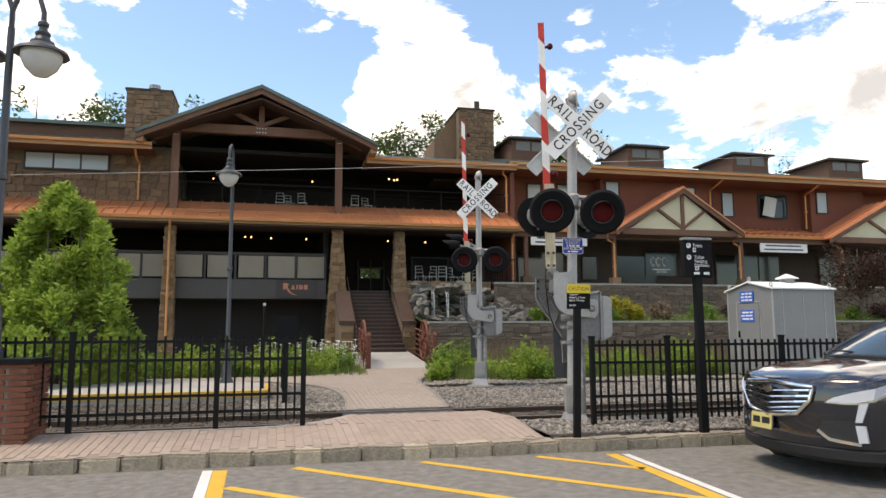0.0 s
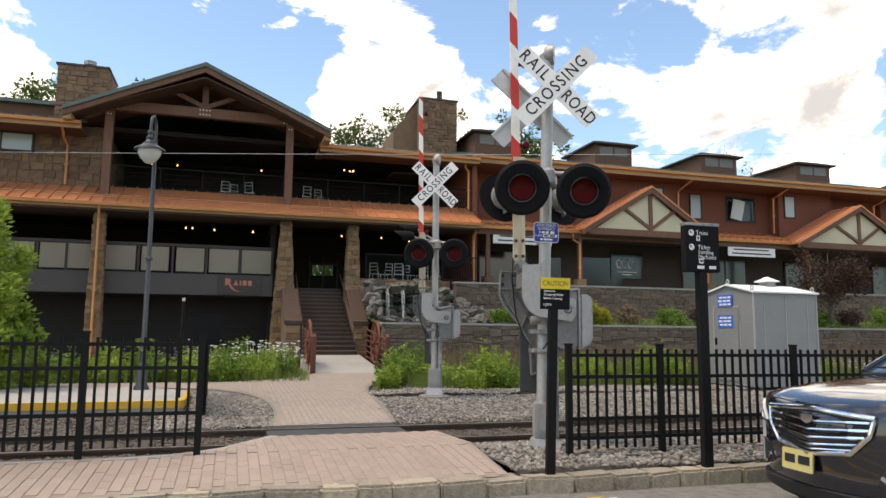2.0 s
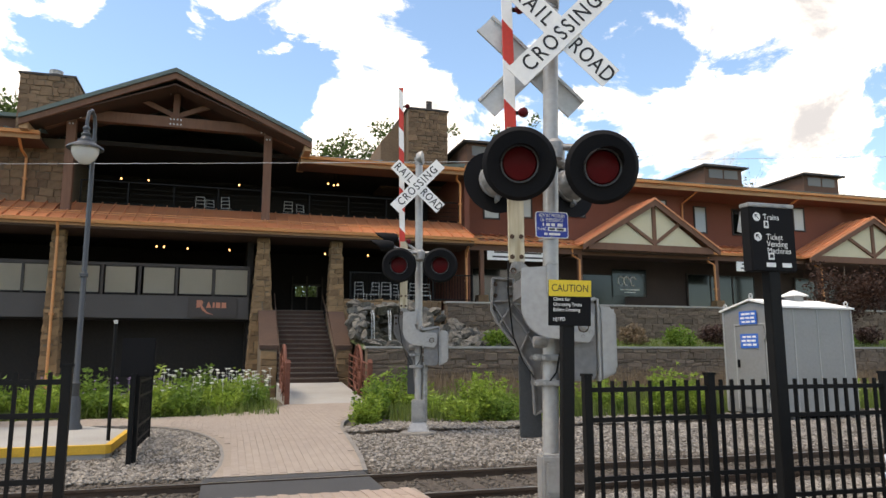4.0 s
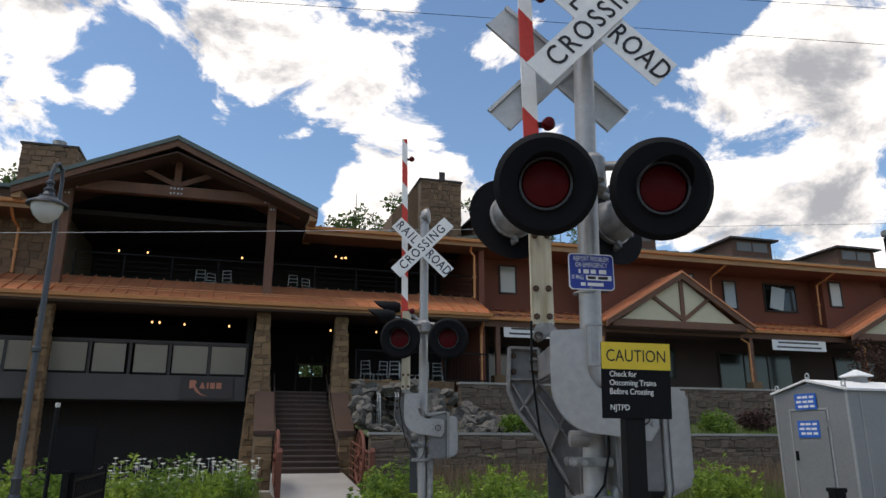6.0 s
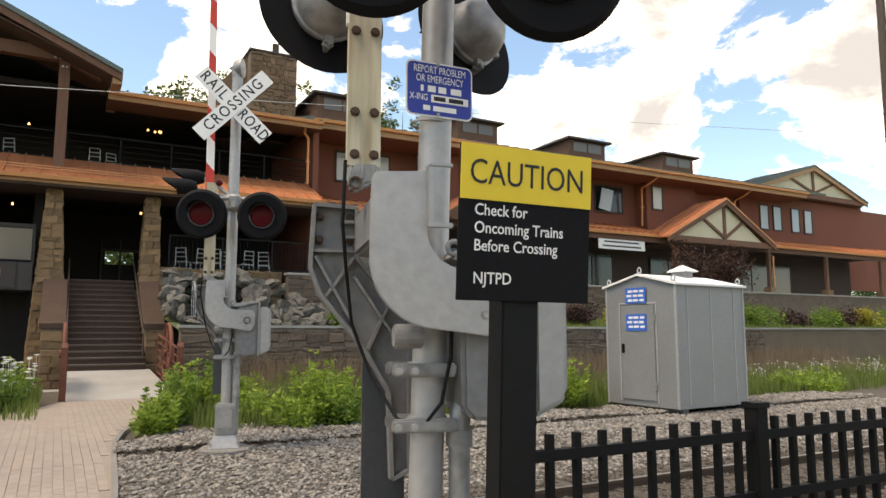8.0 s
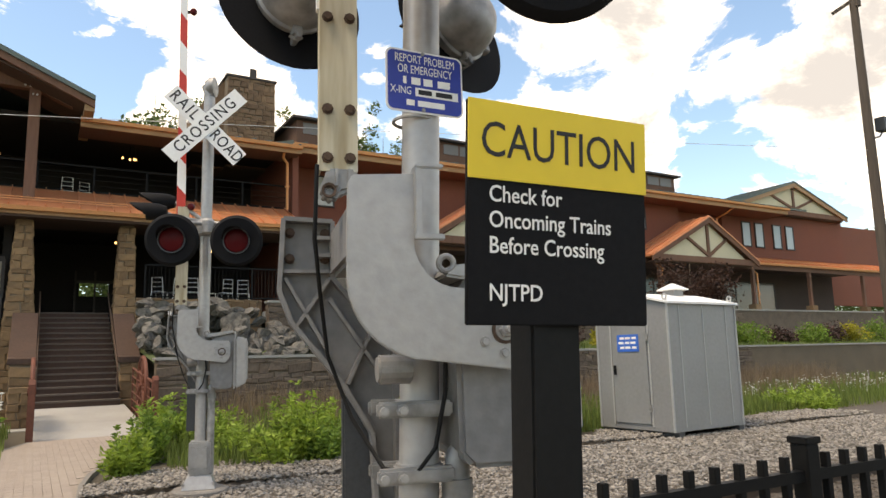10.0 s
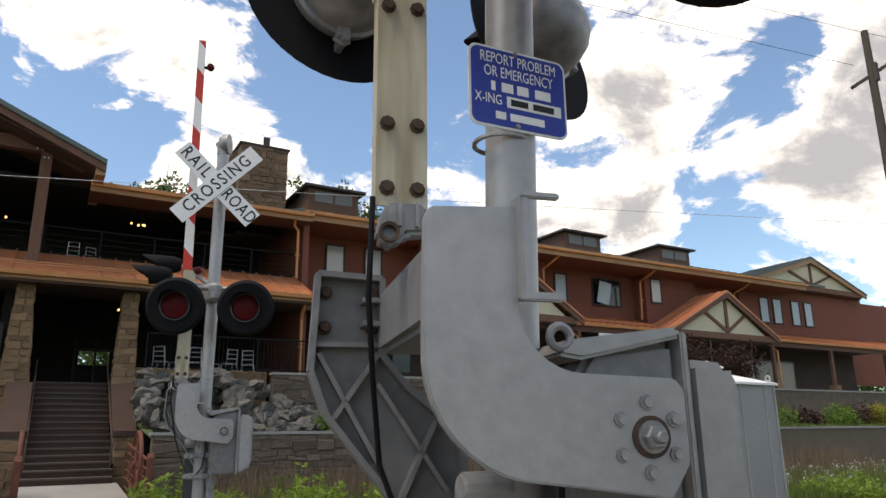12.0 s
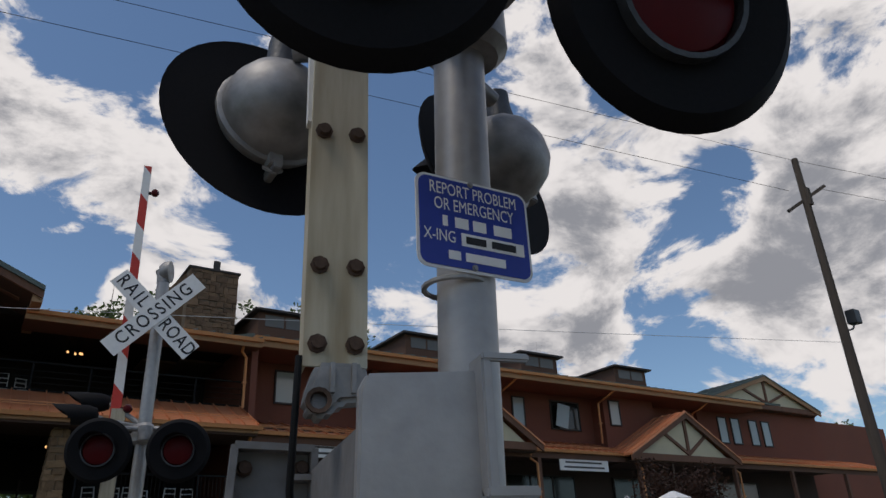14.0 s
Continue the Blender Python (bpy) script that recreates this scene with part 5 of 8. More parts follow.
    part("front_plate", Shape().slab(out, -0.27, -0.235), "silver", sg, "curved silver steel plate", 0.005)
    part("plate_flange", Shape().box(-0.075, -0.052, -0.31, -0.235, 2.26, 2.53).box(-0.075, 0.03, -0.315, -0.295, 2.515, 2.532).box(-0.08, 0.03, -0.315, -0.29, 2.25, 2.272), "silver", sg, "upright angle flange", 0.004)
    add_bolts(sg, [(0.255 + 0.085 * math.cos(radians(a)), -0.272, 1.925 + 0.085 * math.sin(radians(a))) for a in range(90, 450, 60)], "galvanized", 0.013, 0.016)
    shaft = Matrix.Translation((0.262, -0.27, 1.925)) @ Matrix.Rotation(radians(90), 4, "X")
    washer = part("shaft_end", Shape().lathe([(0.052, 0), (0.052, 0.006), (0.0, 0.007)], shaft, 24), "rust", sg, "greasy brown washer", smooth=True)
    part("washer_ring", Shape().lathe([(0.04, 0.006), (0.04, 0.013), (0.0, 0.014)], shaft, 20), "galvanized", washer)
    part("nut", Shape().lathe([(0.031, 0.012), (0.031, 0.03), (0.026, 0.036), (0.0, 0.036)], shaft, 6), "galvanized", washer, "steel hexagon nut")
    part("shaft_tip", Shape().lathe([(0.016, 0.034), (0.016, 0.055), (0.012, 0.06), (0.0, 0.06)], shaft, 12), "galvanized", washer)
    part("plate_bracket", Shape().box(-0.3, -0.12, -0.24, 0.5, 2.2, 2.42), "cast_grey", sg, "grey box between the plates", 0.02)
    # gear box
    part("gear_box", Shape().slab([(0.10, 2.06), (0.16, 2.15), (0.42, 2.18), (0.42, 1.47), (0.36, 1.42), (0.16, 1.42), (0.11, 1.47)], -0.17, 0.26), "cast_grey", sg, "grey gear box", 0.02)
    part("box_cover", Shape().slab([(0.43, 2.13), (0.57, 2.12), (0.6, 2.08), (0.6, 1.53), (0.57, 1.49), (0.43, 1.42)], -0.20, 0.29), "silver", sg, "grey cover of the gear box", 0.025)
    part("box_lid", Shape().slab([(0.05, 2.13), (0.07, 2.17), (0.41, 2.215), (0.42, 2.185), (0.12, 2.12)], -0.21, 0.25), "silver", sg, "lid with a raised rim", 0.01)
    part("box_flange", Shape().box(0.415, 0.435, -0.205, 0.29, 1.42, 2.2), "silver", sg, bevel=0.005)
    part("lifting_eye", Shape().tube([(0.062 + 0.029 * math.cos(a), -0.2, 2.178 + 0.029 * math.sin(a)) for a in [2 * math.pi * i / 14 for i in range(15)]], 0.012, 8), "galvanized", sg, "steel lifting eye", smooth=True)
    part("side_boss", Shape().tube([(-0.19, -0.11, 1.79), (-0.06, -0.11, 1.79)], 0.055, 16), "galvanized", sg, bevel=0.008)
    # clamps round the pole
    for z in (1.64, 1.40):
        part("pole_clamp", Shape().box(-0.19, 0.1, -0.115, -0.075, z - 0.03, z + 0.03).box(-0.19, 0.1, 0.075, 0.115, z - 0.03, z + 0.03).lathe([(0.079, -0.03), (0.098, -0.03), (0.098, 0.03), (0.079, 0.03)], Matrix.Translation((-0.01, 0.02, z)), 20), "galvanized", sg, "bolted pole clamp", 0.01)
        add_bolts(sg, [(-0.17, -0.128, z), (-0.10, -0.128, z)], "galvanized", 0.016, 0.03)
    # counterweight arm behind: ribbed casting
    rim = [(-0.51, 2.47), (-0.29, 2.46), (-0.29, 2.20), (-0.20, 2.09), (-0.02, 1.95), (0.0, 1.80), (0.0, 1.10), (-0.09, 1.06), (-0.11, 1.50), (-0.24, 1.72), (-0.47, 2.0), (-0.525, 2.14)]
    cw = part("counterweight_arm", Shape().slab(rim, 0.53, 0.55), "cast_grey", sg, "ribbed grey counterweight arm")
    ribs = Shape()
    ring = rim + rim[:1]
    for (xa, za), (xb, zb) in zip(ring, ring[1:]):
        ribs.beam((xa, 0.505, za), (xb, 0.505, zb), 0.02, 0.075, (0, 1, 0))
    for (xa, za), (xb, zb) in (((-0.5, 2.2), (-0.30, 1.85)), ((-0.3, 2.2), (-0.45, 1.98)), ((-0.51, 2.23), (-0.29, 2.23)), ((-0.3, 2.1), (-0.06, 1.75)), ((-0.1, 1.98), (-0.22, 1.72))):
        ribs.beam((xa, 0.51, za), (xb, 0.51, zb), 0.016, 0.06, (0, 1, 0))
    for z in (2.30, 2.38):
        ribs.box(-0.36, -0.30, 0.45, 0.53, z - 0.008, z + 0.008)
    part("rib", ribs, "cast_grey", cw)
    add_bolts(cw, [(x, 0.52, z) for x in (-0.48, -0.32) for z in (2.29, 2.41)], "rust", 0.016, 0.03)
    part("counterweight", Shape().slab([(-0.235, 0.82), (-0.01, 0.82), (-0.01, 1.52), (-0.17, 1.68), (-0.235, 1.66)], 0.56, 0.62), "lamp_metal", sg, "dark grey counterweight slab", 0.01)
    # cables and conduit
    part("cable", Shape().tube([(-0.40, 0.02, 2.6), (-0.41, 0.0, 2.3), (-0.38, 0.1, 2.1), (-0.34, 0.2, 1.85), (-0.25, 0.15, 1.6), (-0.15, 0.0, 1.42), (-0.05, -0.1, 1.4), (0.02, -0.14, 1.5), (0.06, -0.15, 1.7), (0.05, -0.2, 1.84)], 0.0085, 8), "black_metal", sg, "black hanging cable", smooth=True)
    part("conduit", Shape().tube([(0.13, -0.03, 0.3), (0.13, -0.03, 1.36), (0.135, -0.03, 1.45), (0.17, -0.03, 1.5), (0.25, -0.03, 1.52)], 0.05, 12).tube([(0.13, -0.03, 1.3), (0.13, -0.03, 1.37)], 0.062, 12), "galvanized", sg, "grey conduit elbow", smooth=True)
    return sg


SIGNAL = pose(4.70, 10.66, 0, 0, 0, -15)
near_signal = crossing_signal(SIGNAL, "silver crossing signal with raised striped gate and red lights", ((-0.348, -0.509, 3.44, -6, 15.6), (0.433, -0.51, 3.411, -3, 14)), ((-0.49, 0.425, 3.492, 197.4, 8), (0.305, 0.47, 3.45, 209, 12.5)), 4.87, 6.76, 0.09, True)
far_signal = crossing_signal(pose(5.42, 18.35, 0.05, 0, 0, -15), "silver crossing signal with raised gate beside the brick path", ((-0.395, -0.52, 3.41, -6, 7), (0.43, -0.52, 3.41, -6, 7)), (), 5.10, 7.36, 0.0, False)

# side lamps of the far signal, hooded and turned along the track
for i, (x, y, z) in enumerate(((-0.56, 0.16, 4.07), (-0.64, -0.1, 3.87))):
    sm = Matrix.Translation((x, y, z)) @ Matrix.Rotation(radians(-90), 4, "Y")
    side = part("side_lamp", Shape().lathe([(0.0, -0.14), (0.08, -0.12), (0.115, -0.02), (0.12, 0.14), (0.11, 0.14), (0.0, 0.12)], sm, 18), "matt_black", far_signal, "black hooded side lamp", smooth=True)
    hd = Shape()
    for row in range(2):
        for j in range(15):
            a = radians(-30 + 240 * j / 14)
            d = 0.13 if row == 0 else 0.17 + 0.2 * max(0, math.sin(a)) ** 0.6
            hd.v.append((x - d, y + 0.122 * math.cos(a), z + 0.122 * math.sin(a)))
    for j in range(14):
        hd.f.append((j, j + 1, j + 16, j + 15))
    part("hood", hd, "matt_black", side, smooth=True)
    part("mount", Shape().tube([(x + 0.08, y, z), (x + 0.2, y * 0.6, z - 0.05), (0.0, 0.0, 3.75)], 0.03, 8), "galvanized", side, smooth=True)


def rounded(w, h, r, n=5):
    return [(cx + r * math.cos(radians(a)), cz + r * math.sin(radians(a))) for cx, cz, a0 in ((w - r, h - r, 0), (-w + r, h - r, 90), (-w + r, -h + r, 180), (w - r, -h + r, 270)) for a in [a0 + 90 * i / n for i in range(n + 1)]]


# blue notice on the pole
bl = thing("blue_notice", "small blue notice with white lettering strapped to the pole", "sign", SIGNAL @ pose(0.028, -0.067, 2.94, 0, 0, 10.7))
part("plate", Shape().slab(rounded(0.172, 0.132, 0.03), -0.002, 0.002), "sign_white", bl, "white rimmed metal plate")
part("blue_field", Shape().slab(rounded(0.164, 0.124, 0.025), -0.0045, -0.0025), "sign_blue", bl, "blue field")
letters("lettering", "REPORT PROBLEM", 0.05, Matrix.Translation((0, -0.006, 0.092)), "sign_white", bl, width=0.66)
letters("lettering", "OR EMERGENCY", 0.05, Matrix.Translation((0, -0.006, 0.047)), "sign_white", bl, width=0.66)
letters("lettering", "X-ING", 0.046, Matrix.Translation((-0.108, -0.006, -0.044)), "sign_white", bl, width=0.72)
for i, w in enumerate((0.014, 0.04, 0.04, 0.056)):
    x = (-0.098, -0.062, -0.008, 0.056)[i]
    part("number_bar", Shape().box(x, x + w, -0.006, -0.0047, -0.014, 0.016), "sign_white", bl)
part("white_field", Shape().box(-0.045, 0.148, -0.006, -0.0047, -0.062, -0.026), "sign_white", bl, "white number field")
for x, w in ((-0.032, 0.06), (0.046, 0.075)):
    part("number_bar", Shape().box(x, x + w, -0.0075, -0.0062, -0.054, -0.034), "ink", bl)
for x, w in ((-0.085, 0.035), (-0.035, 0.12)):
    part("name_bar", Shape().box(x, x + w, -0.006, -0.0047, -0.104, -0.08), "sign_white", bl)
part("strap", Shape().tube([(-0.015 + 0.084 * math.cos(a), 0.088 + 0.084 * math.sin(a), -0.14) for a in [2 * math.pi * i / 20 for i in range(21)]], 0.008, 6), "galvanized", bl, "steel strap", smooth=True)
add_bolts(bl, [(-0.01, -0.005, 0.122), (-0.01, -0.005, -0.118)], "galvanized", 0.006, 0.006)

# caution sign on a black post
cs = thing("caution_sign", "yellow and black caution sign on a leaning black square post", "sign", pose(3.99, 9.03, 0))
part("post", Shape().beam((0.045, 0.07, 0.1), (0.088, 0.045, 1.97), 0.06, 0.095, (1, 0, 0)), "black_metal", cs, bevel=0.004)
face = pose(0.09, -0.002, 2.042, 3.4, 0.46, -4.8)
part("panel", Shape().box(-0.166, 0.166, -0.003, 0.006, -0.168, 0.168, face), "matt_black", cs, "matt black panel", 0.002)
part("yellow_field", Shape().box(-0.166, 0.166, -0.0055, -0.0035, 0.048, 0.168, face), "sign_yellow", cs, "yellow heading field")
letters("lettering", "CAUTION", 0.077, face @ Matrix.Translation((0, -0.0062, 0.106)), "ink", cs, width=0.84)
for i, tx in enumerate(("Check for", "Oncoming Trains", "Before Crossing")):
    letters("lettering", tx, 0.0355, face @ Matrix.Translation((-0.131, -0.0042, 0.026 - 0.0385 * i)), "sign_white", cs, "LEFT", width=0.9, bold=0.0003)
letters("lettering", "NJTPD", 0.0355, face @ Matrix.Translation((-0.131, -0.0042, -0.121)), "sign_white", cs, "LEFT", width=0.92, bold=0.0003)

# direction sign to the trains
ts = thing("direction_sign", "black direction sign with white lettering on a black post", "sign", pose(5.915, 9.04, 0, 0, 0, -1))
part("post", Shape().box(-0.055, 0.055, -0.045, 0.045, 0.1, 2.36), "black_metal", ts, bevel=0.006)
part("panel", Shape().box(-0.22, 0.22, -0.06, 0.05, 2.33, 2.86), "matt_black", ts, "black panel", 0.008)
part("cap", Shape().box(-0.225, 0.225, -0.065, 0.055, 2.86, 2.895), "galvanized", ts, "silver cap strip", 0.006)
letters("lettering", "Trains", 0.07, Matrix.Translation((-0.09, -0.062, 2.775)), "sign_white", ts, "LEFT", width=0.9)
for i, tx in enumerate(("Ticket", "Vending", "Machines")):
    letters("lettering", tx, 0.07, Matrix.Translation((-0.07, -0.062, 2.61 - 0.056 * i)), "sign_white", ts, "LEFT", width=0.9)
for z in (2.775, 2.61):
    part("arrow_disc", Shape().lathe([(0.036, 0), (0.036, 0.002), (0, 0.002)], Matrix.Translation((-0.15, -0.06, z)) @ Matrix.Rotation(radians(90), 4, "X"), 18), "sign_white", ts, "white arrow disc")
    part("arrow", Shape().beam((-0.132, -0.063, z - 0.018), (-0.165, -0.063, z + 0.015), 0.002, 0.008, (0, 1, 0)).box(-0.17, -0.145, -0.064, -0.0625, z + 0.012, z + 0.02).box(-0.17, -0.162, -0.064, -0.0625, z - 0.006, z + 0.018), "ink", ts)
for x, z, w, h in ((-0.085, 2.685, 0.045, 0.06), (-0.06, 2.425, 0.055, 0.055)):
    part("pictogram", Shape().box(x, x + w, -0.0625, -0.0605, z, z + h), "sign_white", ts)
    part("pictogram_mark", Shape().box(x + 0.012, x + w - 0.012, -0.0645, -0.0626, z + 0.015, z + h - 0.012), "ink", ts)
for x in (-0.085, 0.07):
    part("text_bar", Shape().box(x, x + 0.09, -0.0625, -0.0605, 2.365, 2.4), "sign_white", ts)


# ---- fences ----
def fence(name, pts, label, z0, top=1.27, step=0.118):
    """A black aluminium picket fence: posts with caps, three rails, pickets standing past the top rail."""
    pk = mesh_of("picket", Shape().box(-0.014, 0.014, -0.014, 0.014, 0.06, top - 0.04), "black_metal", 0.002)
    ps = mesh_of("post", Shape().box(-0.035, 0.035, -0.035, 0.035, -0.1, top).box(-0.042, 0.042, -0.042, 0.042, top, top + 0.025), "black_metal", 0.003)
    for (xa, ya), (xb, yb) in zip(pts, pts[1:]):
        d = Vector((xb - xa, yb - ya, 0))
        f = thing(name, label, "fence", pose(xa, ya, z0, 0, 0, math.degrees(math.atan2(d.y, d.x))), "black picket fences")
        for x in (0.0, d.length):
            if x == 0.0 or (xb, yb) == pts[-1]:
                ob = new("post", ps)
                ob.parent = f
                ob.matrix_basis = pose(x, 0, 0)
        for z in (0.185, 0.41, 0.90, 1.155):
            part("rail", Shape().box(0.035, d.length - 0.035, -0.017, 0.017, z - 0.02, z + 0.02), "black_metal", f)
        n = round(d.length / step)
        for i in range(1, n):
            ob = new("picket", pk)
            ob.parent = f
            ob.matrix_basis = pose(d.length * i / n, 0, 0)


fence("picket_fence", [(4.655, 9.88), (5.89, 9.86), (7.84, 9.78), (9.7, 9.70), (11.56, 9.62), (13.4, 9.54), (15.3, 9.46)], "black metal picket fence standing in the gravel bed", 0.21)
fence("picket_fence", [(0.49, 10.55), (-0.69, 10.55), (-2.55, 10.55), (-4.5, 10.55), (-6.4, 10.55)], "black metal picket fence along the brick walk", 0.31)
fence("picket_fence", [(0.3, 16.4), (0.3, 19.2)], "black metal picket fence at the end of the platform", 0.1)


# ---- street lamps ----
def street_lamp(m, label, height, arms):
    l = thing("street_lamp", label, "street lamp", m, "street lamps")
    part("pole", Shape().tube([(0, 0, 0.0), (0, 0, 0.9), (0, 0, 0.95), (0, 0, 1.0), (0, 0, height - 0.5)], [0.085, 0.075, 0.095, 0.06, 0.045], 16), "lamp_metal", l, smooth=True)
    part("pole_base", Shape().lathe([(0.17, 0), (0.17, 0.12), (0.13, 0.18), (0.12, 0.6), (0.09, 0.7)], Matrix.Identity(4), 16), "lamp_metal", l, smooth=True)
    part("collar", Shape().lathe([(0.05, 0), (0.08, 0.02), (0.08, 0.08), (0.05, 0.1)], Matrix.Translation((0, 0, height * 0.47)), 14), "lamp_metal", l, smooth=True)
    for ang, reach in arms:
        mm = Matrix.Rotation(radians(ang), 4, "Z")
        path = [mm @ Vector(p) for p in ((0, 0, height - 0.5), (0, 0, height - 0.25), (reach * 0.15, 0, height - 0.07), (reach * 0.5, 0, height), (reach * 0.85, 0, height - 0.08), (reach, 0, height - 0.28), (reach, 0, height - 0.45))]
        part("crook", Shape().tube(path, 0.035, 10), "lamp_metal", l, smooth=True)
        at_ = mm @ Matrix.Translation((reach, 0, height - 0.45))
        part("shade", Shape().lathe([(0.04, 0.05), (0.07, 0.02), (0.07, -0.02), (0.05, -0.04), (0.055, -0.09), (0.095, -0.12), (0.095, -0.15), (0.08, -0.17), (0.12, -0.25), (0.15, -0.25), (0.15, -0.28), (0.2, -0.32), (0.33, -0.39), (0.345, -0.43), (0.3, -0.42), (0.1, -0.28)], at_, 28), "lamp_metal", l, "ribbed dark bell shade", smooth=True)
        part("globe", Shape().lathe([(0.26, -0.41), (0.255, -0.5), (0.2, -0.62), (0.1, -0.72), (0.0, -0.75)], at_, 24), "opal", l, "clear ribbed globe", smooth=True)
    return l


street_lamp(pose(-1.13, 19.85, 0.2), "dark grey lantern lamp post with one curved arm", 6.45, [(-100, 0.42)])
PILLAR_X, PILLAR_Y = -3.5, 10.42
street_lamp(pose(PILLAR_X, PILLAR_Y, 1.27), "dark grey lantern lamp post with two arms on a brick pier", 4.95, [(-10, 0.42), (170, 0.42)])
bp = thing("brick_pier", "square red brick pier with a dark cap", "pier", pose(PILLAR_X + 0.18, PILLAR_Y, 0))
part("core", Shape().box(-0.40, 0.40, -0.40, 0.40, 0.1, 1.2), "mortar", bp)
part("cap", Shape().box(-0.47, 0.47, -0.47, 0.47, 1.2, 1.27), "black_metal", bp, "dark cap stone", 0.01)

# small platform lamp and dark display board
pl = thing("bollard_lamp", "slim black lamp standard with a small white light", "lamp", pose(-0.17, 17.6, 0.27))
part("pole", Shape().tube([(0, 0, 0), (0, 0, 1.95)], 0.03, 10), "black_metal", pl, smooth=True)
part("light", Shape().lathe([(0.03, 0), (0.035, 0.03), (0.035, 0.06), (0.0, 0.07)], Matrix.Translation((0, 0, 1.95)), 12), "opal", pl, "small white light", smooth=True)
db = thing("display_board", "black display board on a post beside the platform", "sign", pose(0.35, 16.55, 0.0, 0, 0, -8))
part("post", Shape().box(-0.04, 0.04, -0.03, 0.03, 0, 1.5), "black_metal", db)
part("panel", Shape().box(-0.25, 0.25, -0.06, 0.0, 1.35, 1.95), "matt_black", db, bevel=0.01)

# ---- signal hut ----
hut = thing("signal_hut", "grey metal signal hut with a shallow gabled roof", "equipment hut", pose(14.51, 18.30, 0, 0, 0, 4))
HW, HD, HZ = 2.3, 1.94, 2.80
part("body", Shape().slab([(0, 0.22), (0, HZ), (HD / 2, HZ + 0.22), (HD, HZ), (HD, 0.22)], -HW, 0, Matrix.Rotation(radians(90), 4, "Z")), "hut_paint", hut, "grey sheet metal body", 0.01)
for sg_, ya, yb in ((0, -0.08, HD / 2), (1, HD + 0.08, HD / 2)):
    part("roof_sheet", Shape().slab([(ya, HZ - 0.005), (yb, HZ + 0.245), (yb, HZ + 0.29), (ya, HZ + 0.04)], -HW - 0.06, 0.06, Matrix.Rotation(radians(90), 4, "Z")), "sign_white", hut, "pale roof sheet")
vent = part("roof_vent", Shape().box(-0.16, 0.16, -0.16, 0.16, -0.08, 0.13), "hut_paint", hut, "square roof vent", 0.008, m=pose(1.5, HD / 2, HZ + 0.26))
part("vent_cap", Shape().lathe([(0.35, 0.13), (0.35, 0.155), (0.04, 0.29), (0, 0.295)], Matrix.Rotation(radians(45), 4, "Z"), 4), "sign_white", vent, "pale pyramid cap")
for x in (0.37, 1.15, 1.95):
    part("wall_seam", Shape().box(x - 0.011, x + 0.011, -0.012, 0.0, 0.3, HZ - 0.02), "hut_trim", hut, "pale folded seam")
for x, y in ((0.0, 0.0), (HW, 0.0), (0.0, HD)):
    part("corner_trim", Shape().box(x - 0.022, x + 0.022, y - 0.022, y + 0.022, 0.22, HZ + 0.01), "hut_trim", hut, "pale corner edge", 0.006)
part("door_frame", Shape().box(-0.02, -0.001, 0.49, 0.53, 0.3, 2.44).box(-0.02, -0.001, 1.52, 1.56, 0.3, 2.44).box(-0.02, -0.001, 0.49, 1.56, 2.42, 2.46), "hut_trim", hut, "pale door frame")
dr = part("door", Shape().box(-0.03, -0.004, 0.55, 1.5, 0.35, 2.4), "hut_paint", hut, "grey metal door", 0.006)
part("door_handle", Shape().box(-0.09, -0.03, 1.4, 1.44, 1.35, 1.55), "black_metal", dr, "black door handle", 0.005)
part("hinge", Shape().box(-0.05, -0.03, 0.5, 0.57, 0.6, 0.75), "galvanized", dr)
part("hinge", Shape().box(-0.05, -0.03, 0.5, 0.57, 2.05, 2.2), "galvanized", dr)
for z0, z1 in ((2.44, 2.78), (1.84, 2.2)):
    nb = part("notice_plate", Shape().box(-0.045, -0.031, 0.75, 1.33, z0, z1), "hut_blue", hut, "small blue notice with faded lines")
    for i in range(3):
        for j in range(3):
            ya = 0.80 + 0.165 * j + 0.02 * (i % 2)
            part("text_bar", Shape().box(-0.048, -0.0452, ya, ya + 0.12 + 0.02 * ((i + j) % 2), z1 - 0.1 - 0.1 * i, z1 - 0.05 - 0.1 * i), "sign_white", nb)
for x, y in ((0.03, 0.06), (HW - 0.06, 0.06), (0.03, HD - 0.06), (0.03, HD / 2)):
    zl = HZ + (0.06 if y != HD / 2 else 0.28)
    part("lifting_lug", Shape().tube([(x, y + 0.05 * math.cos(a), zl + 0.085 + 0.055 * math.sin(a)) for a in [2 * math.pi * i / 12 for i in range(13)]], 0.018, 6).box(x - 0.018, x + 0.018, y - 0.05, y + 0.05, zl - 0.05, zl + 0.05), "hut_trim", hut, "steel lifting ring")
for x in (0.15, HW - 0.15):
    part("skid", Shape().box(x - 0.08, x + 0.08, -0.05, HD + 0.05, -0.05, 0.22), "lamp_metal", hut, "dark skid")
part("kick_vent", Shape().box(-0.015, -0.004, 0.5, 1.0, 0.5, 0.66), "lamp_metal", hut)


# ================= car =================


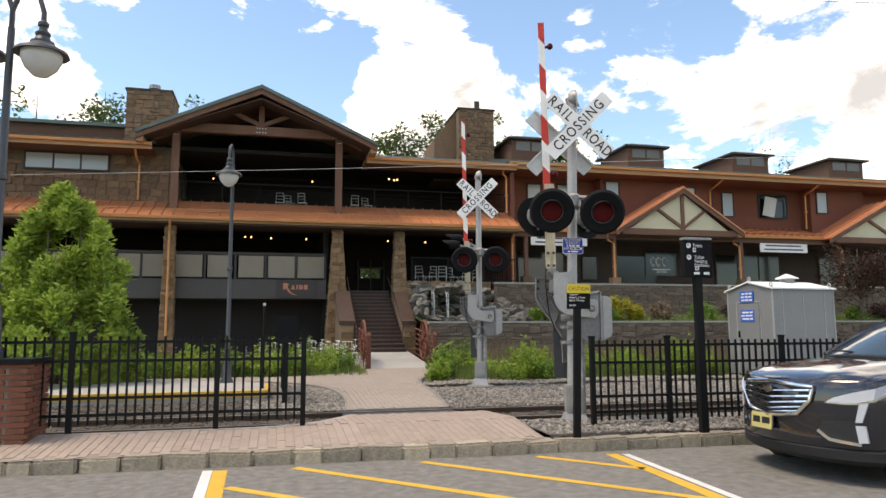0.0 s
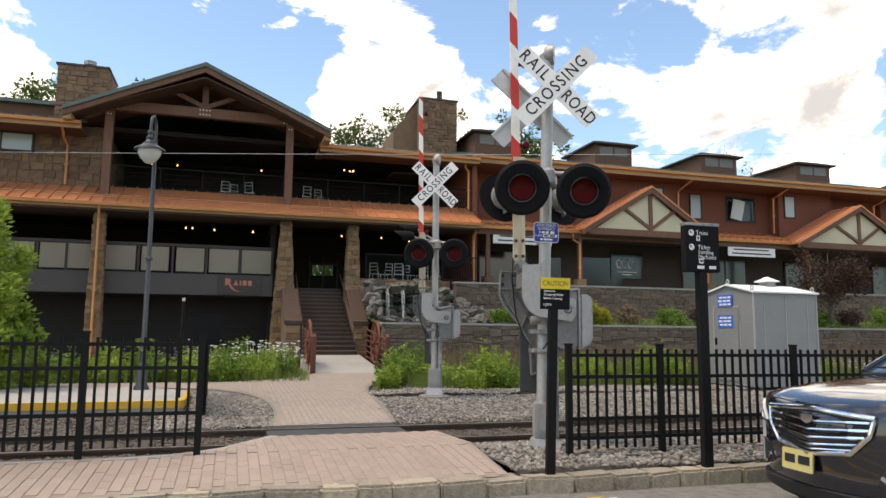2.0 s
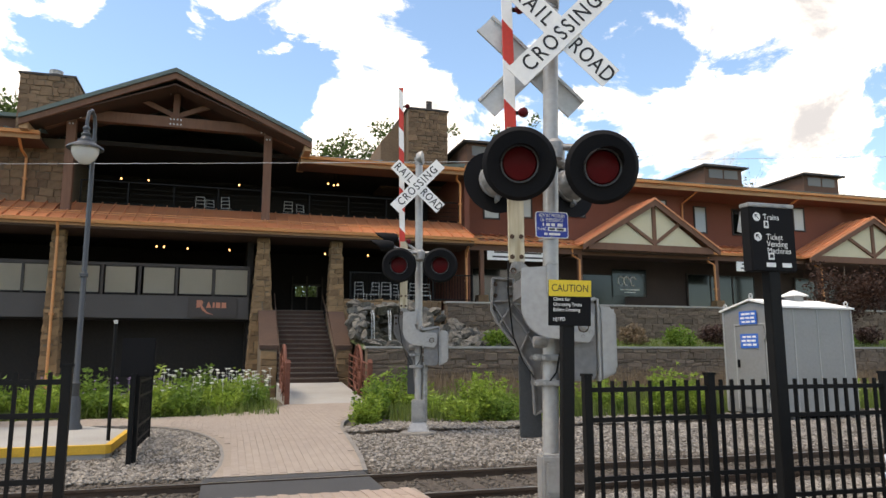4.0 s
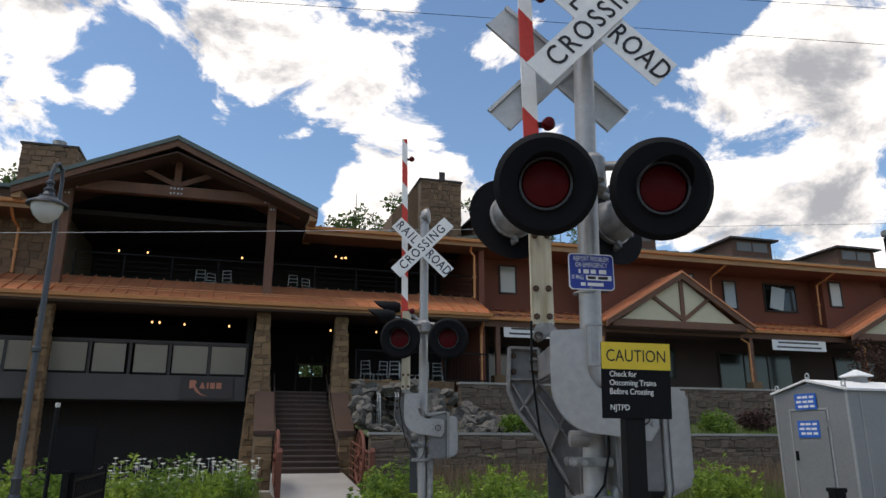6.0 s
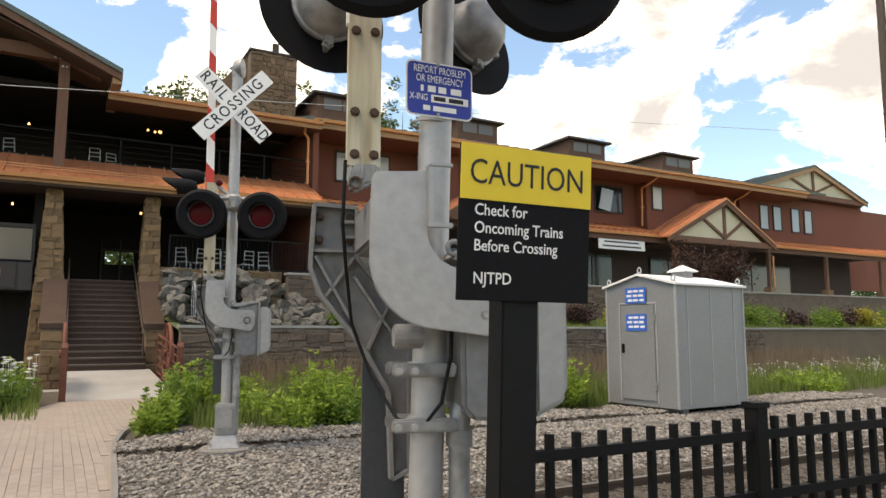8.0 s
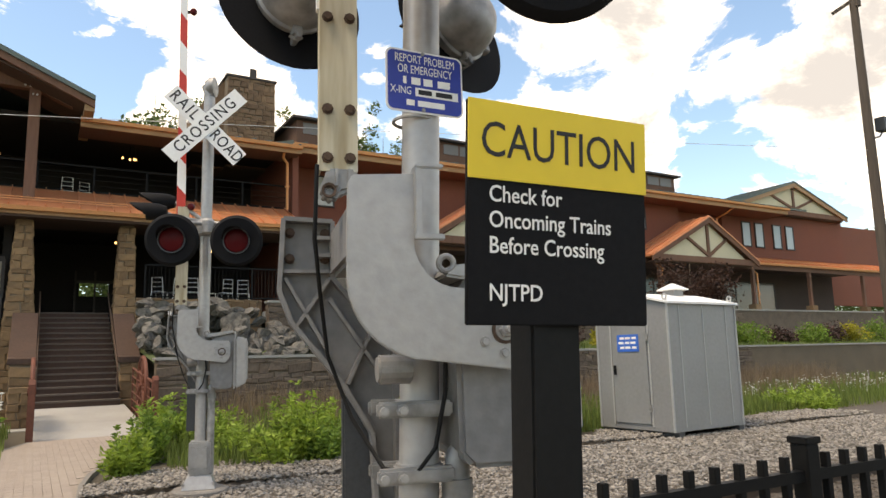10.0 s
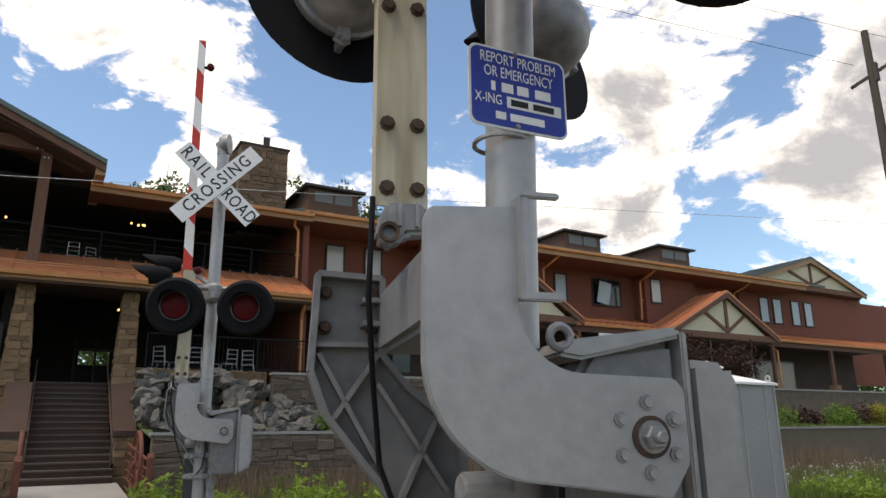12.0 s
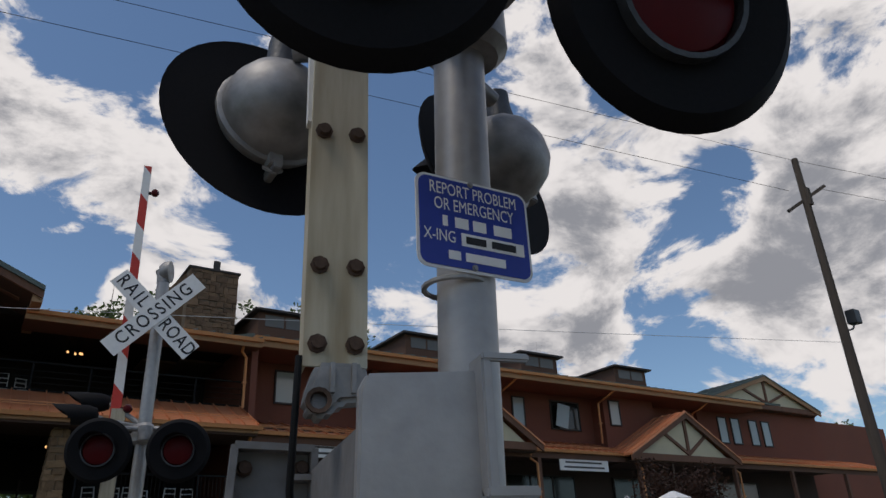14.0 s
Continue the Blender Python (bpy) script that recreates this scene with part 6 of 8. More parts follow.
def car(m):
    """A sport utility car, nose at the origin, facing local +x."""
    c = thing("parked_car", "dark navy glossy sport utility car parked at the kerb", "car", m)
    K, HALF, LONG = 1.097, 0.945, 4.8

    def plan(u, inset=0.0):
        """The outline seen from above: u runs from the middle of the nose round the corner and back along the side."""
        sgn, u = (1 if u >= 0 else -1), abs(u)
        if u <= 0.93:
            x, y = -0.11 * u - 0.30 * (u / 0.93) ** 3, u
        else:
            x, y = -0.40 - (u - 0.93), 0.93 + 0.015 * min(1, (u - 0.93) / 0.5)
        k = 1 - inset / HALF
        return x - inset * max(0.0, 1 - u / 0.93) - inset * 0.4 * (u <= 0.93), sgn * y * k

    def top(x, y):
        """Height of bonnet and shoulder: a rounded lip that rises towards the windscreen."""
        d = max(0.0, -x)
        crease = 0.022 * math.exp(-((abs(y) - 0.52) / 0.07) ** 2) * min(1, d / 0.5)
        return 0.935 + 0.235 * (1 - math.exp(-d / 0.62)) - 0.10 * (abs(y) / 0.93) ** 2.5 * min(1, d + 0.25) + crease

    def skin(u, z, off=0.012):
        """A point on the front or side, a little proud of the body."""
        x, y = plan(u)
        lean = 0.05 * max(0, (z - 0.7) / 0.25) ** 2 + 0.06 * max(0, (0.42 - z) / 0.2)
        a, b = Vector((*plan(u - 0.02), 0)), Vector((*plan(u + 0.02), 0))
        d = (b - a).normalized()
        nrm = Vector((d.y, -d.x, 0))
        return (Vector((x - lean * max(0, 1 - abs(u) / 0.95), y, z)) + nrm * off) * K

    us = [-LONG + 0.35, -3.9, -3.3, -2.6, -2.0, -1.6, -1.3, -1.12, -1.0] + [-0.93 + 0.0775 * i for i in range(25)] + [1.0, 1.12, 1.3, 1.6, 2.0, 2.6, 3.3, 3.9, LONG - 0.35]
    levels = [(0.0, 0.10), (0.07, 0.04), (0.2, 0.012), (0.45, 0.0), (0.7, 0.0), (0.85, 0.006), (0.93, 0.016), (0.975, 0.032), (1.0, 0.06)]
    s = Shape()
    n = len(us)
    for f, inset in levels:
        for u in us:
            x, y = plan(u, inset)
            zt = top(x, y) - 0.012
            s.v.append((x * K, y * K, (0.22 + (zt - 0.22) * f) * K))
    for t in (0.12, 0.28, 0.45, 0.62, 0.8, 1.0):
        for u in us:
            x, y = plan(u, 0.06)
            tx = min(x, -1.25)
            px, py = x + (tx - x) * t, y * (1 - t)
            s.v.append((px * K, py * K, top(px, py) * K))
    rows = len(levels) + 6
    for i in range(rows - 1):
        for j in range(n - 1):
            a = i * n + j
            s.f.append((a, a + 1, a + n + 1, a + n))
    s.f.append(tuple(i * n for i in range(rows)) + tuple(i * n + n - 1 for i in reversed(range(rows - 1))))
    s.f.append(tuple(range(n)))
    part("body", s, "car_paint", c, "glossy dark navy body", 0.0, True)
    # glass house, pillars and roof
    rails = [(-1.42, 0.80, 1.14), (-1.9, 0.73, 1.39), (-2.4, 0.665, 1.585), (-2.9, 0.65, 1.64), (-3.5, 0.65, 1.645), (-4.1, 0.655, 1.58), (-4.55, 0.76, 1.14)]
    s = Shape()
    arc = (-1, -0.72, -0.36, 0, 0.36, 0.72, 1)
    for x, w, z in rails:
        s.v += [((x + 0.16 * (1 - q * q) * (1 if x > -2.5 else 0)) * K, q * w * K, (z + 0.03 * (1 - q * q)) * K) for q in arc]
    for i in range(len(rails) - 1):
        for j in range(6):
            a = i * 7 + j
            s.f.append((a, a + 1, a + 8, a + 7))
    k = len(s.v)
    for sy in (-1, 1):
        s.v += [(x * K, sy * 0.885 * K, 1.06 * K) for x, w, z in rails]
    for i in range(len(rails) - 1):
        s.f.append((i * 7, i * 7 + 7, k + i + 1, k + i))
        s.f.append((i * 7 + 6, k + 7 + i, k + 8 + i, i * 7 + 13))
    part("cabin_glass", s, "windscreen", c, "tinted glass reflecting the sky", 0.0, True)
    part("roof_panel", Shape().slab([(-2.36, 1.60), (-2.9, 1.672), (-3.5, 1.678), (-4.2, 1.60), (-4.2, 1.56), (-3.5, 1.63), (-2.36, 1.56)], -0.66, 0.66, Matrix.Scale(K, 4)), "car_paint", c, "dark roof panel", 0.012, True)
    part("cowl", Shape().tube([(-1.40 * K, -0.78 * K, 1.115 * K), (-1.26 * K, -0.4 * K, 1.14 * K), (-1.22 * K, 0, 1.145 * K), (-1.26 * K, 0.4 * K, 1.14 * K), (-1.40 * K, 0.78 * K, 1.115 * K)], 0.028, 8), "ink", c, "black cowl strip", smooth=True)
    for y0, y1 in ((0.62, 0.05), (-0.05, -0.62)):
        part("wiper", Shape().tube([(-1.36 * K, y0 * K, 1.155 * K), (-1.33 * K, (y0 + y1) / 2 * K, 1.195 * K), (-1.36 * K, y1 * K, 1.2 * K)], 0.012, 6), "ink", c, "black wiper", smooth=True)
    for sy in (-1, 1):
        part("windscreen_pillar", Shape().tube([(x * K, sy * (w + 0.012) * K, z * K) for x, w, z in rails[:5]], [0.04, 0.042, 0.036, 0.03, 0.03], 8), "car_paint", c, smooth=True)
        mir = part("mirror", Shape().lathe([(0.0, -0.13), (0.07, -0.11), (0.1, 0), (0.075, 0.1), (0, 0.13)], Matrix.Translation((-2.02 * K, sy * 1.05 * K, 1.2 * K)) @ Matrix.Rotation(radians(90), 4, "X"), 14), "car_paint", c, "rounded wing mirror", smooth=True)
        part("stalk", Shape().beam((-1.95 * K, sy * 0.86 * K, 1.12 * K), (-2.0 * K, sy * 1.0 * K, 1.16 * K), 0.06, 0.04), "car_paint", mir)

        def strip(name, low, high, mat, label, off=0.014, host=c, steps=8):
            """A patch that follows the skin between two lines of (u, z)."""
            q = Shape()
            for line in (low, high):
                for i in range(steps + 1):
                    t = i / steps * (len(line) - 1)
                    k = min(int(t), len(line) - 2)
                    u, z = (line[k][e] + (line[k + 1][e] - line[k][e]) * (t - k) for e in (0, 1))
                    q.v.append(tuple(skin(sy * u, z, off)))
            for i in range(steps):
                q.f.append((i, i + 1, i + steps + 2, i + steps + 1))
            for i in range(2 * steps + 2):
                v = Vector(q.v[i])
                q.v.append(tuple(v - Vector((v.x * 0.0 + 0.03, sy * 0.012, 0))))
            m_ = 2 * steps + 2
            for i in range(steps):
                q.f += [(i, m_ + i, m_ + i + 1, i + 1), (i + steps + 1, i + steps + 2, m_ + i + steps + 2, m_ + i + steps + 1)]
            q.f += [(0, steps + 1, m_ + steps + 1, m_), (steps, m_ + steps, m_ + 2 * steps + 1, 2 * steps + 1)]
            return part(name, q, mat, host, label, 0.0, True)

        hl = strip("headlight", [(0.60, 0.760), (0.78, 0.755), (0.93, 0.805), (1.32, 0.985)], [(0.66, 0.805), (0.80, 0.860), (0.95, 0.910), (1.34, 1.015)], "headlight", "clear swept headlight")
        strip("light_line", [(0.60, 0.753), (0.80, 0.745), (0.93, 0.785), (1.33, 0.970)], [(0.60, 0.766), (0.80, 0.760), (0.93, 0.808), (1.33, 0.990)], "chrome", "bright lower edge", 0.02, hl)
        strip("light_blade", [(0.80, 0.590), (0.84, 0.590)], [(0.83, 0.760), (0.885, 0.770)], "headlight", "vertical light blade", 0.018, hl)
        strip("air_intake", [(0.50, 0.440), (0.68, 0.400), (0.84, 0.410)], [(0.56, 0.580), (0.70, 0.590), (0.82, 0.590)], "ink", "black lower air intake", 0.008)
        strip("fog_lamp", [(0.815, 0.405), (0.87, 0.410)], [(0.80, 0.560), (0.86, 0.560)], "headlight", "upright fog lamp", 0.018)
        strip("fog_trim", [(0.52, 0.485), (0.61, 0.405), (0.83, 0.375)], [(0.535, 0.510), (0.62, 0.435), (0.83, 0.403)], "chrome", "chrome hook shaped trim", 0.022)
        strip("side_marker", [(1.10, 0.610), (1.18, 0.620)], [(1.10, 0.640), (1.19, 0.660)], "arm_red", "small amber side marker", 0.006)
        for x in (0.98, 3.84):
            wm = Matrix.Translation((-x * K, sy * 0.845 * K, 0.365 * K)) @ Matrix.Rotation(radians(90), 4, "X")
            part("wheel_arch", Shape().lathe([(0.41 * K, -0.108 * K), (0.43 * K, -0.108 * K), (0.43 * K, 0.108 * K), (0.41 * K, 0.108 * K)], wm, 32), "ink", c, "black wheel arch")
            wh = part("wheel", Shape().lathe([(0.25 * K, -0.115 * K), (0.35 * K, -0.115 * K), (0.37 * K, -0.09 * K), (0.37 * K, 0.09 * K), (0.35 * K, 0.115 * K), (0.25 * K, 0.115 * K)], wm, 32), "tyre", c, "black tyre", smooth=True)
            part("rim", Shape().lathe([(0.0, -0.1 * K), (0.05 * K, -0.1 * K), (0.245 * K, -0.07 * K), (0.25 * K, 0.07 * K), (0.05 * K, 0.11 * K), (0, 0.11 * K)], wm, 24), "galvanized", wh, "silver rim", smooth=True)
    # grille: black field, thick chrome frame, veed chrome bars
    outline = [(-0.50, 0.895), (-0.47, 0.765), (-0.34, 0.63), (0.0, 0.585), (0.34, 0.63), (0.47, 0.765), (0.50, 0.895)]

    def bounds(u):
        a = abs(u)
        low = 0.585 + 0.045 * a / 0.34 if a < 0.34 else 0.63 + 0.135 * (a - 0.34) / 0.13 if a < 0.47 else 0.765 + 0.13 * (a - 0.47) / 0.03
        return low, 0.925 - 0.03 * a / 0.5

    q = Shape()
    cols = [-0.5 + 1.0 * i / 30 for i in range(31)]
    for u in cols:
        lo, hi = bounds(u)
        q.v += [tuple(skin(u, lo, 0.008)), tuple(skin(u, hi, 0.008))]
    for i in range(30):
        q.f.append((2 * i, 2 * i + 2, 2 * i + 3, 2 * i + 1))
    gr = part("grille", q, "ink", c, "black grille with chrome bars")
    edge = []
    for (ua, za), (ub, zb) in zip(outline, outline[1:]):
        edge += [skin(ua + (ub - ua) * t / 5, za + (zb - za) * t / 5, 0.02) for t in range(5)]
    edge += [skin(0.5 - 1.0 * t / 16, 0.895 + 0.03 * (1 - abs(1 - t / 8)), 0.02) for t in range(17)]
    part("grille_frame", Shape().tube(edge, 0.021, 8, False), "chrome", gr, "chrome grille surround", smooth=True)
    for i, (z, drop) in enumerate(((0.862, 0.035), (0.808, 0.04), (0.754, 0.045), (0.70, 0.045), (0.655, 0.035))):
        hw = min(0.49, 0.34 + (z - 0.63) * 0.97) - 0.015
        pts = [(hw * (t / 10 - 1), z - drop * (1 - abs(t / 10 - 1))) for t in range(21)]
        part("grille_bar", Shape().tube([skin(u, w, 0.016) for u, w in pts], 0.0095, 6), "chrome", gr, "chrome bar", smooth=True)
        for sy in (-1, 1):
            if i < 4:
                part("bar_end", Shape().tube([skin(sy * u, z - drop * (1 - u / hw), 0.018) for u in (hw - 0.16 + 0.02 * i, hw - 0.1, hw - 0.005)], 0.017, 6), "chrome", gr, "thick bar end")
    badge = Matrix.Translation(skin(0, 0.845, 0.03)) @ Matrix.Rotation(radians(90), 4, "Z")
    part("badge", Shape().slab([(-0.07, 0.035), (-0.055, -0.02), (0, -0.045), (0.055, -0.02), (0.07, 0.035)], -0.012, 0.012, badge), "chrome", gr, "plain shield badge", 0.004)
    gm = Matrix.Translation(skin(-0.09, 0.52, 0.045)) @ Matrix.Rotation(radians(90), 4, "Z") @ Matrix.Rotation(radians(-4), 4, "X")
    np_ = part("number_plate", Shape().slab(rounded(0.168, 0.085, 0.014, 3), -0.006, 0.012, gm), "plate_yellow", c, "yellow number plate with dark bars")
    part("plate_rim", Shape().slab(rounded(0.176, 0.093, 0.016, 3), 0.0, 0.016, gm), "chrome", np_, "bright plate rim")
    for x, w in ((-0.135, 0.115), (0.015, 0.125)):
        part("number_bar", Shape().box(x, x + w, -0.0095, -0.0065, -0.03, 0.04, gm), "ink", np_)
    lip = Shape()
    lu = [-1.05 + 2.1 * i / 24 for i in range(25)]
    for z, off in ((0.19, -0.06), (0.24, 0.012), (0.32, 0.016), (0.335, -0.02)):
        lip.v += [tuple(skin(u, z, off)) for u in lu]
    for r_ in range(3):
        for j in range(24):
            a = r_ * 25 + j
            lip.f.append((a, a + 1, a + 26, a + 25))
    part("bumper_lip", lip, "ink", c, "black lower bumper", 0.0, True)
    return c


car(pose(5.50, 7.13, 0.0, 0, 0, 179.5))

# ================= plants =================
RNG = np.random.default_rng(4)


def leaf_mesh(name, centres, size, mat, stretch=1.7, droop=0.0, seed=0):
    """Many small folded leaves, one mesh: each is a bent pair of triangles about a random direction."""
    rng = np.random.default_rng(seed)
    n = len(centres)
    d = rng.normal(size=(n, 3))
    d[:, 2] = np.abs(d[:, 2]) * 0.6 - droop
    d /= np.linalg.norm(d, axis=1)[:, None]
    e = np.cross(d, rng.normal(size=(n, 3)))
    e /= np.linalg.norm(e, axis=1)[:, None] + 1e-9
    f = np.cross(d, e)
    sz = size * rng.uniform(0.6, 1.3, (n, 1))
    a = centres
    tip = a + d * sz * stretch
    mid = a + d * sz * stretch * 0.5
    left, right = mid + e * sz * 0.45 + f * sz * 0.12, mid - e * sz * 0.45 + f * sz * 0.12
    v = np.stack([a, left, tip, right], 1).reshape(-1, 3)
    idx = np.arange(n)[:, None] * 4
    faces = np.concatenate([idx + [0, 1, 2], idx + [0, 2, 3]], 0)
    me = bpy.data.meshes.new(name)
    me.vertices.add(len(v))
    me.vertices.foreach_set("co", v.ravel())
    me.loops.add(faces.size)
    me.loops.foreach_set("vertex_index", faces.ravel())
    me.polygons.add(len(faces))
    me.polygons.foreach_set("loop_start", np.arange(0, faces.size, 3))
    me.update(calc_edges=True)
    me.materials.append(MAT[mat])
    return me


def clump_points(n, blobs, rng, shell=0.55):
    """Points in a set of ellipsoids (centre, radii), more near their outsides."""
    w = np.array([r[0] * r[1] * r[2] for _, r in blobs]) ** (2 / 3)
    pick = rng.choice(len(blobs), n, p=w / w.sum())
    d = rng.normal(size=(n, 3))
    d /= np.linalg.norm(d, axis=1)[:, None]
    rad = rng.uniform(shell, 1.05, (n, 1)) ** 0.8
    c = np.array([b[0] for b in blobs])[pick]
    r = np.array([b[1] for b in blobs])[pick]
    return c + d * r * rad


def sub_blobs(centre, radii, count, size, rng):
    """Lumps scattered over an ellipsoid, for an uneven outline."""
    out = []
    for _ in range(count):
        d = rng.normal(size=3)
        d /= np.linalg.norm(d)
        p = np.array(centre) + d * np.array(radii) * rng.uniform(0.45, 0.95)
        s = size * rng.uniform(0.6, 1.3)
        out.append((p, (s, s, s * 1.15)))
    return out


def tree(name, x, y, z, height, spread, label, leaves, leaf, mat="leaf", lumps=40, low=0.1, seed=1, bare=False, category="tree"):
    rng = np.random.default_rng(seed)
    t = thing(name, label, category, pose(x, y, z))
    trunk = Shape().tube([(0, 0, -0.2), (0.05 * spread, 0.02, height * 0.3), (0, 0.05, height * 0.6), (0.04, 0, height * 0.92)], [0.05 * spread + 0.04, 0.04 * spread + 0.03, 0.025 * spread + 0.02, 0.012], 9)
    part("trunk", trunk, "bark", t, smooth=True)
    limbs = Shape()
    ends = []
    for i in range(11 if not bare else 26):
        h = height * rng.uniform(0.18, 0.75)
        a = rng.uniform(0, 2 * math.pi)
        r = spread * rng.uniform(0.45, 0.9) * (1 - 0.5 * h / height)
        e = Vector((math.cos(a) * r, math.sin(a) * r, h + height * rng.uniform(0.1, 0.28)))
        limbs.tube([(0, 0, h), (e.x * 0.5, e.y * 0.5, h + (e.z - h) * 0.6), e], [0.03 * spread * 0.6 + 0.012, 0.02, 0.006], 6)
        ends.append(e)
        if bare:
            for _ in range(5):
                q = e + Vector(rng.normal(size=3) * 0.22 * spread) + Vector((0, 0, 0.25 * spread))
                limbs.tube([e * 0.8 + Vector((0, 0, h * 0.2)), q], [0.012, 0.004], 4)
    part("limb", limbs, "bark", t, smooth=True)
    if leaves:
        blobs = sub_blobs((0, 0, height * (0.5 + low / 2)), (spread * 0.72, spread * 0.72, height * (0.42 - low / 2)), lumps, spread * 0.27, rng)
        blobs += [((e.x, e.y, e.z), (spread * 0.2, spread * 0.2, spread * 0.2)) for e in ends]
        ob = new("crown", leaf_mesh("crown", clump_points(leaves, blobs, rng, 0.35), leaf, mat, seed=seed))
        ob.parent = t
    return t


# large shrub tree behind the platform
def cone_shrub(x, y, z, h, r, label, leaves, leaf, seed):
    rng = np.random.default_rng(seed)
    t = thing("shrub_tree", label, "tree", pose(x, y, z))
    st = Shape()
    for i in range(7):
        a = i * 0.9
        st.tube([(0.1 * math.cos(a), 0.1 * math.sin(a), -0.1), (0.35 * r * math.cos(a), 0.35 * r * math.sin(a), h * 0.4), (0.4 * r * math.cos(a), 0.4 * r * math.sin(a), h * 0.75)], [0.05, 0.035, 0.01], 7)
    part("trunk", st, "bark", t, smooth=True)
    blobs = []
    for i in range(150):
        q = rng.uniform(0.0, 1.0) ** 1.15
        rr = r * (1 - q ** 2.2 * 0.86) * rng.uniform(0.5, 0.98)
        a = rng.uniform(0, 2 * math.pi)
        s = 0.34 * rng.uniform(0.6, 1.3) * (1 - 0.35 * q)
        blobs.append(((rr * math.cos(a), rr * math.sin(a), 0.25 + q * (h - 0.5)), (s, s, s * 1.5)))
    ob = new("crown", leaf_mesh("crown", clump_points(leaves, blobs, rng, 0.3), leaf, "leaf_bright", 2.4, seed=seed))
    ob.parent = t


cone_shrub(-5.5, 20.9, 0.15, 5.5, 2.15, "large bright green leafy shrub behind the platform", 42000, 0.075, 5)

# woods behind the roof; the low last tree is added to dim the entry opening
k = 0
for x, y, h, sp in ((-24, 60, 17.0, 5), (-18, 58, 17.5, 4.5), (-13, 57, 17.5, 4), (-9, 60, 18.0, 4), (9.5, 56, 17.2, 3.5), (13.5, 57, 17.9, 3.5), (17, 60, 17.6, 3.2), (24.5, 58, 17.3, 3.2), (28, 60, 17.8, 3.5), (55, 64, 15.5, 4), (62, 66, 15.8, 4.5), (20.5, 59, 16.8, 3), (7.0, 50, 3.2, 3.2)):
    k += 1
    tree("background_tree", x, y, 0, h + 4.3, sp, "leafy spring tree rising behind the roof", 5200, 0.2, "leaf_far", 46, 0.25, 20 + k)
for x, y, h, sp in ((48, 60, 17.2, 4.0), (53, 62, 17.0, 4.0), (72, 64, 16.0, 4.5)):
    k += 1
    tree("bare_tree", x, y, 0, h + 2.8, sp, "nearly bare tree behind the roof", 260, 0.2, "leaf_far", 20, 0.3, 40 + k, True)
for i in range(9):
    tree("background_tree", 66 + 7 * i, 52 + 6 * (i % 3), 0, 13.5 + (i % 4), 4.6, "leafy tree beyond the end of the building", 2600, 0.28, "leaf_far", 40, 0.1, 70 + i)

# unseen trees behind the camera, added to darken reflections in shop glass and car
for i in range(11):
    tree("background_tree", -60 + 13 * i, -48 - 5 * (i % 3), 0, 13 + 2 * (i % 4), 6.5, "unseen leafy tree behind the camera, added for reflections", 1500, 0.5, "leaf_far", 40, 0.1, 300 + i)


def shrub(name, x, y, z, r, h, label, n, leaf, mat, seed, category="shrub"):
    rng = np.random.default_rng(seed)
    stems = []
    if category == "plant":
        # many upright stems, each leafy along its length
        blobs = []
        for _ in range(int(16 + 20 * r)):
            a, q = rng.uniform(0, 2 * math.pi), rng.uniform(0, 1) ** 0.6
            foot = np.array((0.55 * r * q * math.cos(a), 0.55 * r * q * math.sin(a), 0.0))
            tip = np.array((1.05 * r * q * math.cos(a), 1.05 * r * q * math.sin(a), h * rng.uniform(0.55, 1.12) * (1 - 0.35 * q * q)))
            stems.append((foot, tip))
            for k in range(5):
                t = 0.25 + 0.75 * k / 4
                w = 0.10 * (1.25 - 0.7 * t)
                blobs.append((foot + (tip - foot) * t, (w, w, w * 1.3)))
    else:
        blobs = sub_blobs((0, 0, h * 0.5), (r * 0.75, r * 0.75, h * 0.45), 14, min(r, h) * 0.42, rng)
    t = thing(name, label, category, pose(x, y, z), "garden shrubs" if mat == "leaf" else "")
    ob = new("foliage", leaf_mesh(name, clump_points(n, blobs, rng, 0.25), leaf, mat, 2.4 if stems else 1.7, seed=seed))
    ob.parent = t
    st = Shape()
    for foot, tip in stems:
        st.tube([tuple(foot - np.array((0, 0, 0.05))), tuple(tip)], [0.007, 0.003], 4)
    for i in range(0 if stems else 5):
        a = i * 1.3
        st.tube([(0, 0, -0.05), (0.5 * r * math.cos(a), 0.5 * r * math.sin(a), h * 0.6)], [0.02, 0.006], 5)
    part("stem", st, "bark" if not stems else "blade", t)
    return t


# beds beside the path
r2 = np.random.default_rng(11)
for i, (x, y, r, h) in enumerate([(-1.2, 23.4, 0.7, 0.9), (-0.2, 23.0, 0.6, 0.75), (0.7, 23.3, 0.65, 0.85), (1.5, 23.9, 0.65, 0.9), (2.3, 24.7, 0.6, 0.95), (0.0, 24.6, 0.8, 1.15), (1.0, 25.3, 0.7, 1.15), (2.2, 26.2, 0.7, 1.15), (-1.6, 25.0, 0.8, 1.1), (-2.6, 23.3, 0.7, 0.8), (-3.6, 23.6, 0.8, 0.9), (-2.8, 25.6, 0.8, 1.0), (-4.6, 24.5, 0.9, 1.0), (1.7, 25.0, 0.5, 0.8)]):
    shrub("garden_plant", x, y, 0.15, r, h, "fresh green leafy perennial in the garden bed", 1500, 0.06, "leaf_bright" if i % 2 else "leaf", 100 + i, "plant")
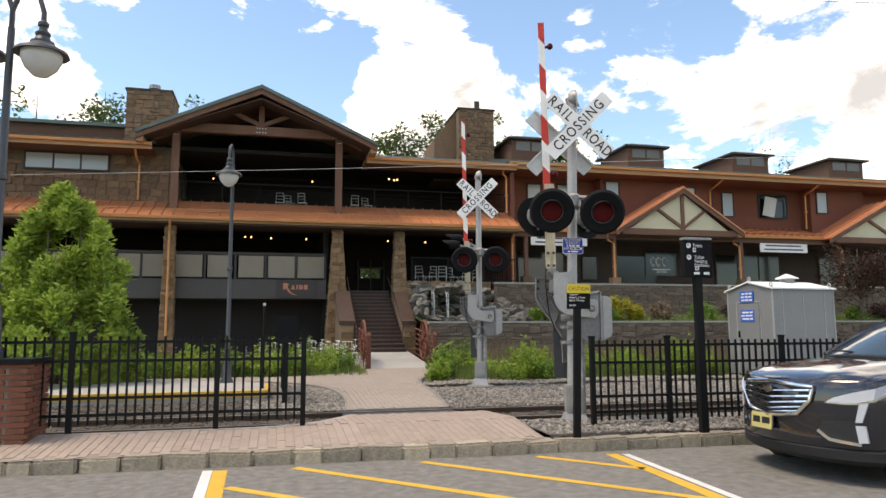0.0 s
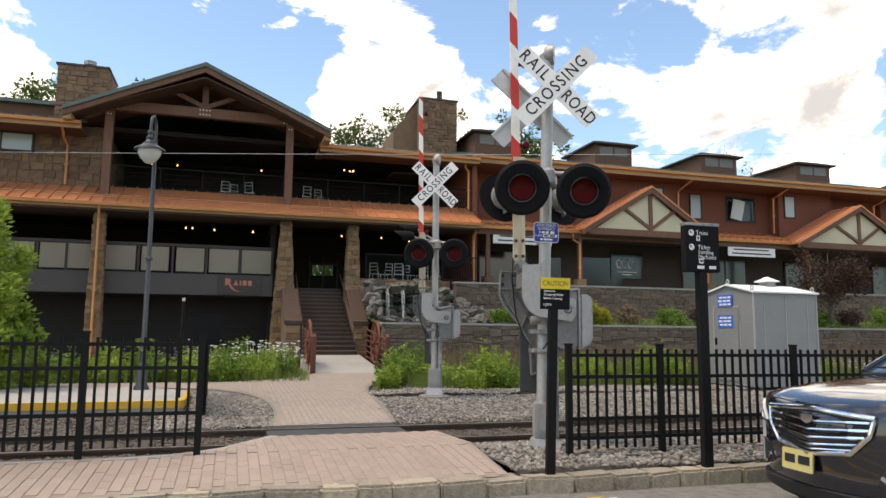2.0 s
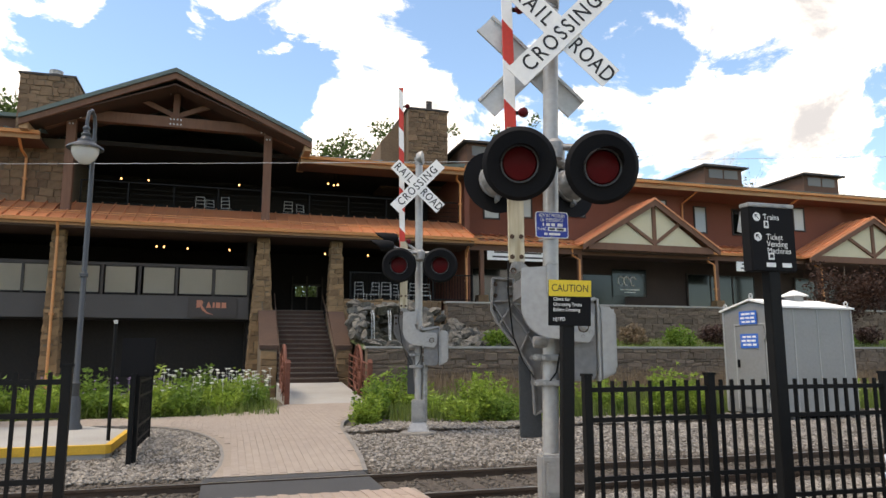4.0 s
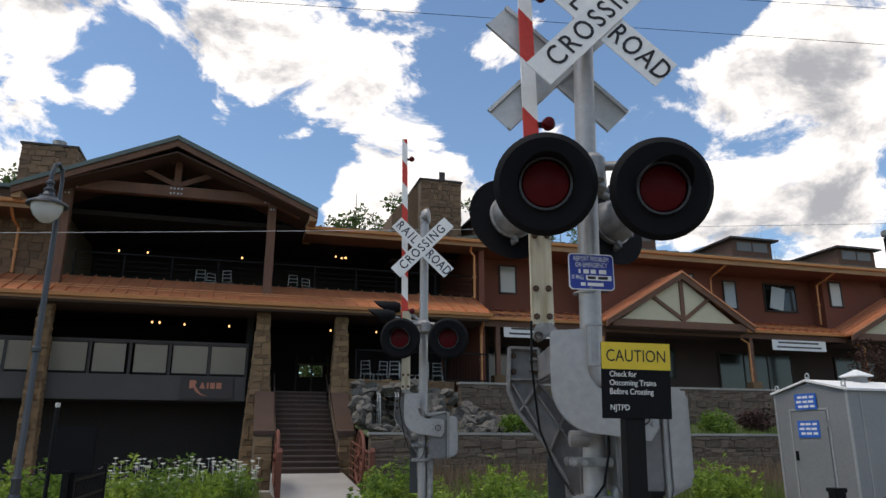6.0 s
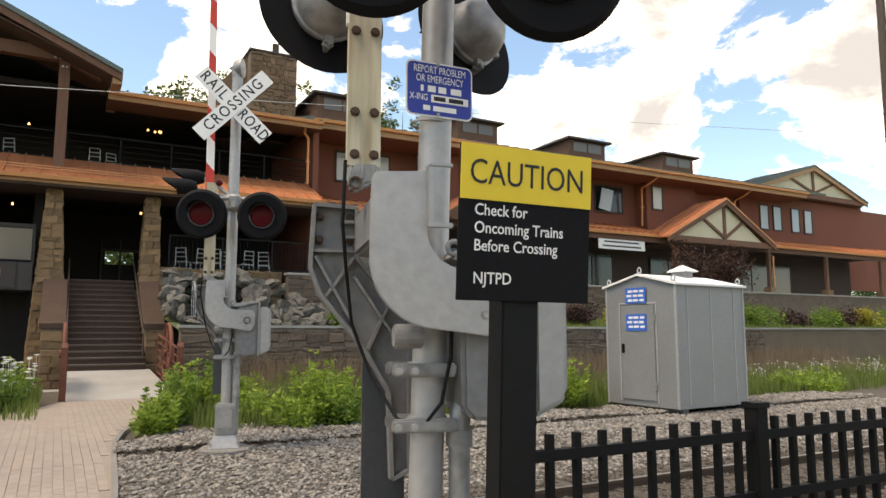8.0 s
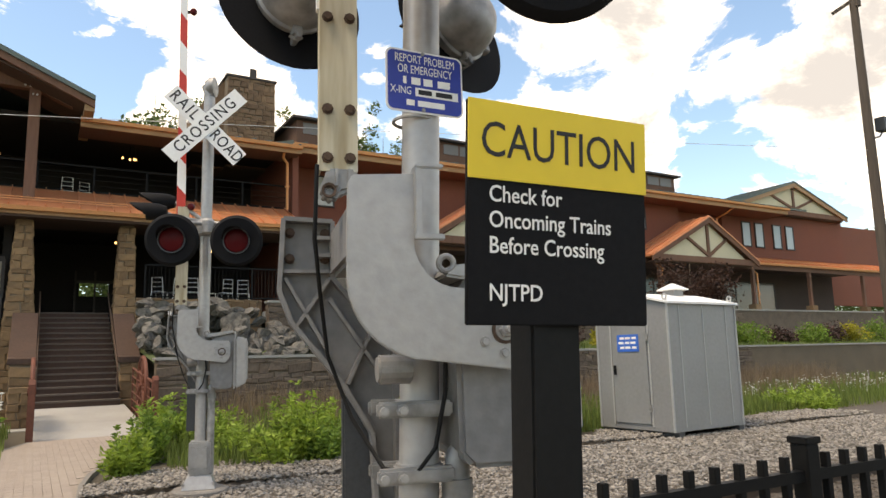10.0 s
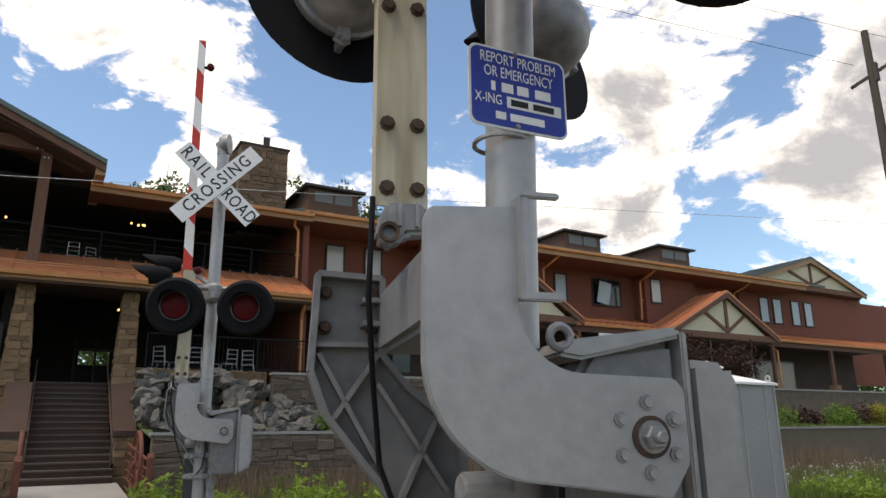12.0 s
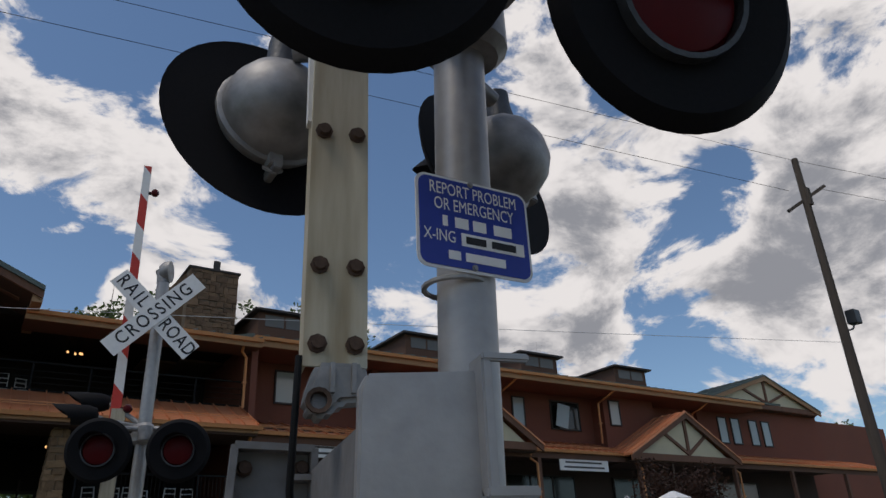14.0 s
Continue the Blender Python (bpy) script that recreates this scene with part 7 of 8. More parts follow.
for i, (x, y, r, h) in enumerate([(4.75, 20.3, 0.40, 0.6), (5.15, 21.6, 0.5, 0.95), (5.6, 23.0, 0.5, 1.0), (6.6, 22.6, 0.5, 0.8), (7.45, 20.5, 0.55, 1.3), (7.7, 19.95, 0.3, 0.5), (8.3, 21.4, 0.5, 1.0), (9.3, 20.8, 0.55, 1.0), (9.9, 22.0, 0.6, 1.1), (6.6, 24.9, 0.7, 1.2), (11.2, 21.2, 0.6, 0.9), (12.5, 20.4, 0.6, 1.1), (13.3, 20.6, 0.6, 1.2), (13.6, 21.6, 0.6, 1.0), (10.7, 23.4, 0.7, 0.9), (12.2, 23.6, 0.7, 0.8), (17.6, 21.6, 0.6, 0.8), (19.5, 22.0, 0.7, 0.75)]):
    shrub("garden_plant", x, y, 0.12, r, h, "fresh green upright leafy plant at the gravel edge", 2100, 0.05, "leaf" if i % 4 == 1 else "leaf_bright", 140 + i, "plant")
for i in range(20):
    x, y = r2.uniform(6.2, 24), r2.uniform(19.9, 26.8)
    if abs(x - 14.5) < 1.7 and y < 21:
        y += 2.6
    shrub("garden_plant", x, y, 0.1, r2.uniform(0.45, 0.75), r2.uniform(0.45, 0.9), "loose green meadow plant among the grass", 1000, 0.055, "leaf" if i % 3 == 0 else "leaf_bright", 400 + i, "plant")
for i in range(12):
    shrub("garden_plant", r2.uniform(-4.5, 2.0), r2.uniform(23.3, 25.0), 0.1, 0.6, r2.uniform(0.35, 0.6), "low green leafy plant in the garden bed", 1000, 0.055, "leaf_bright", 440 + i, "plant")
# terrace shrubs
for i, (x, y, r, h, mat, lb) in enumerate([(15.6, 30.2, 0.65, 1.25, "leaf_yellow", "yellow flowering shrub on the terrace"), (16.4, 30.0, 0.5, 0.8, "leaf_yellow", "yellow flowering shrub on the terrace"), (14.7, 29.4, 0.45, 0.6, "leaf", "rounded green shrub on the terrace"), (13.2, 30.6, 0.5, 1.6, "leaf", "upright green shrub beside the rocks"), (12.5, 30.2, 0.45, 1.2, "leaf", "upright green shrub beside the rocks"),
        (18.1, 30.6, 0.7, 0.95, "dry_grass", "tuft of pale ornamental grass"), (20.3, 30.3, 0.95, 0.75, "leaf", "rounded green shrub on the terrace"), (22.2, 30.6, 0.8, 1.05, "leaf_dark", "dark purple leaved shrub on the terrace"), (23.9, 30.2, 0.65, 0.95, "leaf_yellow", "golden leaved shrub on the terrace"), (26.2, 30.6, 0.7, 0.8, "dry_grass", "tuft of pale ornamental grass"),
        (31.2, 31.0, 0.9, 0.8, "leaf_dark", "dark purple leaved shrub on the terrace"), (33.5, 30.6, 1.3, 1.0, "leaf", "rounded green shrub on the terrace"), (36.3, 30.8, 0.9, 0.95, "leaf_dark", "dark purple leaved shrub on the terrace"), (38.6, 30.4, 1.2, 0.95, "leaf", "low green shrub on the terrace"), (40.8, 31.0, 1.0, 1.1, "leaf_dark", "dark purple leaved shrub on the terrace"), (42.3, 30.4, 0.8, 1.1, "leaf_yellow", "golden leaved shrub on the terrace"), (46.0, 30.6, 1.6, 1.3, "leaf", "dense green shrub on the terrace"), (50.0, 30.6, 1.8, 1.4, "leaf", "dense green shrub on the terrace"), (28.6, 30.0, 0.7, 0.7, "leaf", "rounded green shrub on the terrace"), (11.3, 28.9, 0.5, 0.6, "leaf", "rounded green shrub on the terrace")]):
    shrub("terrace_shrub", x, y, 1.95, r, h, lb, 1300, 0.085, mat, 180 + i)
tree("red_tree", 28.6, 29.6, 1.9, 4.1, 2.3, "small dark red leaved tree on the terrace", 4200, 0.09, "leaf_rust", 40, 0.25, 77)


def blades(name, n, area, h, mat, label, seed, zf, lean=0.35, width=0.012):
    """Grass: thin bent blades over an area, one mesh."""
    rng = np.random.default_rng(seed)
    x, y = rng.uniform(area[0], area[1], n), rng.uniform(area[2], area[3], n)
    z = np.array([zf(a, b) for a, b in zip(x, y)])
    a = rng.uniform(0, 2 * np.pi, n)
    hh = h * rng.uniform(0.4, 1.2, n)
    base = np.stack([x, y, z], 1)
    side = np.stack([np.cos(a), np.sin(a), 0 * a], 1) * width
    bend = np.stack([np.sin(a), -np.cos(a), 0 * a], 1) * (hh * lean * rng.uniform(0, 1, n))[:, None]
    up = np.stack([0 * a, 0 * a, hh], 1)
    v = np.stack([base - side, base + side, base + up * 0.6 + bend * 0.4 + side * 0.7, base + up + bend, base + up * 0.6 + bend * 0.4 - side * 0.7], 1).reshape(-1, 3)
    idx = np.arange(n)[:, None] * 5
    faces = np.concatenate([idx + [0, 1, 2], idx + [0, 2, 4], idx + [4, 2, 3]], 0)
    me = bpy.data.meshes.new(name)
    me.vertices.add(len(v))
    me.vertices.foreach_set("co", v.ravel())
    me.loops.add(faces.size)
    me.loops.foreach_set("vertex_index", faces.ravel())
    me.polygons.add(len(faces))
    me.polygons.foreach_set("loop_start", np.arange(0, faces.size, 3))
    me.update(calc_edges=True)
    me.materials.append(MAT[mat])
    return tagged(new(name, me), label, "grass", "", "stuff")


garden_z = lambda x, y: 0.1 + 0.06 * math.sin(x * 0.9) * math.cos(y * 0.7) + 0.1 * min(1, (y - 18.6) / 6)
terrace_z = lambda x, y: 1.85 + 0.12 * (y - 28.35)
blades("low_meadow_grass", 15000, (5.4, 24, 20.2, 24.5), 0.34, "blade", "low green grass at the gravel edge", 31, garden_z)
blades("meadow_grass", 26000, (6.2, 34, 20.2, 27.9), 0.42, "blade", "rough green grass in front of the retaining wall", 1, garden_z)
blades("meadow_grass", 9000, (-12, 3.0, 22.6, 29.5), 0.42, "blade", "rough green grass in the garden bed", 2, garden_z)
blades("dry_meadow_grass", 8000, (7.6, 34, 26.2, 27.9), 1.0, "dry_grass", "tall dry brownish grass before the retaining wall", 9, garden_z, 0.5, 0.009)
blades("dry_meadow_grass", 4500, (6.5, 34, 22.5, 27.9), 0.7, "dry_grass", "tall dry brownish grass before the retaining wall", 3, garden_z, 0.5, 0.008)
blades("terrace_grass", 14000, (9, 50, 28.4, 32.9), 0.14, "blade", "short green lawn on the terrace", 4, terrace_z)
blades("meadow_grass", 12000, (34, 62, 19.5, 27.9), 0.45, "blade", "rough green grass in front of the retaining wall", 5, garden_z, 0.35, 0.02)


def flowers(name, n, area, zlo, zhi, mat, label, seed, size=0.03):
    rng = np.random.default_rng(seed)
    pts = np.stack([rng.uniform(area[0], area[1], n), rng.uniform(area[2], area[3], n), rng.uniform(zlo, zhi, n)], 1)
    s = Shape()
    for p in pts:
        p = Vector(p)
        q = [p + Vector((math.cos(a) * size, math.sin(a) * size, size * 0.25)) for a in [2 * math.pi * i / 6 for i in range(6)]]
        s.add([p - Vector((0, 0, size * 0.2)), *q, p + Vector((0, 0, size * 0.45))], [(0, 1 + (i + 1) % 6, 1 + i) for i in range(6)] + [(7, 1 + i, 1 + (i + 1) % 6) for i in range(6)])
        s.tube([p - Vector((0, 0, 0.3)), p], 0.004, 3, False)
    return tagged(part(name, s, mat), label, "flowers", "", "stuff")


flowers("white_flowers", 130, (-0.6, 2.9, 24.0, 26.4), 0.75, 1.35, "petal", "white daisies among the green perennials", 6, 0.065)
flowers("mauve_flowers", 70, (-4.5, 2.6, 25.4, 27.5), 0.6, 1.1, "petal_mauve", "mauve flower spikes in the bed", 7, 0.05)
flowers("white_flowers", 420, (22, 44, 22.0, 26.5), 0.35, 0.75, "petal", "white daisies in the meadow", 8, 0.045)

# ---- rocks of the waterfall ----


def rock_mesh(seed, sub=2):
    rng = np.random.default_rng(seed)
    bm = bmesh.new()
    bmesh.ops.create_icosphere(bm, subdivisions=sub, radius=1)
    cuts = rng.normal(size=(9, 3))
    cuts /= np.linalg.norm(cuts, axis=1)[:, None]
    lim = rng.uniform(0.3, 0.7, 9)
    for v in bm.verts:
        p = np.array(v.co)
        for c, l in zip(cuts, lim):
            d = p @ c
            if d > l:
                p = p - c * (d - l)
        p += rng.normal(size=3) * 0.045
        v.co = p
    me = bpy.data.meshes.new("rock")
    bm.to_mesh(me)
    bm.free()
    me.materials.append(MAT["rock"])
    return me


rock_kinds = [rock_mesh(i) for i in range(8)]
r3 = np.random.default_rng(21)
fall = thing("rock_waterfall", "pile of grey and brown boulders with a small waterfall", "rockery", pose(8.9, 31.4, 0))
def boulder(x, y, z, sx, sy, sz, i, wet_shade=False):
    ob = new("boulder", (wet_shade_kinds if wet_shade else rock_kinds)[i % 8])
    ob.parent = fall
    ob.matrix_basis = pose(x, y, z, *r3.uniform(-25, 25, 2), r3.uniform(0, 360)) @ Matrix.Diagonal((sx, sy, sz, 1))


wet_shade_kinds = []
for me in rock_kinds:
    k = me.copy()
    k.materials[0] = MAT["wet_cave_shade_rock"]
    wet_shade_kinds.append(k)
# crest, flanks, descending blocks, foot, and the wet cave behind the streams
for i in range(26):
    x = -2.5 + 3.4 * i / 25
    boulder(x, 0.25 + r3.uniform(-0.2, 0.3), 3.58 - 0.3 * max(0, x + 0.2) + r3.uniform(-0.16, 0.14), r3.uniform(0.28, 0.55), r3.uniform(0.28, 0.42), r3.uniform(0.16, 0.3), i)
for i in range(20):
    q = r3.uniform(0, 1)
    boulder(-2.75 + 0.4 * r3.uniform(0, 1) + 0.1 * q, -1.1 + q * 1.3 + r3.uniform(-0.2, 0.2), 2.05 + 1.4 * q, r3.uniform(0.25, 0.5), r3.uniform(0.25, 0.4), r3.uniform(0.18, 0.36), i + 3)
for i in range(84):
    x = -0.3 + 4.5 * r3.uniform(0, 1)
    top = 3.5 - 0.36 * (x + 0.3)
    q = r3.uniform(0, 1)
    boulder(x, -1.0 + q * 1.4 + r3.uniform(-0.2, 0.2), 2.0 + (top - 2.0) * q, r3.uniform(0.26, 0.52), r3.uniform(0.26, 0.4), r3.uniform(0.26, 0.5), i + 5)
for i in range(40):
    boulder(-2.4 + 6.6 * i / 39, -2.2 + r3.uniform(-0.3, 0.3), 2.02 + r3.uniform(-0.06, 0.1), r3.uniform(0.22, 0.45), r3.uniform(0.2, 0.34), r3.uniform(0.13, 0.24), i + 1)
# cave rocks and backing are near-black to stand for the shade inside
for i in range(70):
    q = r3.uniform(0, 1)
    boulder(-2.4 + 2.3 * r3.uniform(0, 1), -0.3 + 0.9 * q, 1.95 + 1.35 * q, r3.uniform(0.2, 0.4), r3.uniform(0.2, 0.35), r3.uniform(0.15, 0.3), i, True)
part("backing", Shape().add([(-2.7, -0.3, 0.3), (4.0, -0.3, 0.3), (4.0, 1.8, 0.3), (-2.7, 1.8, 0.3), (-2.5, 0.9, 3.2), (0.6, 0.9, 3.2), (0.6, 1.8, 3.2), (-2.5, 1.8, 3.2)], [(3, 2, 1, 0), (4, 5, 6, 7), (0, 1, 5, 4), (1, 2, 6, 5), (2, 3, 7, 6), (3, 0, 4, 7)]), "wet_cave_shade_rock", fall)
for x0 in (-1.95, -1.3):
    w = Shape()
    for j in range(4):
        xj = x0 + 0.04 * j + r3.uniform(-0.02, 0.02)
        w.tube([(xj, -0.2, 3.42), (xj + r3.uniform(-0.02, 0.02), -0.34, 3.2), (xj + r3.uniform(-0.03, 0.03), -0.42, 2.6), (xj + r3.uniform(-0.05, 0.05), -0.5, 2.0)], [0.006, 0.009, 0.008, 0.011], 5)
    part("water_fall", w, "water", fall, "thin white falling water")

# ---- rust red bridge rails on both sides of the ramp ----
structure("ramp", Shape().add([(3.45, 25.75, 0.26), (5.85, 25.95, 0.26), (5.7, 30.2, 0.74), (3.4, 30.2, 0.74), (3.45, 25.75, 0.0), (5.85, 25.95, 0.0), (5.7, 30.2, 0.0), (3.4, 30.2, 0.0)], [(0, 1, 2, 3), (0, 4, 5, 1), (1, 5, 6, 2), (2, 6, 7, 3), (3, 7, 4, 0)]), "concrete", "pale concrete ramp to the stair", category="ramp")


def bridge_rail(xa, xb, label):
    b = thing("bridge_railing", label, "railing", group="bridge railings")
    y0, y1 = 25.8, 28.9
    X = lambda y: xa + (xb - xa) * (y - y0) / (y1 - y0)
    B = lambda y: 0.26 + 0.113 * (y - y0)
    T = lambda y: B(y) + 1.12
    ys = [y0 + (y1 - y0) * i / 14 for i in range(15)]
    for f in (0.1, 0.28, 0.46, 0.64, 0.82, 1.0):
        part("cross_bar", Shape().tube([(X(y), y, B(y) + (T(y) - B(y)) * f) for y in ys], 0.03 if f == 1.0 else 0.018, 6), "rust_red", b, smooth=True)
    for i in range(5):
        y = y0 + (y1 - y0) * i / 4
        part("upright", Shape().box(X(y) - 0.02, X(y) + 0.02, y - 0.02, y + 0.02, B(y) - 0.15, T(y)), "rust_red", b)
    # a spoked wheel set into the middle of the railing
    yc, rw = (y0 + y1) / 2 + 0.15, 0.74
    zc = B(yc) + 0.82
    wheel = part("wheel_rim", Shape().tube([(X(yc), yc + rw * math.cos(a), zc + rw * math.sin(a)) for a in [2 * math.pi * i / 28 for i in range(29)]], 0.05, 8), "rust_red", b, "rust red wagon wheel", smooth=True)
    part("hub", Shape().tube([(X(yc) - 0.09, yc, zc), (X(yc) + 0.09, yc, zc)], 0.1, 12), "rust_red", wheel)
    for i in range(10):
        a = 2 * math.pi * i / 10
        part("spoke", Shape().beam((X(yc), yc, zc), (X(yc), yc + rw * math.cos(a), zc + rw * math.sin(a)), 0.045, 0.045), "rust_red", wheel)
    part("end_plate", Shape().slab([(y0 - 0.06, B(y0) - 0.15), (y0 + 0.1, B(y0) - 0.15), (y0 + 0.1, T(y0) + 0.12), (y0 + 0.02, T(y0) + 0.2), (y0 - 0.06, T(y0) + 0.08)], -X(y0) - 0.07, -X(y0) + 0.07, Matrix.Rotation(radians(90), 4, "Z")), "rust_red", b, "solid rust red end post", 0.02)
    return b


bridge_rail(3.42, 3.42, "rust red metal bridge railing with a spoked wheel")
bridge_rail(5.88, 5.75, "rust red metal bridge railing with a spoked wheel")

# ---- signs on the building ----
rs = thing("restaurant_sign", "dark sign board with copper coloured lettering on the grey band", "sign", pose(1.05, 34.3, 3.63))
part("board", Shape().box(-0.95, 0.95, -0.02, 0.045, -0.41, 0.41), "window_frame", rs, bevel=0.01)
part("letter_mark", Shape().slab([(-0.62, -0.02), (-0.5, -0.02), (-0.5, 0.06), (-0.38, -0.14), (-0.2, -0.26), (0.05, -0.3), (-0.2, -0.2), (-0.3, -0.08), (-0.42, 0.1), (-0.36, 0.2), (-0.42, 0.28), (-0.62, 0.28)], -0.034, -0.022), "sign_copper", rs, "large copper letter shape")
for i, (x, w, h) in enumerate(((-0.26, 0.2, 0.2), (0.0, 0.07, 0.2), (0.12, 0.17, 0.2), (0.34, 0.18, 0.2))):
    part("letter_mark", Shape().slab([(x, -0.02), (x + w, -0.02), (x + w * (0.6 if i == 0 else 1), h), (x + w * (0.4 if i == 0 else 0), h)], -0.034, -0.022), "sign_copper", rs, "copper letter shape")
for nm, x0, x1, y, z0, z1, mt in (("shop_banner", 13.17, 16.38, 34.91, 6.12, 6.7, "sign_white"), ("shop_banner", 27.14, 30.32, 34.91, 6.04, 6.58, "sign_white")):
    b = thing(nm, "white shop banner with illegible lettering hung under the arcade eave", "sign", pose(x0, y, z0))
    part("board", Shape().box(0, x1 - x0, 0, 0.05, 0, z1 - z0), mt, b, bevel=0.008)
    for i in range(2):
        part("text_bar", Shape().box(0.25 + 0.1 * i, (x1 - x0) - 0.3 - 0.15 * i, -0.006, -0.001, 0.12 + 0.22 * i, 0.2 + 0.22 * i), "grey_band", b)
    part("hanger", Shape().box(0.2, 0.24, 0.01, 0.04, z1 - z0, z1 - z0 + 0.12).box(x1 - x0 - 0.24, x1 - x0 - 0.2, 0.01, 0.04, z1 - z0, z1 - z0 + 0.12), "black_metal", b)
wd = thing("window_decal", "pale curled monogram shapes on a dark shop window", "sign", pose(22.0, 38.14, 4.4))
part("panel", Shape().box(-0.35, 1.75, 0.0, 0.02, 0.45, 1.95), "dark_glass", wd)
for i, x in enumerate((0.15, 0.5, 0.9)):
    part("curl", Shape().tube([(x + 0.2 * math.cos(a) * (1 - 0.3 * (a / 5)), -0.012, 1.3 + 0.24 * math.sin(a)) for a in [0.4 + 4.8 * j / 12 for j in range(13)]], 0.04, 6), "sign_white", wd)
part("text_bar", Shape().box(0.1, 1.3, -0.008, -0.001, 0.8, 0.86).box(0.35, 1.05, -0.008, -0.001, 0.66, 0.71), "sign_white", wd)

# ---- chairs and lamps on the decks ----


def patio_chair(m, label):
    """A high metal bar chair with splayed legs, a foot ring and a ladder back."""
    c = thing("patio_chair", label, "chair", m, "patio chairs")
    for x in (-0.2, 0.2):
        part("leg", Shape().tube([(x * 1.35, -0.27, 0), (x, -0.2, 0.74)], 0.019, 6), "white_steel", c)
        part("leg", Shape().tube([(x * 1.35, 0.29, 0), (x, 0.2, 0.74), (x * 0.9, 0.27, 1.26)], 0.019, 6), "white_steel", c)
    part("seat", Shape().box(-0.23, 0.23, -0.22, 0.22, 0.73, 0.765), "white_steel", c, bevel=0.01)
    part("foot_ring", Shape().tube([(-0.245, -0.25, 0.28), (0.245, -0.25, 0.28), (0.245, 0.26, 0.28), (-0.245, 0.26, 0.28), (-0.245, -0.25, 0.28)], 0.014, 6), "white_steel", c)
    for z in (0.92, 1.08, 1.24):
        part("back_slat", Shape().tube([(-0.185, 0.22 + 0.1 * (z - 0.74), z), (0.185, 0.22 + 0.1 * (z - 0.74), z)], 0.02, 6), "white_steel", c)
    return c


ch = patio_chair(pose(7.2, 34.9, 3.62, 0, 0, 150), "pale metal patio chair with a light frame")
for x, y, z, a in ((7.75, 35.0, 3.62, 200), (8.3, 34.8, 3.62, 170), (8.9, 35.1, 3.62, 20), (9.5, 34.9, 3.62, 190), (10.2, 35.0, 3.62, 160), (0.2, 38.4, 7.75, 180), (0.7, 38.5, 7.75, 20), (1.4, 38.2, 7.75, 160), (4.2, 38.3, 7.75, 180), (4.9, 38.4, 7.75, 20)):
    copy_thing(ch, pose(x, y, z, 0, 0, a))
structure("deck_boards", Shape().box(-5, 12.1, 36.0, 41.6, 7.25, 7.75), "room_shade", "raised deck boards coloured near-black for shade", category="floor")
lp = thing("pendant_lamp", "small warm glowing ceiling lamp", "lamp", pose(-1.5, 37.5, 6.5), "warm ceiling lamps")
part("bulb", Shape().lathe([(0.0, -0.05), (0.03, -0.038), (0.042, 0), (0.028, 0.04), (0.0, 0.05)], Matrix.Identity(4), 10), "bulb", lp)
part("fitting", Shape().tube([(0, 0, 0.05), (0, 0, 0.62)], 0.012, 6), "black_metal", lp)
for x, y, z in ((-1.2, 37.5, 6.5), (-0.2, 37.4, 6.45), (1.6, 37.4, 6.45), (5.9, 37.2, 6.42), (6.3, 37.4, 6.4), (7.9, 37, 6.4), (9.6, 38, 6.4), (6.1, 38.2, 10.05), (6.35, 38.0, 9.95), (6.6, 38.3, 10.05), (6.5, 37.9, 9.95), (-3.2, 38, 9.6), (-2.1, 38.4, 9.7), (1.9, 38.2, 9.7)):
    copy_thing(lp, pose(x, y, z))
s = Shape().box(-0.2, 0.9, 0, 0.03, 0, 1.7)
dr = thing("entry_door", "glazed entry door at the head of the stair", "door", pose(5.03, 41.55, 3.62))
for x in (-0.27, 0.48, 1.27):
    part("frame_post", Shape().box(x, x + 0.08, -0.06, 0.0, 0, 2.2), "window_frame", dr)
part("frame_head", Shape().box(-0.27, 1.35, -0.06, 0.0, 1.68, 1.8), "window_frame", dr)

# ---- poles and wires ----
up = thing("utility_pole", "tall weathered wooden utility pole with a flood light", "utility pole", pose(28.35, 21.14, 0))
part("pole", Shape().tube([(0, 0, -0.3), (0, 0, 7.7), (0, 0, 15.95)], [0.2, 0.17, 0.12], 12), "pole_wood", up, smooth=True)
part("cross_arm", Shape().beam((-0.68, 0.4, 13.7), (0.84, -0.4, 14.8), 0.11, 0.12).box(-0.09, 0.09, -0.21, -0.11, 13.9, 14.6), "pole_wood", up)
fl = part("flood_light", Shape().box(0.4, 0.8, -0.34, 0.0, 9.3, 9.8), "lamp_metal", up, "square flood light", 0.02)
part("bracket", Shape().tube([(0.1, 0, 9.02), (0.42, -0.13, 9.1), (0.58, -0.16, 9.3)], 0.034, 6), "lamp_metal", fl)
for name, a, b, sag in (("overhead_wire", (-45, 33.2, 15.2), (28.35, 21.14, 15.9), 0.0), ("overhead_wire", (-45, 33.0, 14.5), (27.8, 21.4, 14.55), 0.0), ("overhead_wire", (28.35, 21.14, 15.9), (87, 7.1, 16.0), 0.3), ("overhead_wire", (28.9, 20.9, 14.7), (87, 6.9, 15.0), 0.3), ("service_wire", (28.35, 21.14, 8.6), (-11.0, 32.9, 8.3), 0.1)):
    a, b = Vector(a), Vector(b)
    pts = [a.lerp(b, i / 24) - Vector((0, 0, sag * 4 * (i / 24) * (1 - i / 24))) for i in range(25)]
    tagged(part(name, Shape().tube(pts, 0.009 if name == "overhead_wire" else 0.008, 5), "black_metal" if name == "overhead_wire" else "white_steel"), "thin dark cable spanning between pole and building", "cable", kind="structure")


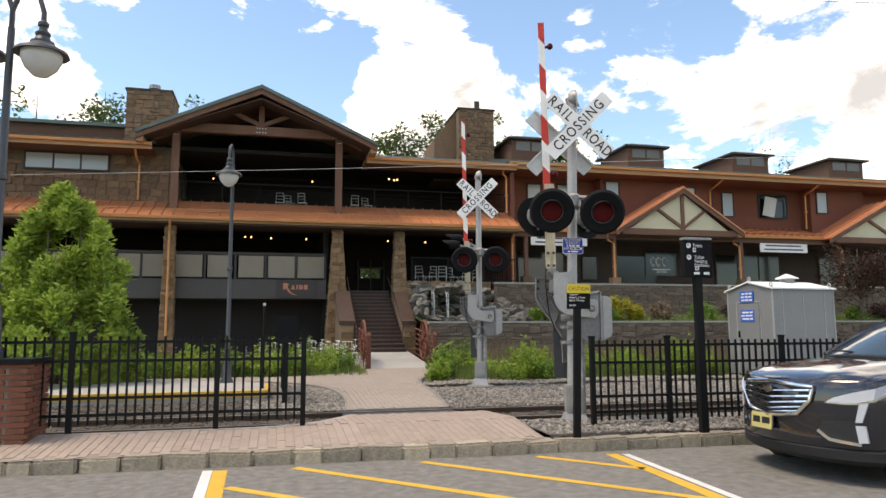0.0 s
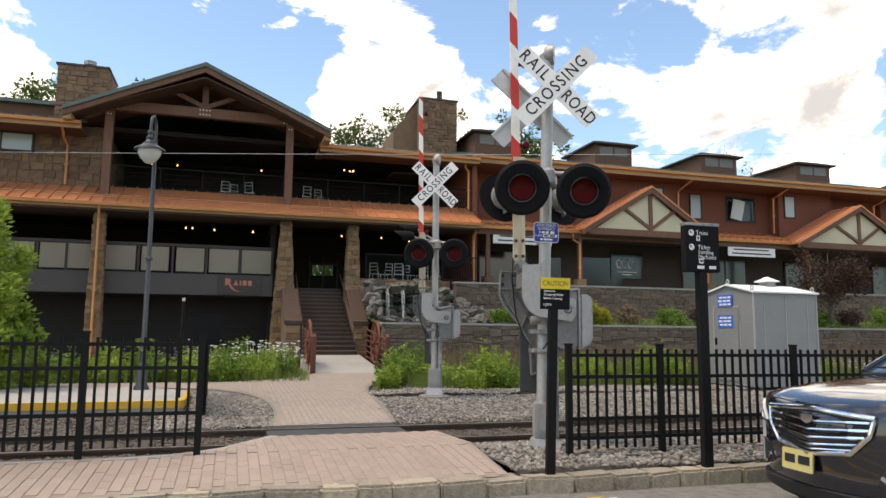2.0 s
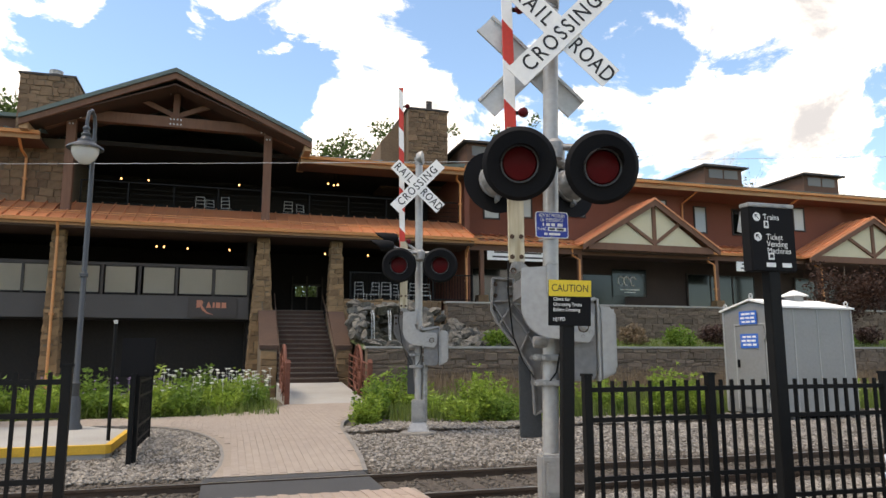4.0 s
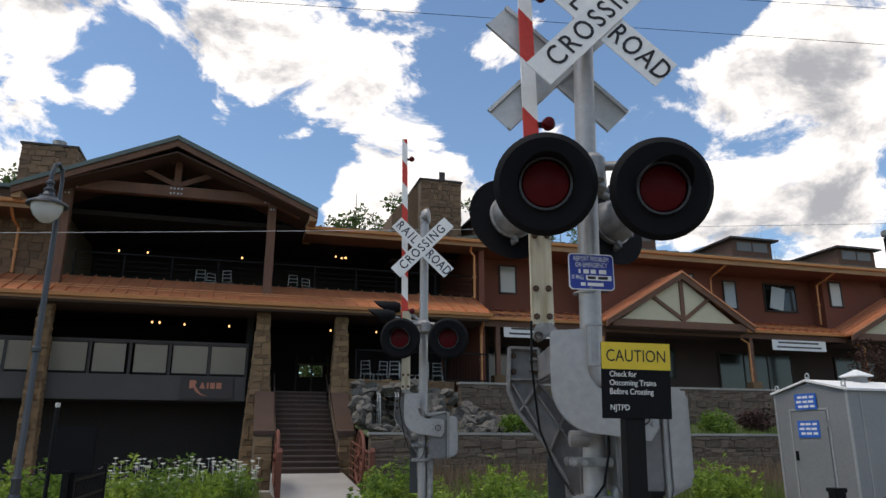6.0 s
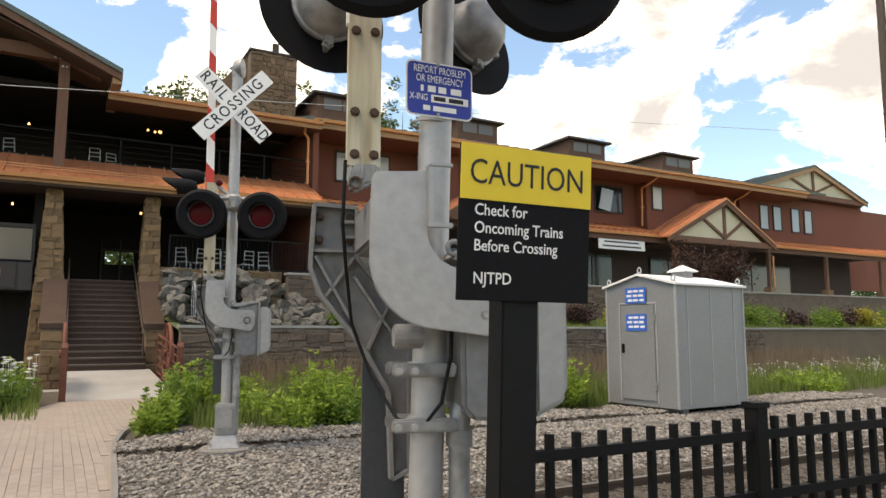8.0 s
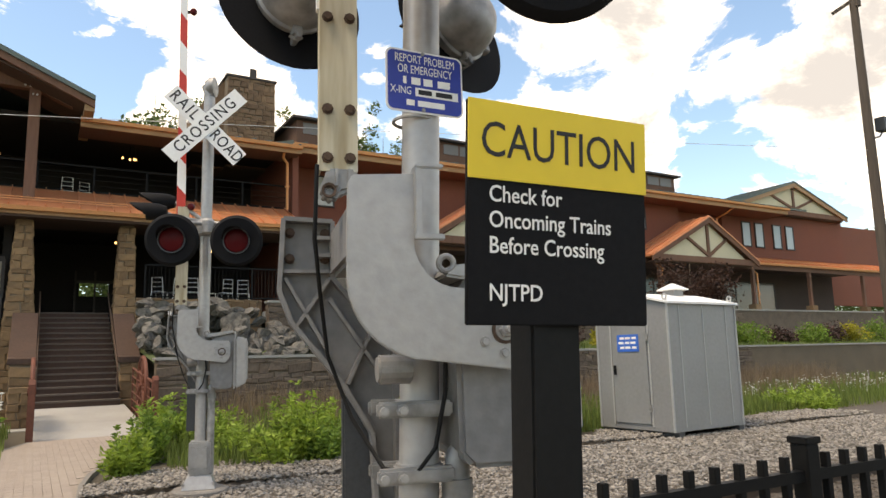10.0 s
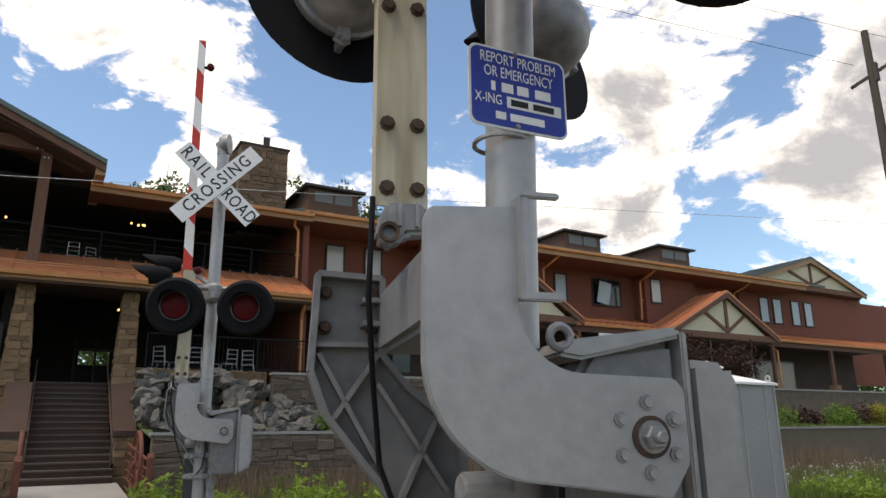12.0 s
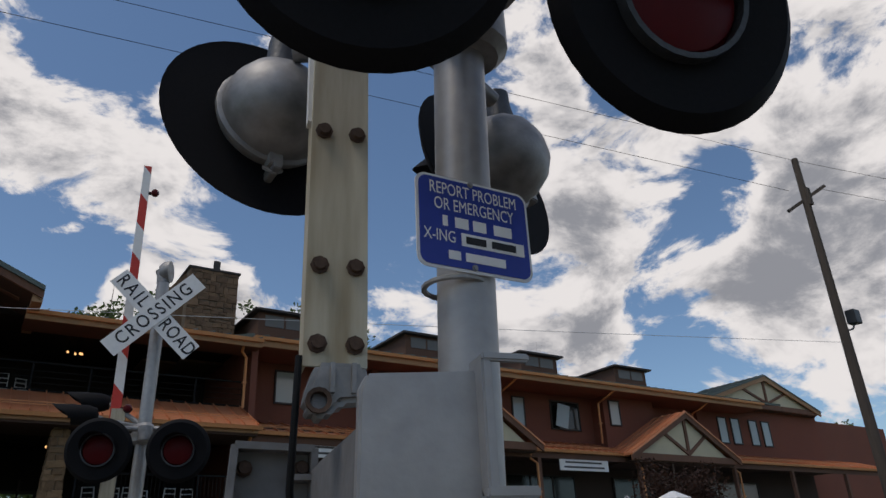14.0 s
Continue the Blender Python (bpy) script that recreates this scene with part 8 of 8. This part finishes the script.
# ================= pieces: kerb stones, bricks, stones, gravel =================
RP = np.random.default_rng(33)
kerb_obj = structure("kerb", Shape().beam((-30, kerb_line(-30) + 0.24, 0.02), (40, kerb_line(40) + 0.24, 0.02), 0.3, 0.26), "mortar", "granite block kerb between road and brick walk", category="kerb")
kinds = []
for i in range(8):
    w = 0.27 + 0.035 * i
    bm = bmesh.new()
    bmesh.ops.create_cube(bm, size=1)
    for v in bm.verts:
        v.co = Vector((v.co.x * (w - 0.002), v.co.y * 0.26, v.co.z * 0.3)) + Vector(RP.uniform(-0.02, 0.02, 3))
    bmesh.ops.bevel(bm, geom=list(bm.edges), offset=0.026, segments=2, affect="EDGES")
    me = bpy.data.meshes.new("kerb_stone")
    bm.to_mesh(me)
    bm.free()
    me.materials.append(MAT["granite"])
    kinds.append((w, me))
x = -12.0
while x < 22:
    w, me = kinds[int(RP.integers(0, 8))]
    ob = new("kerb_stone", me)
    ob.parent = kerb_obj
    ob.matrix_basis = pose(x + w / 2, kerb_line(x) + 0.13 + RP.uniform(-0.008, 0.008), 0.015 + RP.uniform(-0.008, 0.008), 0, 0, -1.4 + RP.uniform(-1.5, 1.5))
    x += w

# brick paving of the near walk: rows run towards the crossing
brick_me = []
for i in range(4):
    bm = bmesh.new()
    bmesh.ops.create_cube(bm, size=1)
    for v in bm.verts:
        v.co = Vector((v.co.x * 0.104, v.co.y * 0.2215, v.co.z * 0.05)) + Vector(RP.uniform(-0.003, 0.003, 3))
    me = bpy.data.meshes.new("paving_brick")
    bmesh.ops.bevel(bm, geom=[e for e in bm.edges if all(v.co.z > 0 for v in e.verts)], offset=0.004, segments=1, affect="EDGES")
    bm.to_mesh(me)
    bm.free()
    me.materials.append(MAT["brick_paving"])
    brick_me.append(me)
walk_obj = bpy.data.objects["brick_walk"]


def back_edge(x):
    return 10.56 if x < 0.0 else min(12.42, 10.56 + 1.9 * (max(0, x) / 1.42) ** 1.7)


def slope_of(f, y):
    return (f(y + 0.05) - f(y - 0.05)) / 0.1


single, rest = [], []
row = 0
xx = -9.0
while xx < 3.8:
    yy = 9.30 + (0.11 if row % 2 else 0.0)
    while yy < 12.36:
        if yy < back_edge(xx) - 0.08 and xx < walk_right(yy) - 0.03:
            (single if (1.2 < xx < 3.2 and 9.2 < yy < 12.4 and len(single) < 300) else rest).append((xx, yy))
        yy += 0.222
    xx += 0.112
    row += 1
for x, y in single:
    ob = new("paving_brick", brick_me[int(RP.integers(0, 4))])
    ob.parent = walk_obj
    ob.matrix_basis = pose(x, y, pave_z(y) - 0.02 + RP.uniform(-0.0015, 0.0015), math.degrees(math.atan(slope_of(pave_z, y))))


def joined(name, boxes, mat, label, parent=None, rise=None):
    """Many small blocks in one mesh: boxes of (x, y, z, half x, half y, half z, turn)."""
    b = np.array(boxes)
    n = len(b)
    corner = np.array([(sx, sy, sz) for sz in (-1, 1) for sy in (-1, 1) for sx in (-1, 1)], float)
    p = corner[None] * b[:, None, 3:6]
    p[:, 4:, 0] *= 0.98
    p[:, 4:, 1] *= 0.99
    c, s = np.cos(b[:, 6])[:, None], np.sin(b[:, 6])[:, None]
    q = p.copy()
    q[..., 0], q[..., 1] = p[..., 0] * c - p[..., 1] * s, p[..., 0] * s + p[..., 1] * c
    if rise:
        q[..., 2] += q[..., 1] * np.array([slope_of(rise, y) for y in b[:, 1]])[:, None]
    v = (q + b[:, None, :3]).reshape(-1, 3)
    f = np.array([(0, 2, 3, 1), (4, 5, 7, 6), (0, 1, 5, 4), (1, 3, 7, 5), (3, 2, 6, 7), (2, 0, 4, 6)])
    faces = (np.arange(n)[:, None, None] * 8 + f[None]).reshape(-1, 4)
    me = bpy.data.meshes.new(name)
    me.from_pydata(v.tolist(), [], faces.tolist())
    me.materials.append(MAT[mat])
    ob = new(name, me)
    if parent:
        ob.parent = parent
    return tagged(ob, label, "", "", "stuff")


joined("paving_bricks", [(x, y, pave_z(y) - 0.02, 0.0522, 0.111, 0.026 + RP.uniform(-0.002, 0.002), RP.uniform(-0.01, 0.01)) for x, y in rest], "brick_paving", "red brown brick pavers of the walk", walk_obj, pave_z)


# bricks of the far path
def inside(x, y, poly):
    hit = False
    for (xa, ya), (xb, yb) in zip(poly, poly[1:] + poly[:1]):
        if (ya > y) != (yb > y) and x < (xb - xa) * (y - ya) / (yb - ya) + xa:
            hit = not hit
    return hit


far_bricks = []
xx, row = -9.0, 0
while xx < 6.0:
    yy = 15.15 + (0.11 if row % 2 else 0)
    while yy < 25.8:
        if inside(xx, yy, PATH) and inside(xx + 0.1, yy, PATH) and inside(xx - 0.14, yy, PATH):
            far_bricks.append((xx, yy, ground_far(yy) + 0.025, 0.0545, 0.109, 0.022, 0.0))
        yy += 0.222
    xx += 0.112
    row += 1
joined("paving_bricks", far_bricks, "path_brick", "weathered brick pavers of the path to the stair", bpy.data.objects["brick_path"], ground_far)


# stones on walls: irregular courses, each stone its own block
stone_kinds = {}


def stone_block(w, h, d, i, mat="stone"):
    key = (max(0.1, round(w, 1)), max(0.1, round(h, 1)), i % 4, mat)
    if key not in stone_kinds:
        bm = bmesh.new()
        bmesh.ops.create_cube(bm, size=1)
        for v in bm.verts:
            v.co = Vector((v.co.x * key[0], v.co.y * d, v.co.z * key[1])) + Vector(RP.uniform(-0.026, 0.026, 3))
        bmesh.ops.bevel(bm, geom=[e for e in bm.edges if all(v.co.y < 0 for v in e.verts)], offset=0.02, segments=1, affect="EDGES")
        me = bpy.data.meshes.new("stone")
        bm.to_mesh(me)
        bm.free()
        me.materials.append(MAT[mat])
        stone_kinds[key] = me
    return stone_kinds[key]


def stone_face(parent, width, z0, z1, m, span=None, skip=None, course=(0.18, 0.34), length=(0.22, 0.62), mat="stone"):
    """Stones over a face in the local x-z plane of m, facing -y. span(z) gives the left and right ends."""
    z, i = z0, 0
    while z < z1 - 0.08:
        h = min(RP.uniform(*course), z1 - z)
        lo, hi = span(z + h / 2) if span else (0, width)
        x = lo
        while x < hi - 0.05:
            w = min(RP.uniform(*length), hi - x)
            if hi - x - w < 0.14:
                w = hi - x
            if not (skip and skip(x, x + w, z, z + h)):
                me = stone_block(max(0.1, w), max(0.1, h), 0.1, i, mat)
                ob = new("stone", me)
                ob.parent = parent
                kw, kh = max(0.1, round(w, 1)), max(0.1, round(h, 1))
                ob.matrix_basis = m @ pose(x + w / 2, 0.012 + RP.uniform(-0.012, 0.01), z + h / 2 + RP.uniform(-0.025, 0.025), 0, RP.uniform(-5, 5)) @ Matrix.Diagonal(((w - 0.012) / kw, 1, (h * RP.uniform(0.86, 1.22) - 0.012) / kh, 1))
            x += w
            i += 1
        z += h


def inv(parent):
    return parent.matrix_basis.inverted()


for c, (x, y, wb, wt, z0) in zip(pillars, PILLARS):
    half = lambda z, wb=wb, wt=wt, z0=z0: (wb + (wt - wb) * (z - z0) / (6.55 - z0)) / 2
    tilt = math.degrees(math.atan2((wb - wt) / 2, 6.55 - z0))
    for turn in (0, 90, -90):
        m = Matrix.Rotation(radians(turn), 4, "Z") @ Matrix.Translation((0, -wb / 2 + 0.03, z0)) @ Matrix.Rotation(radians(-tilt), 4, "X") @ Matrix.Translation((0, 0, -z0))
        stone_face(c, 0, z0, 6.5, m, lambda z: (-half(z), half(z)), None, (0.16, 0.3), (0.2, 0.5))
for c, (nm, x0, x1, y0, y1, z0, z1) in zip(chimneys, CHIMS):
    stone_face(c, x1 - x0, z0, z1, Matrix.Translation((x0, y0, 0)), None, None, (0.16, 0.32), (0.2, 0.52), "brown_stone")
    if x0 < 0:
        stone_face(c, y1 - y0, z0, z1, Matrix.Translation((x1, y0, 0)) @ Matrix.Rotation(radians(90), 4, "Z"), None, None, (0.16, 0.32), (0.2, 0.52), "brown_stone")
wall = bpy.data.objects["wall_stone_upper"]
stone_face(wall, 8.2, 7.7, 10.1, Matrix.Translation((-13.2, 35.5, 0)), None, lambda a, b, c, d: a < 5.55 and b > 1.85 and d > 9.1 and c < 10.05, (0.18, 0.36), (0.22, 0.6), "brown_stone")
pw = bpy.data.objects["patio_wall"]
stone_face(pw, 4.3, 1.5, 4.05, Matrix.Translation((6.3, 33.9, 0)), None, None, (0.2, 0.36), (0.28, 0.65))
for ob in [o for o in bpy.data.objects if o.name.startswith("cheek_wall")]:
    xs = (2.85, 3.43) if ob.name == "cheek_wall" else (5.62, 6.15)
    stone_face(ob, xs[1] - xs[0], 0.2, 1.88, Matrix.Translation((xs[0], 30.9, 0)), None, None, (0.18, 0.3), (0.2, 0.5))
stone_face(parapet, 26, 2.3, 3.88, Matrix.Translation((10.6, 33.0, 0)), None, None, (0.13, 0.27), (0.25, 0.7), mat="wall_stone")
stone_face(retaining, 24, 0.3, 1.9, Matrix.Translation((6.2, 28.0, 0)), None, None, (0.13, 0.27), (0.25, 0.75), mat="wall_stone")

# bricks of the pier
pb = mesh_of("brick", Shape().box(-0.104, 0.104, -0.02, 0.05, -0.03, 0.03), "red_brick", 0.004)
for turn in (0, 90):
    m = Matrix.Rotation(radians(turn), 4, "Z")
    for r_ in range(14):
        for c_ in range(4):
            off = 0.055 if r_ % 2 else -0.055
            cx = -0.33 + 0.22 * c_ + (off if 0 < c_ < 3 else off * 0.4)
            ob = new("brick", pb)
            ob.parent = bp
            ob.matrix_basis = m @ pose(cx, -0.405, 0.245 + 0.0725 * r_)


# gravel
def gravel(name, n, area, zf, seed, size, skip=None, mat="ballast"):
    """Loose crushed stones: each a squashed random octahedron, one mesh."""
    rng = np.random.default_rng(seed)
    x, y = rng.uniform(area[0], area[1], n), rng.uniform(area[2], area[3], n)
    if skip is not None:
        keep = np.array([not skip(a, b) for a, b in zip(x, y)])
        x, y = x[keep], y[keep]
    n = len(x)
    z = np.array([zf(a, b) for a, b in zip(x, y)]) + rng.uniform(-0.012, 0.012, n)
    o = np.array([(1, 0, 0), (-1, 0, 0), (0, 1, 0), (0, -1, 0), (0, 0, 1), (0, 0, -1)], float)
    s = size * rng.uniform(0.5, 1.35, (n, 1, 1))
    p = o[None] * s * rng.uniform(0.55, 1.25, (n, 6, 1)) + rng.normal(size=(n, 6, 3)) * 0.25 * s
    p *= np.array([1.25, 0.8, 0.55])
    a = rng.uniform(0, 2 * np.pi, n)[:, None]
    q = p.copy()
    q[..., 0], q[..., 1] = p[..., 0] * np.cos(a) - p[..., 1] * np.sin(a), p[..., 0] * np.sin(a) + p[..., 1] * np.cos(a)
    v = (q + np.stack([x, y, z], 1)[:, None]).reshape(-1, 3)
    f = np.array([(0, 2, 4), (2, 1, 4), (1, 3, 4), (3, 0, 4), (2, 0, 5), (1, 2, 5), (3, 1, 5), (0, 3, 5)])
    faces = (np.arange(n)[:, None, None] * 6 + f[None]).reshape(-1, 3)
    me = bpy.data.meshes.new(name)
    me.vertices.add(len(v))
    me.vertices.foreach_set("co", v.ravel())
    me.loops.add(faces.size)
    me.loops.foreach_set("vertex_index", faces.ravel())
    me.polygons.add(len(faces))
    me.polygons.foreach_set("loop_start", np.arange(0, faces.size, 3))
    me.update(calc_edges=True)
    me.materials.append(MAT[mat])
    return tagged(new(name, me), "loose grey crushed stone ballast", "gravel", "", "stuff")


gravel("bed_gravel", 17000, (3.7, 13, 8.7, 12.4), bed_z, 51, 0.042, lambda a, b: a < walk_right(b) + 0.08 or b < kerb_line(a) + 0.24)
gravel("track_gravel", 18000, (3.75, 20, 12.3, 15.6), bed_z, 52, 0.04, None, "dirty_gap_shade_ballast")
gravel("far_gravel", 48000, (3.9, 22, 15.3, 20.9), lambda a, b: bed_z(a, b) + (0.0 if b < 18.6 else 0.03 + 0.06 * abs(math.sin(a * 0.9) * math.cos(b * 0.7))), 53, 0.042, lambda a, b: inside(a, b, PATH) or b > 20.15 + 0.45 * math.sin(a * 1.3) + 0.2 * math.sin(a * 4.1))
gravel("left_gravel", 17000, (-9, 1.4, 10.75, 16.9), bed_z, 54, 0.042, None, "dirty_gap_shade_ballast")
gravel("left_gravel", 12000, (-0.5, 1.65, 15.3, 20.9), lambda a, b: max(bed_z(a, b), ground_far(b) - 0.02), 55, 0.042, lambda a, b: inside(a, b, PATH))

# the plan above is drawn 1.097 times too large: bring it to true metres
TRUE = 9.3 / 10.2
for me in bpy.data.meshes:
    me.transform(Matrix.Scale(TRUE, 4))
for ob in bpy.data.objects:
    if ob.type in {"MESH", "EMPTY"}:
        ob.location *= TRUE
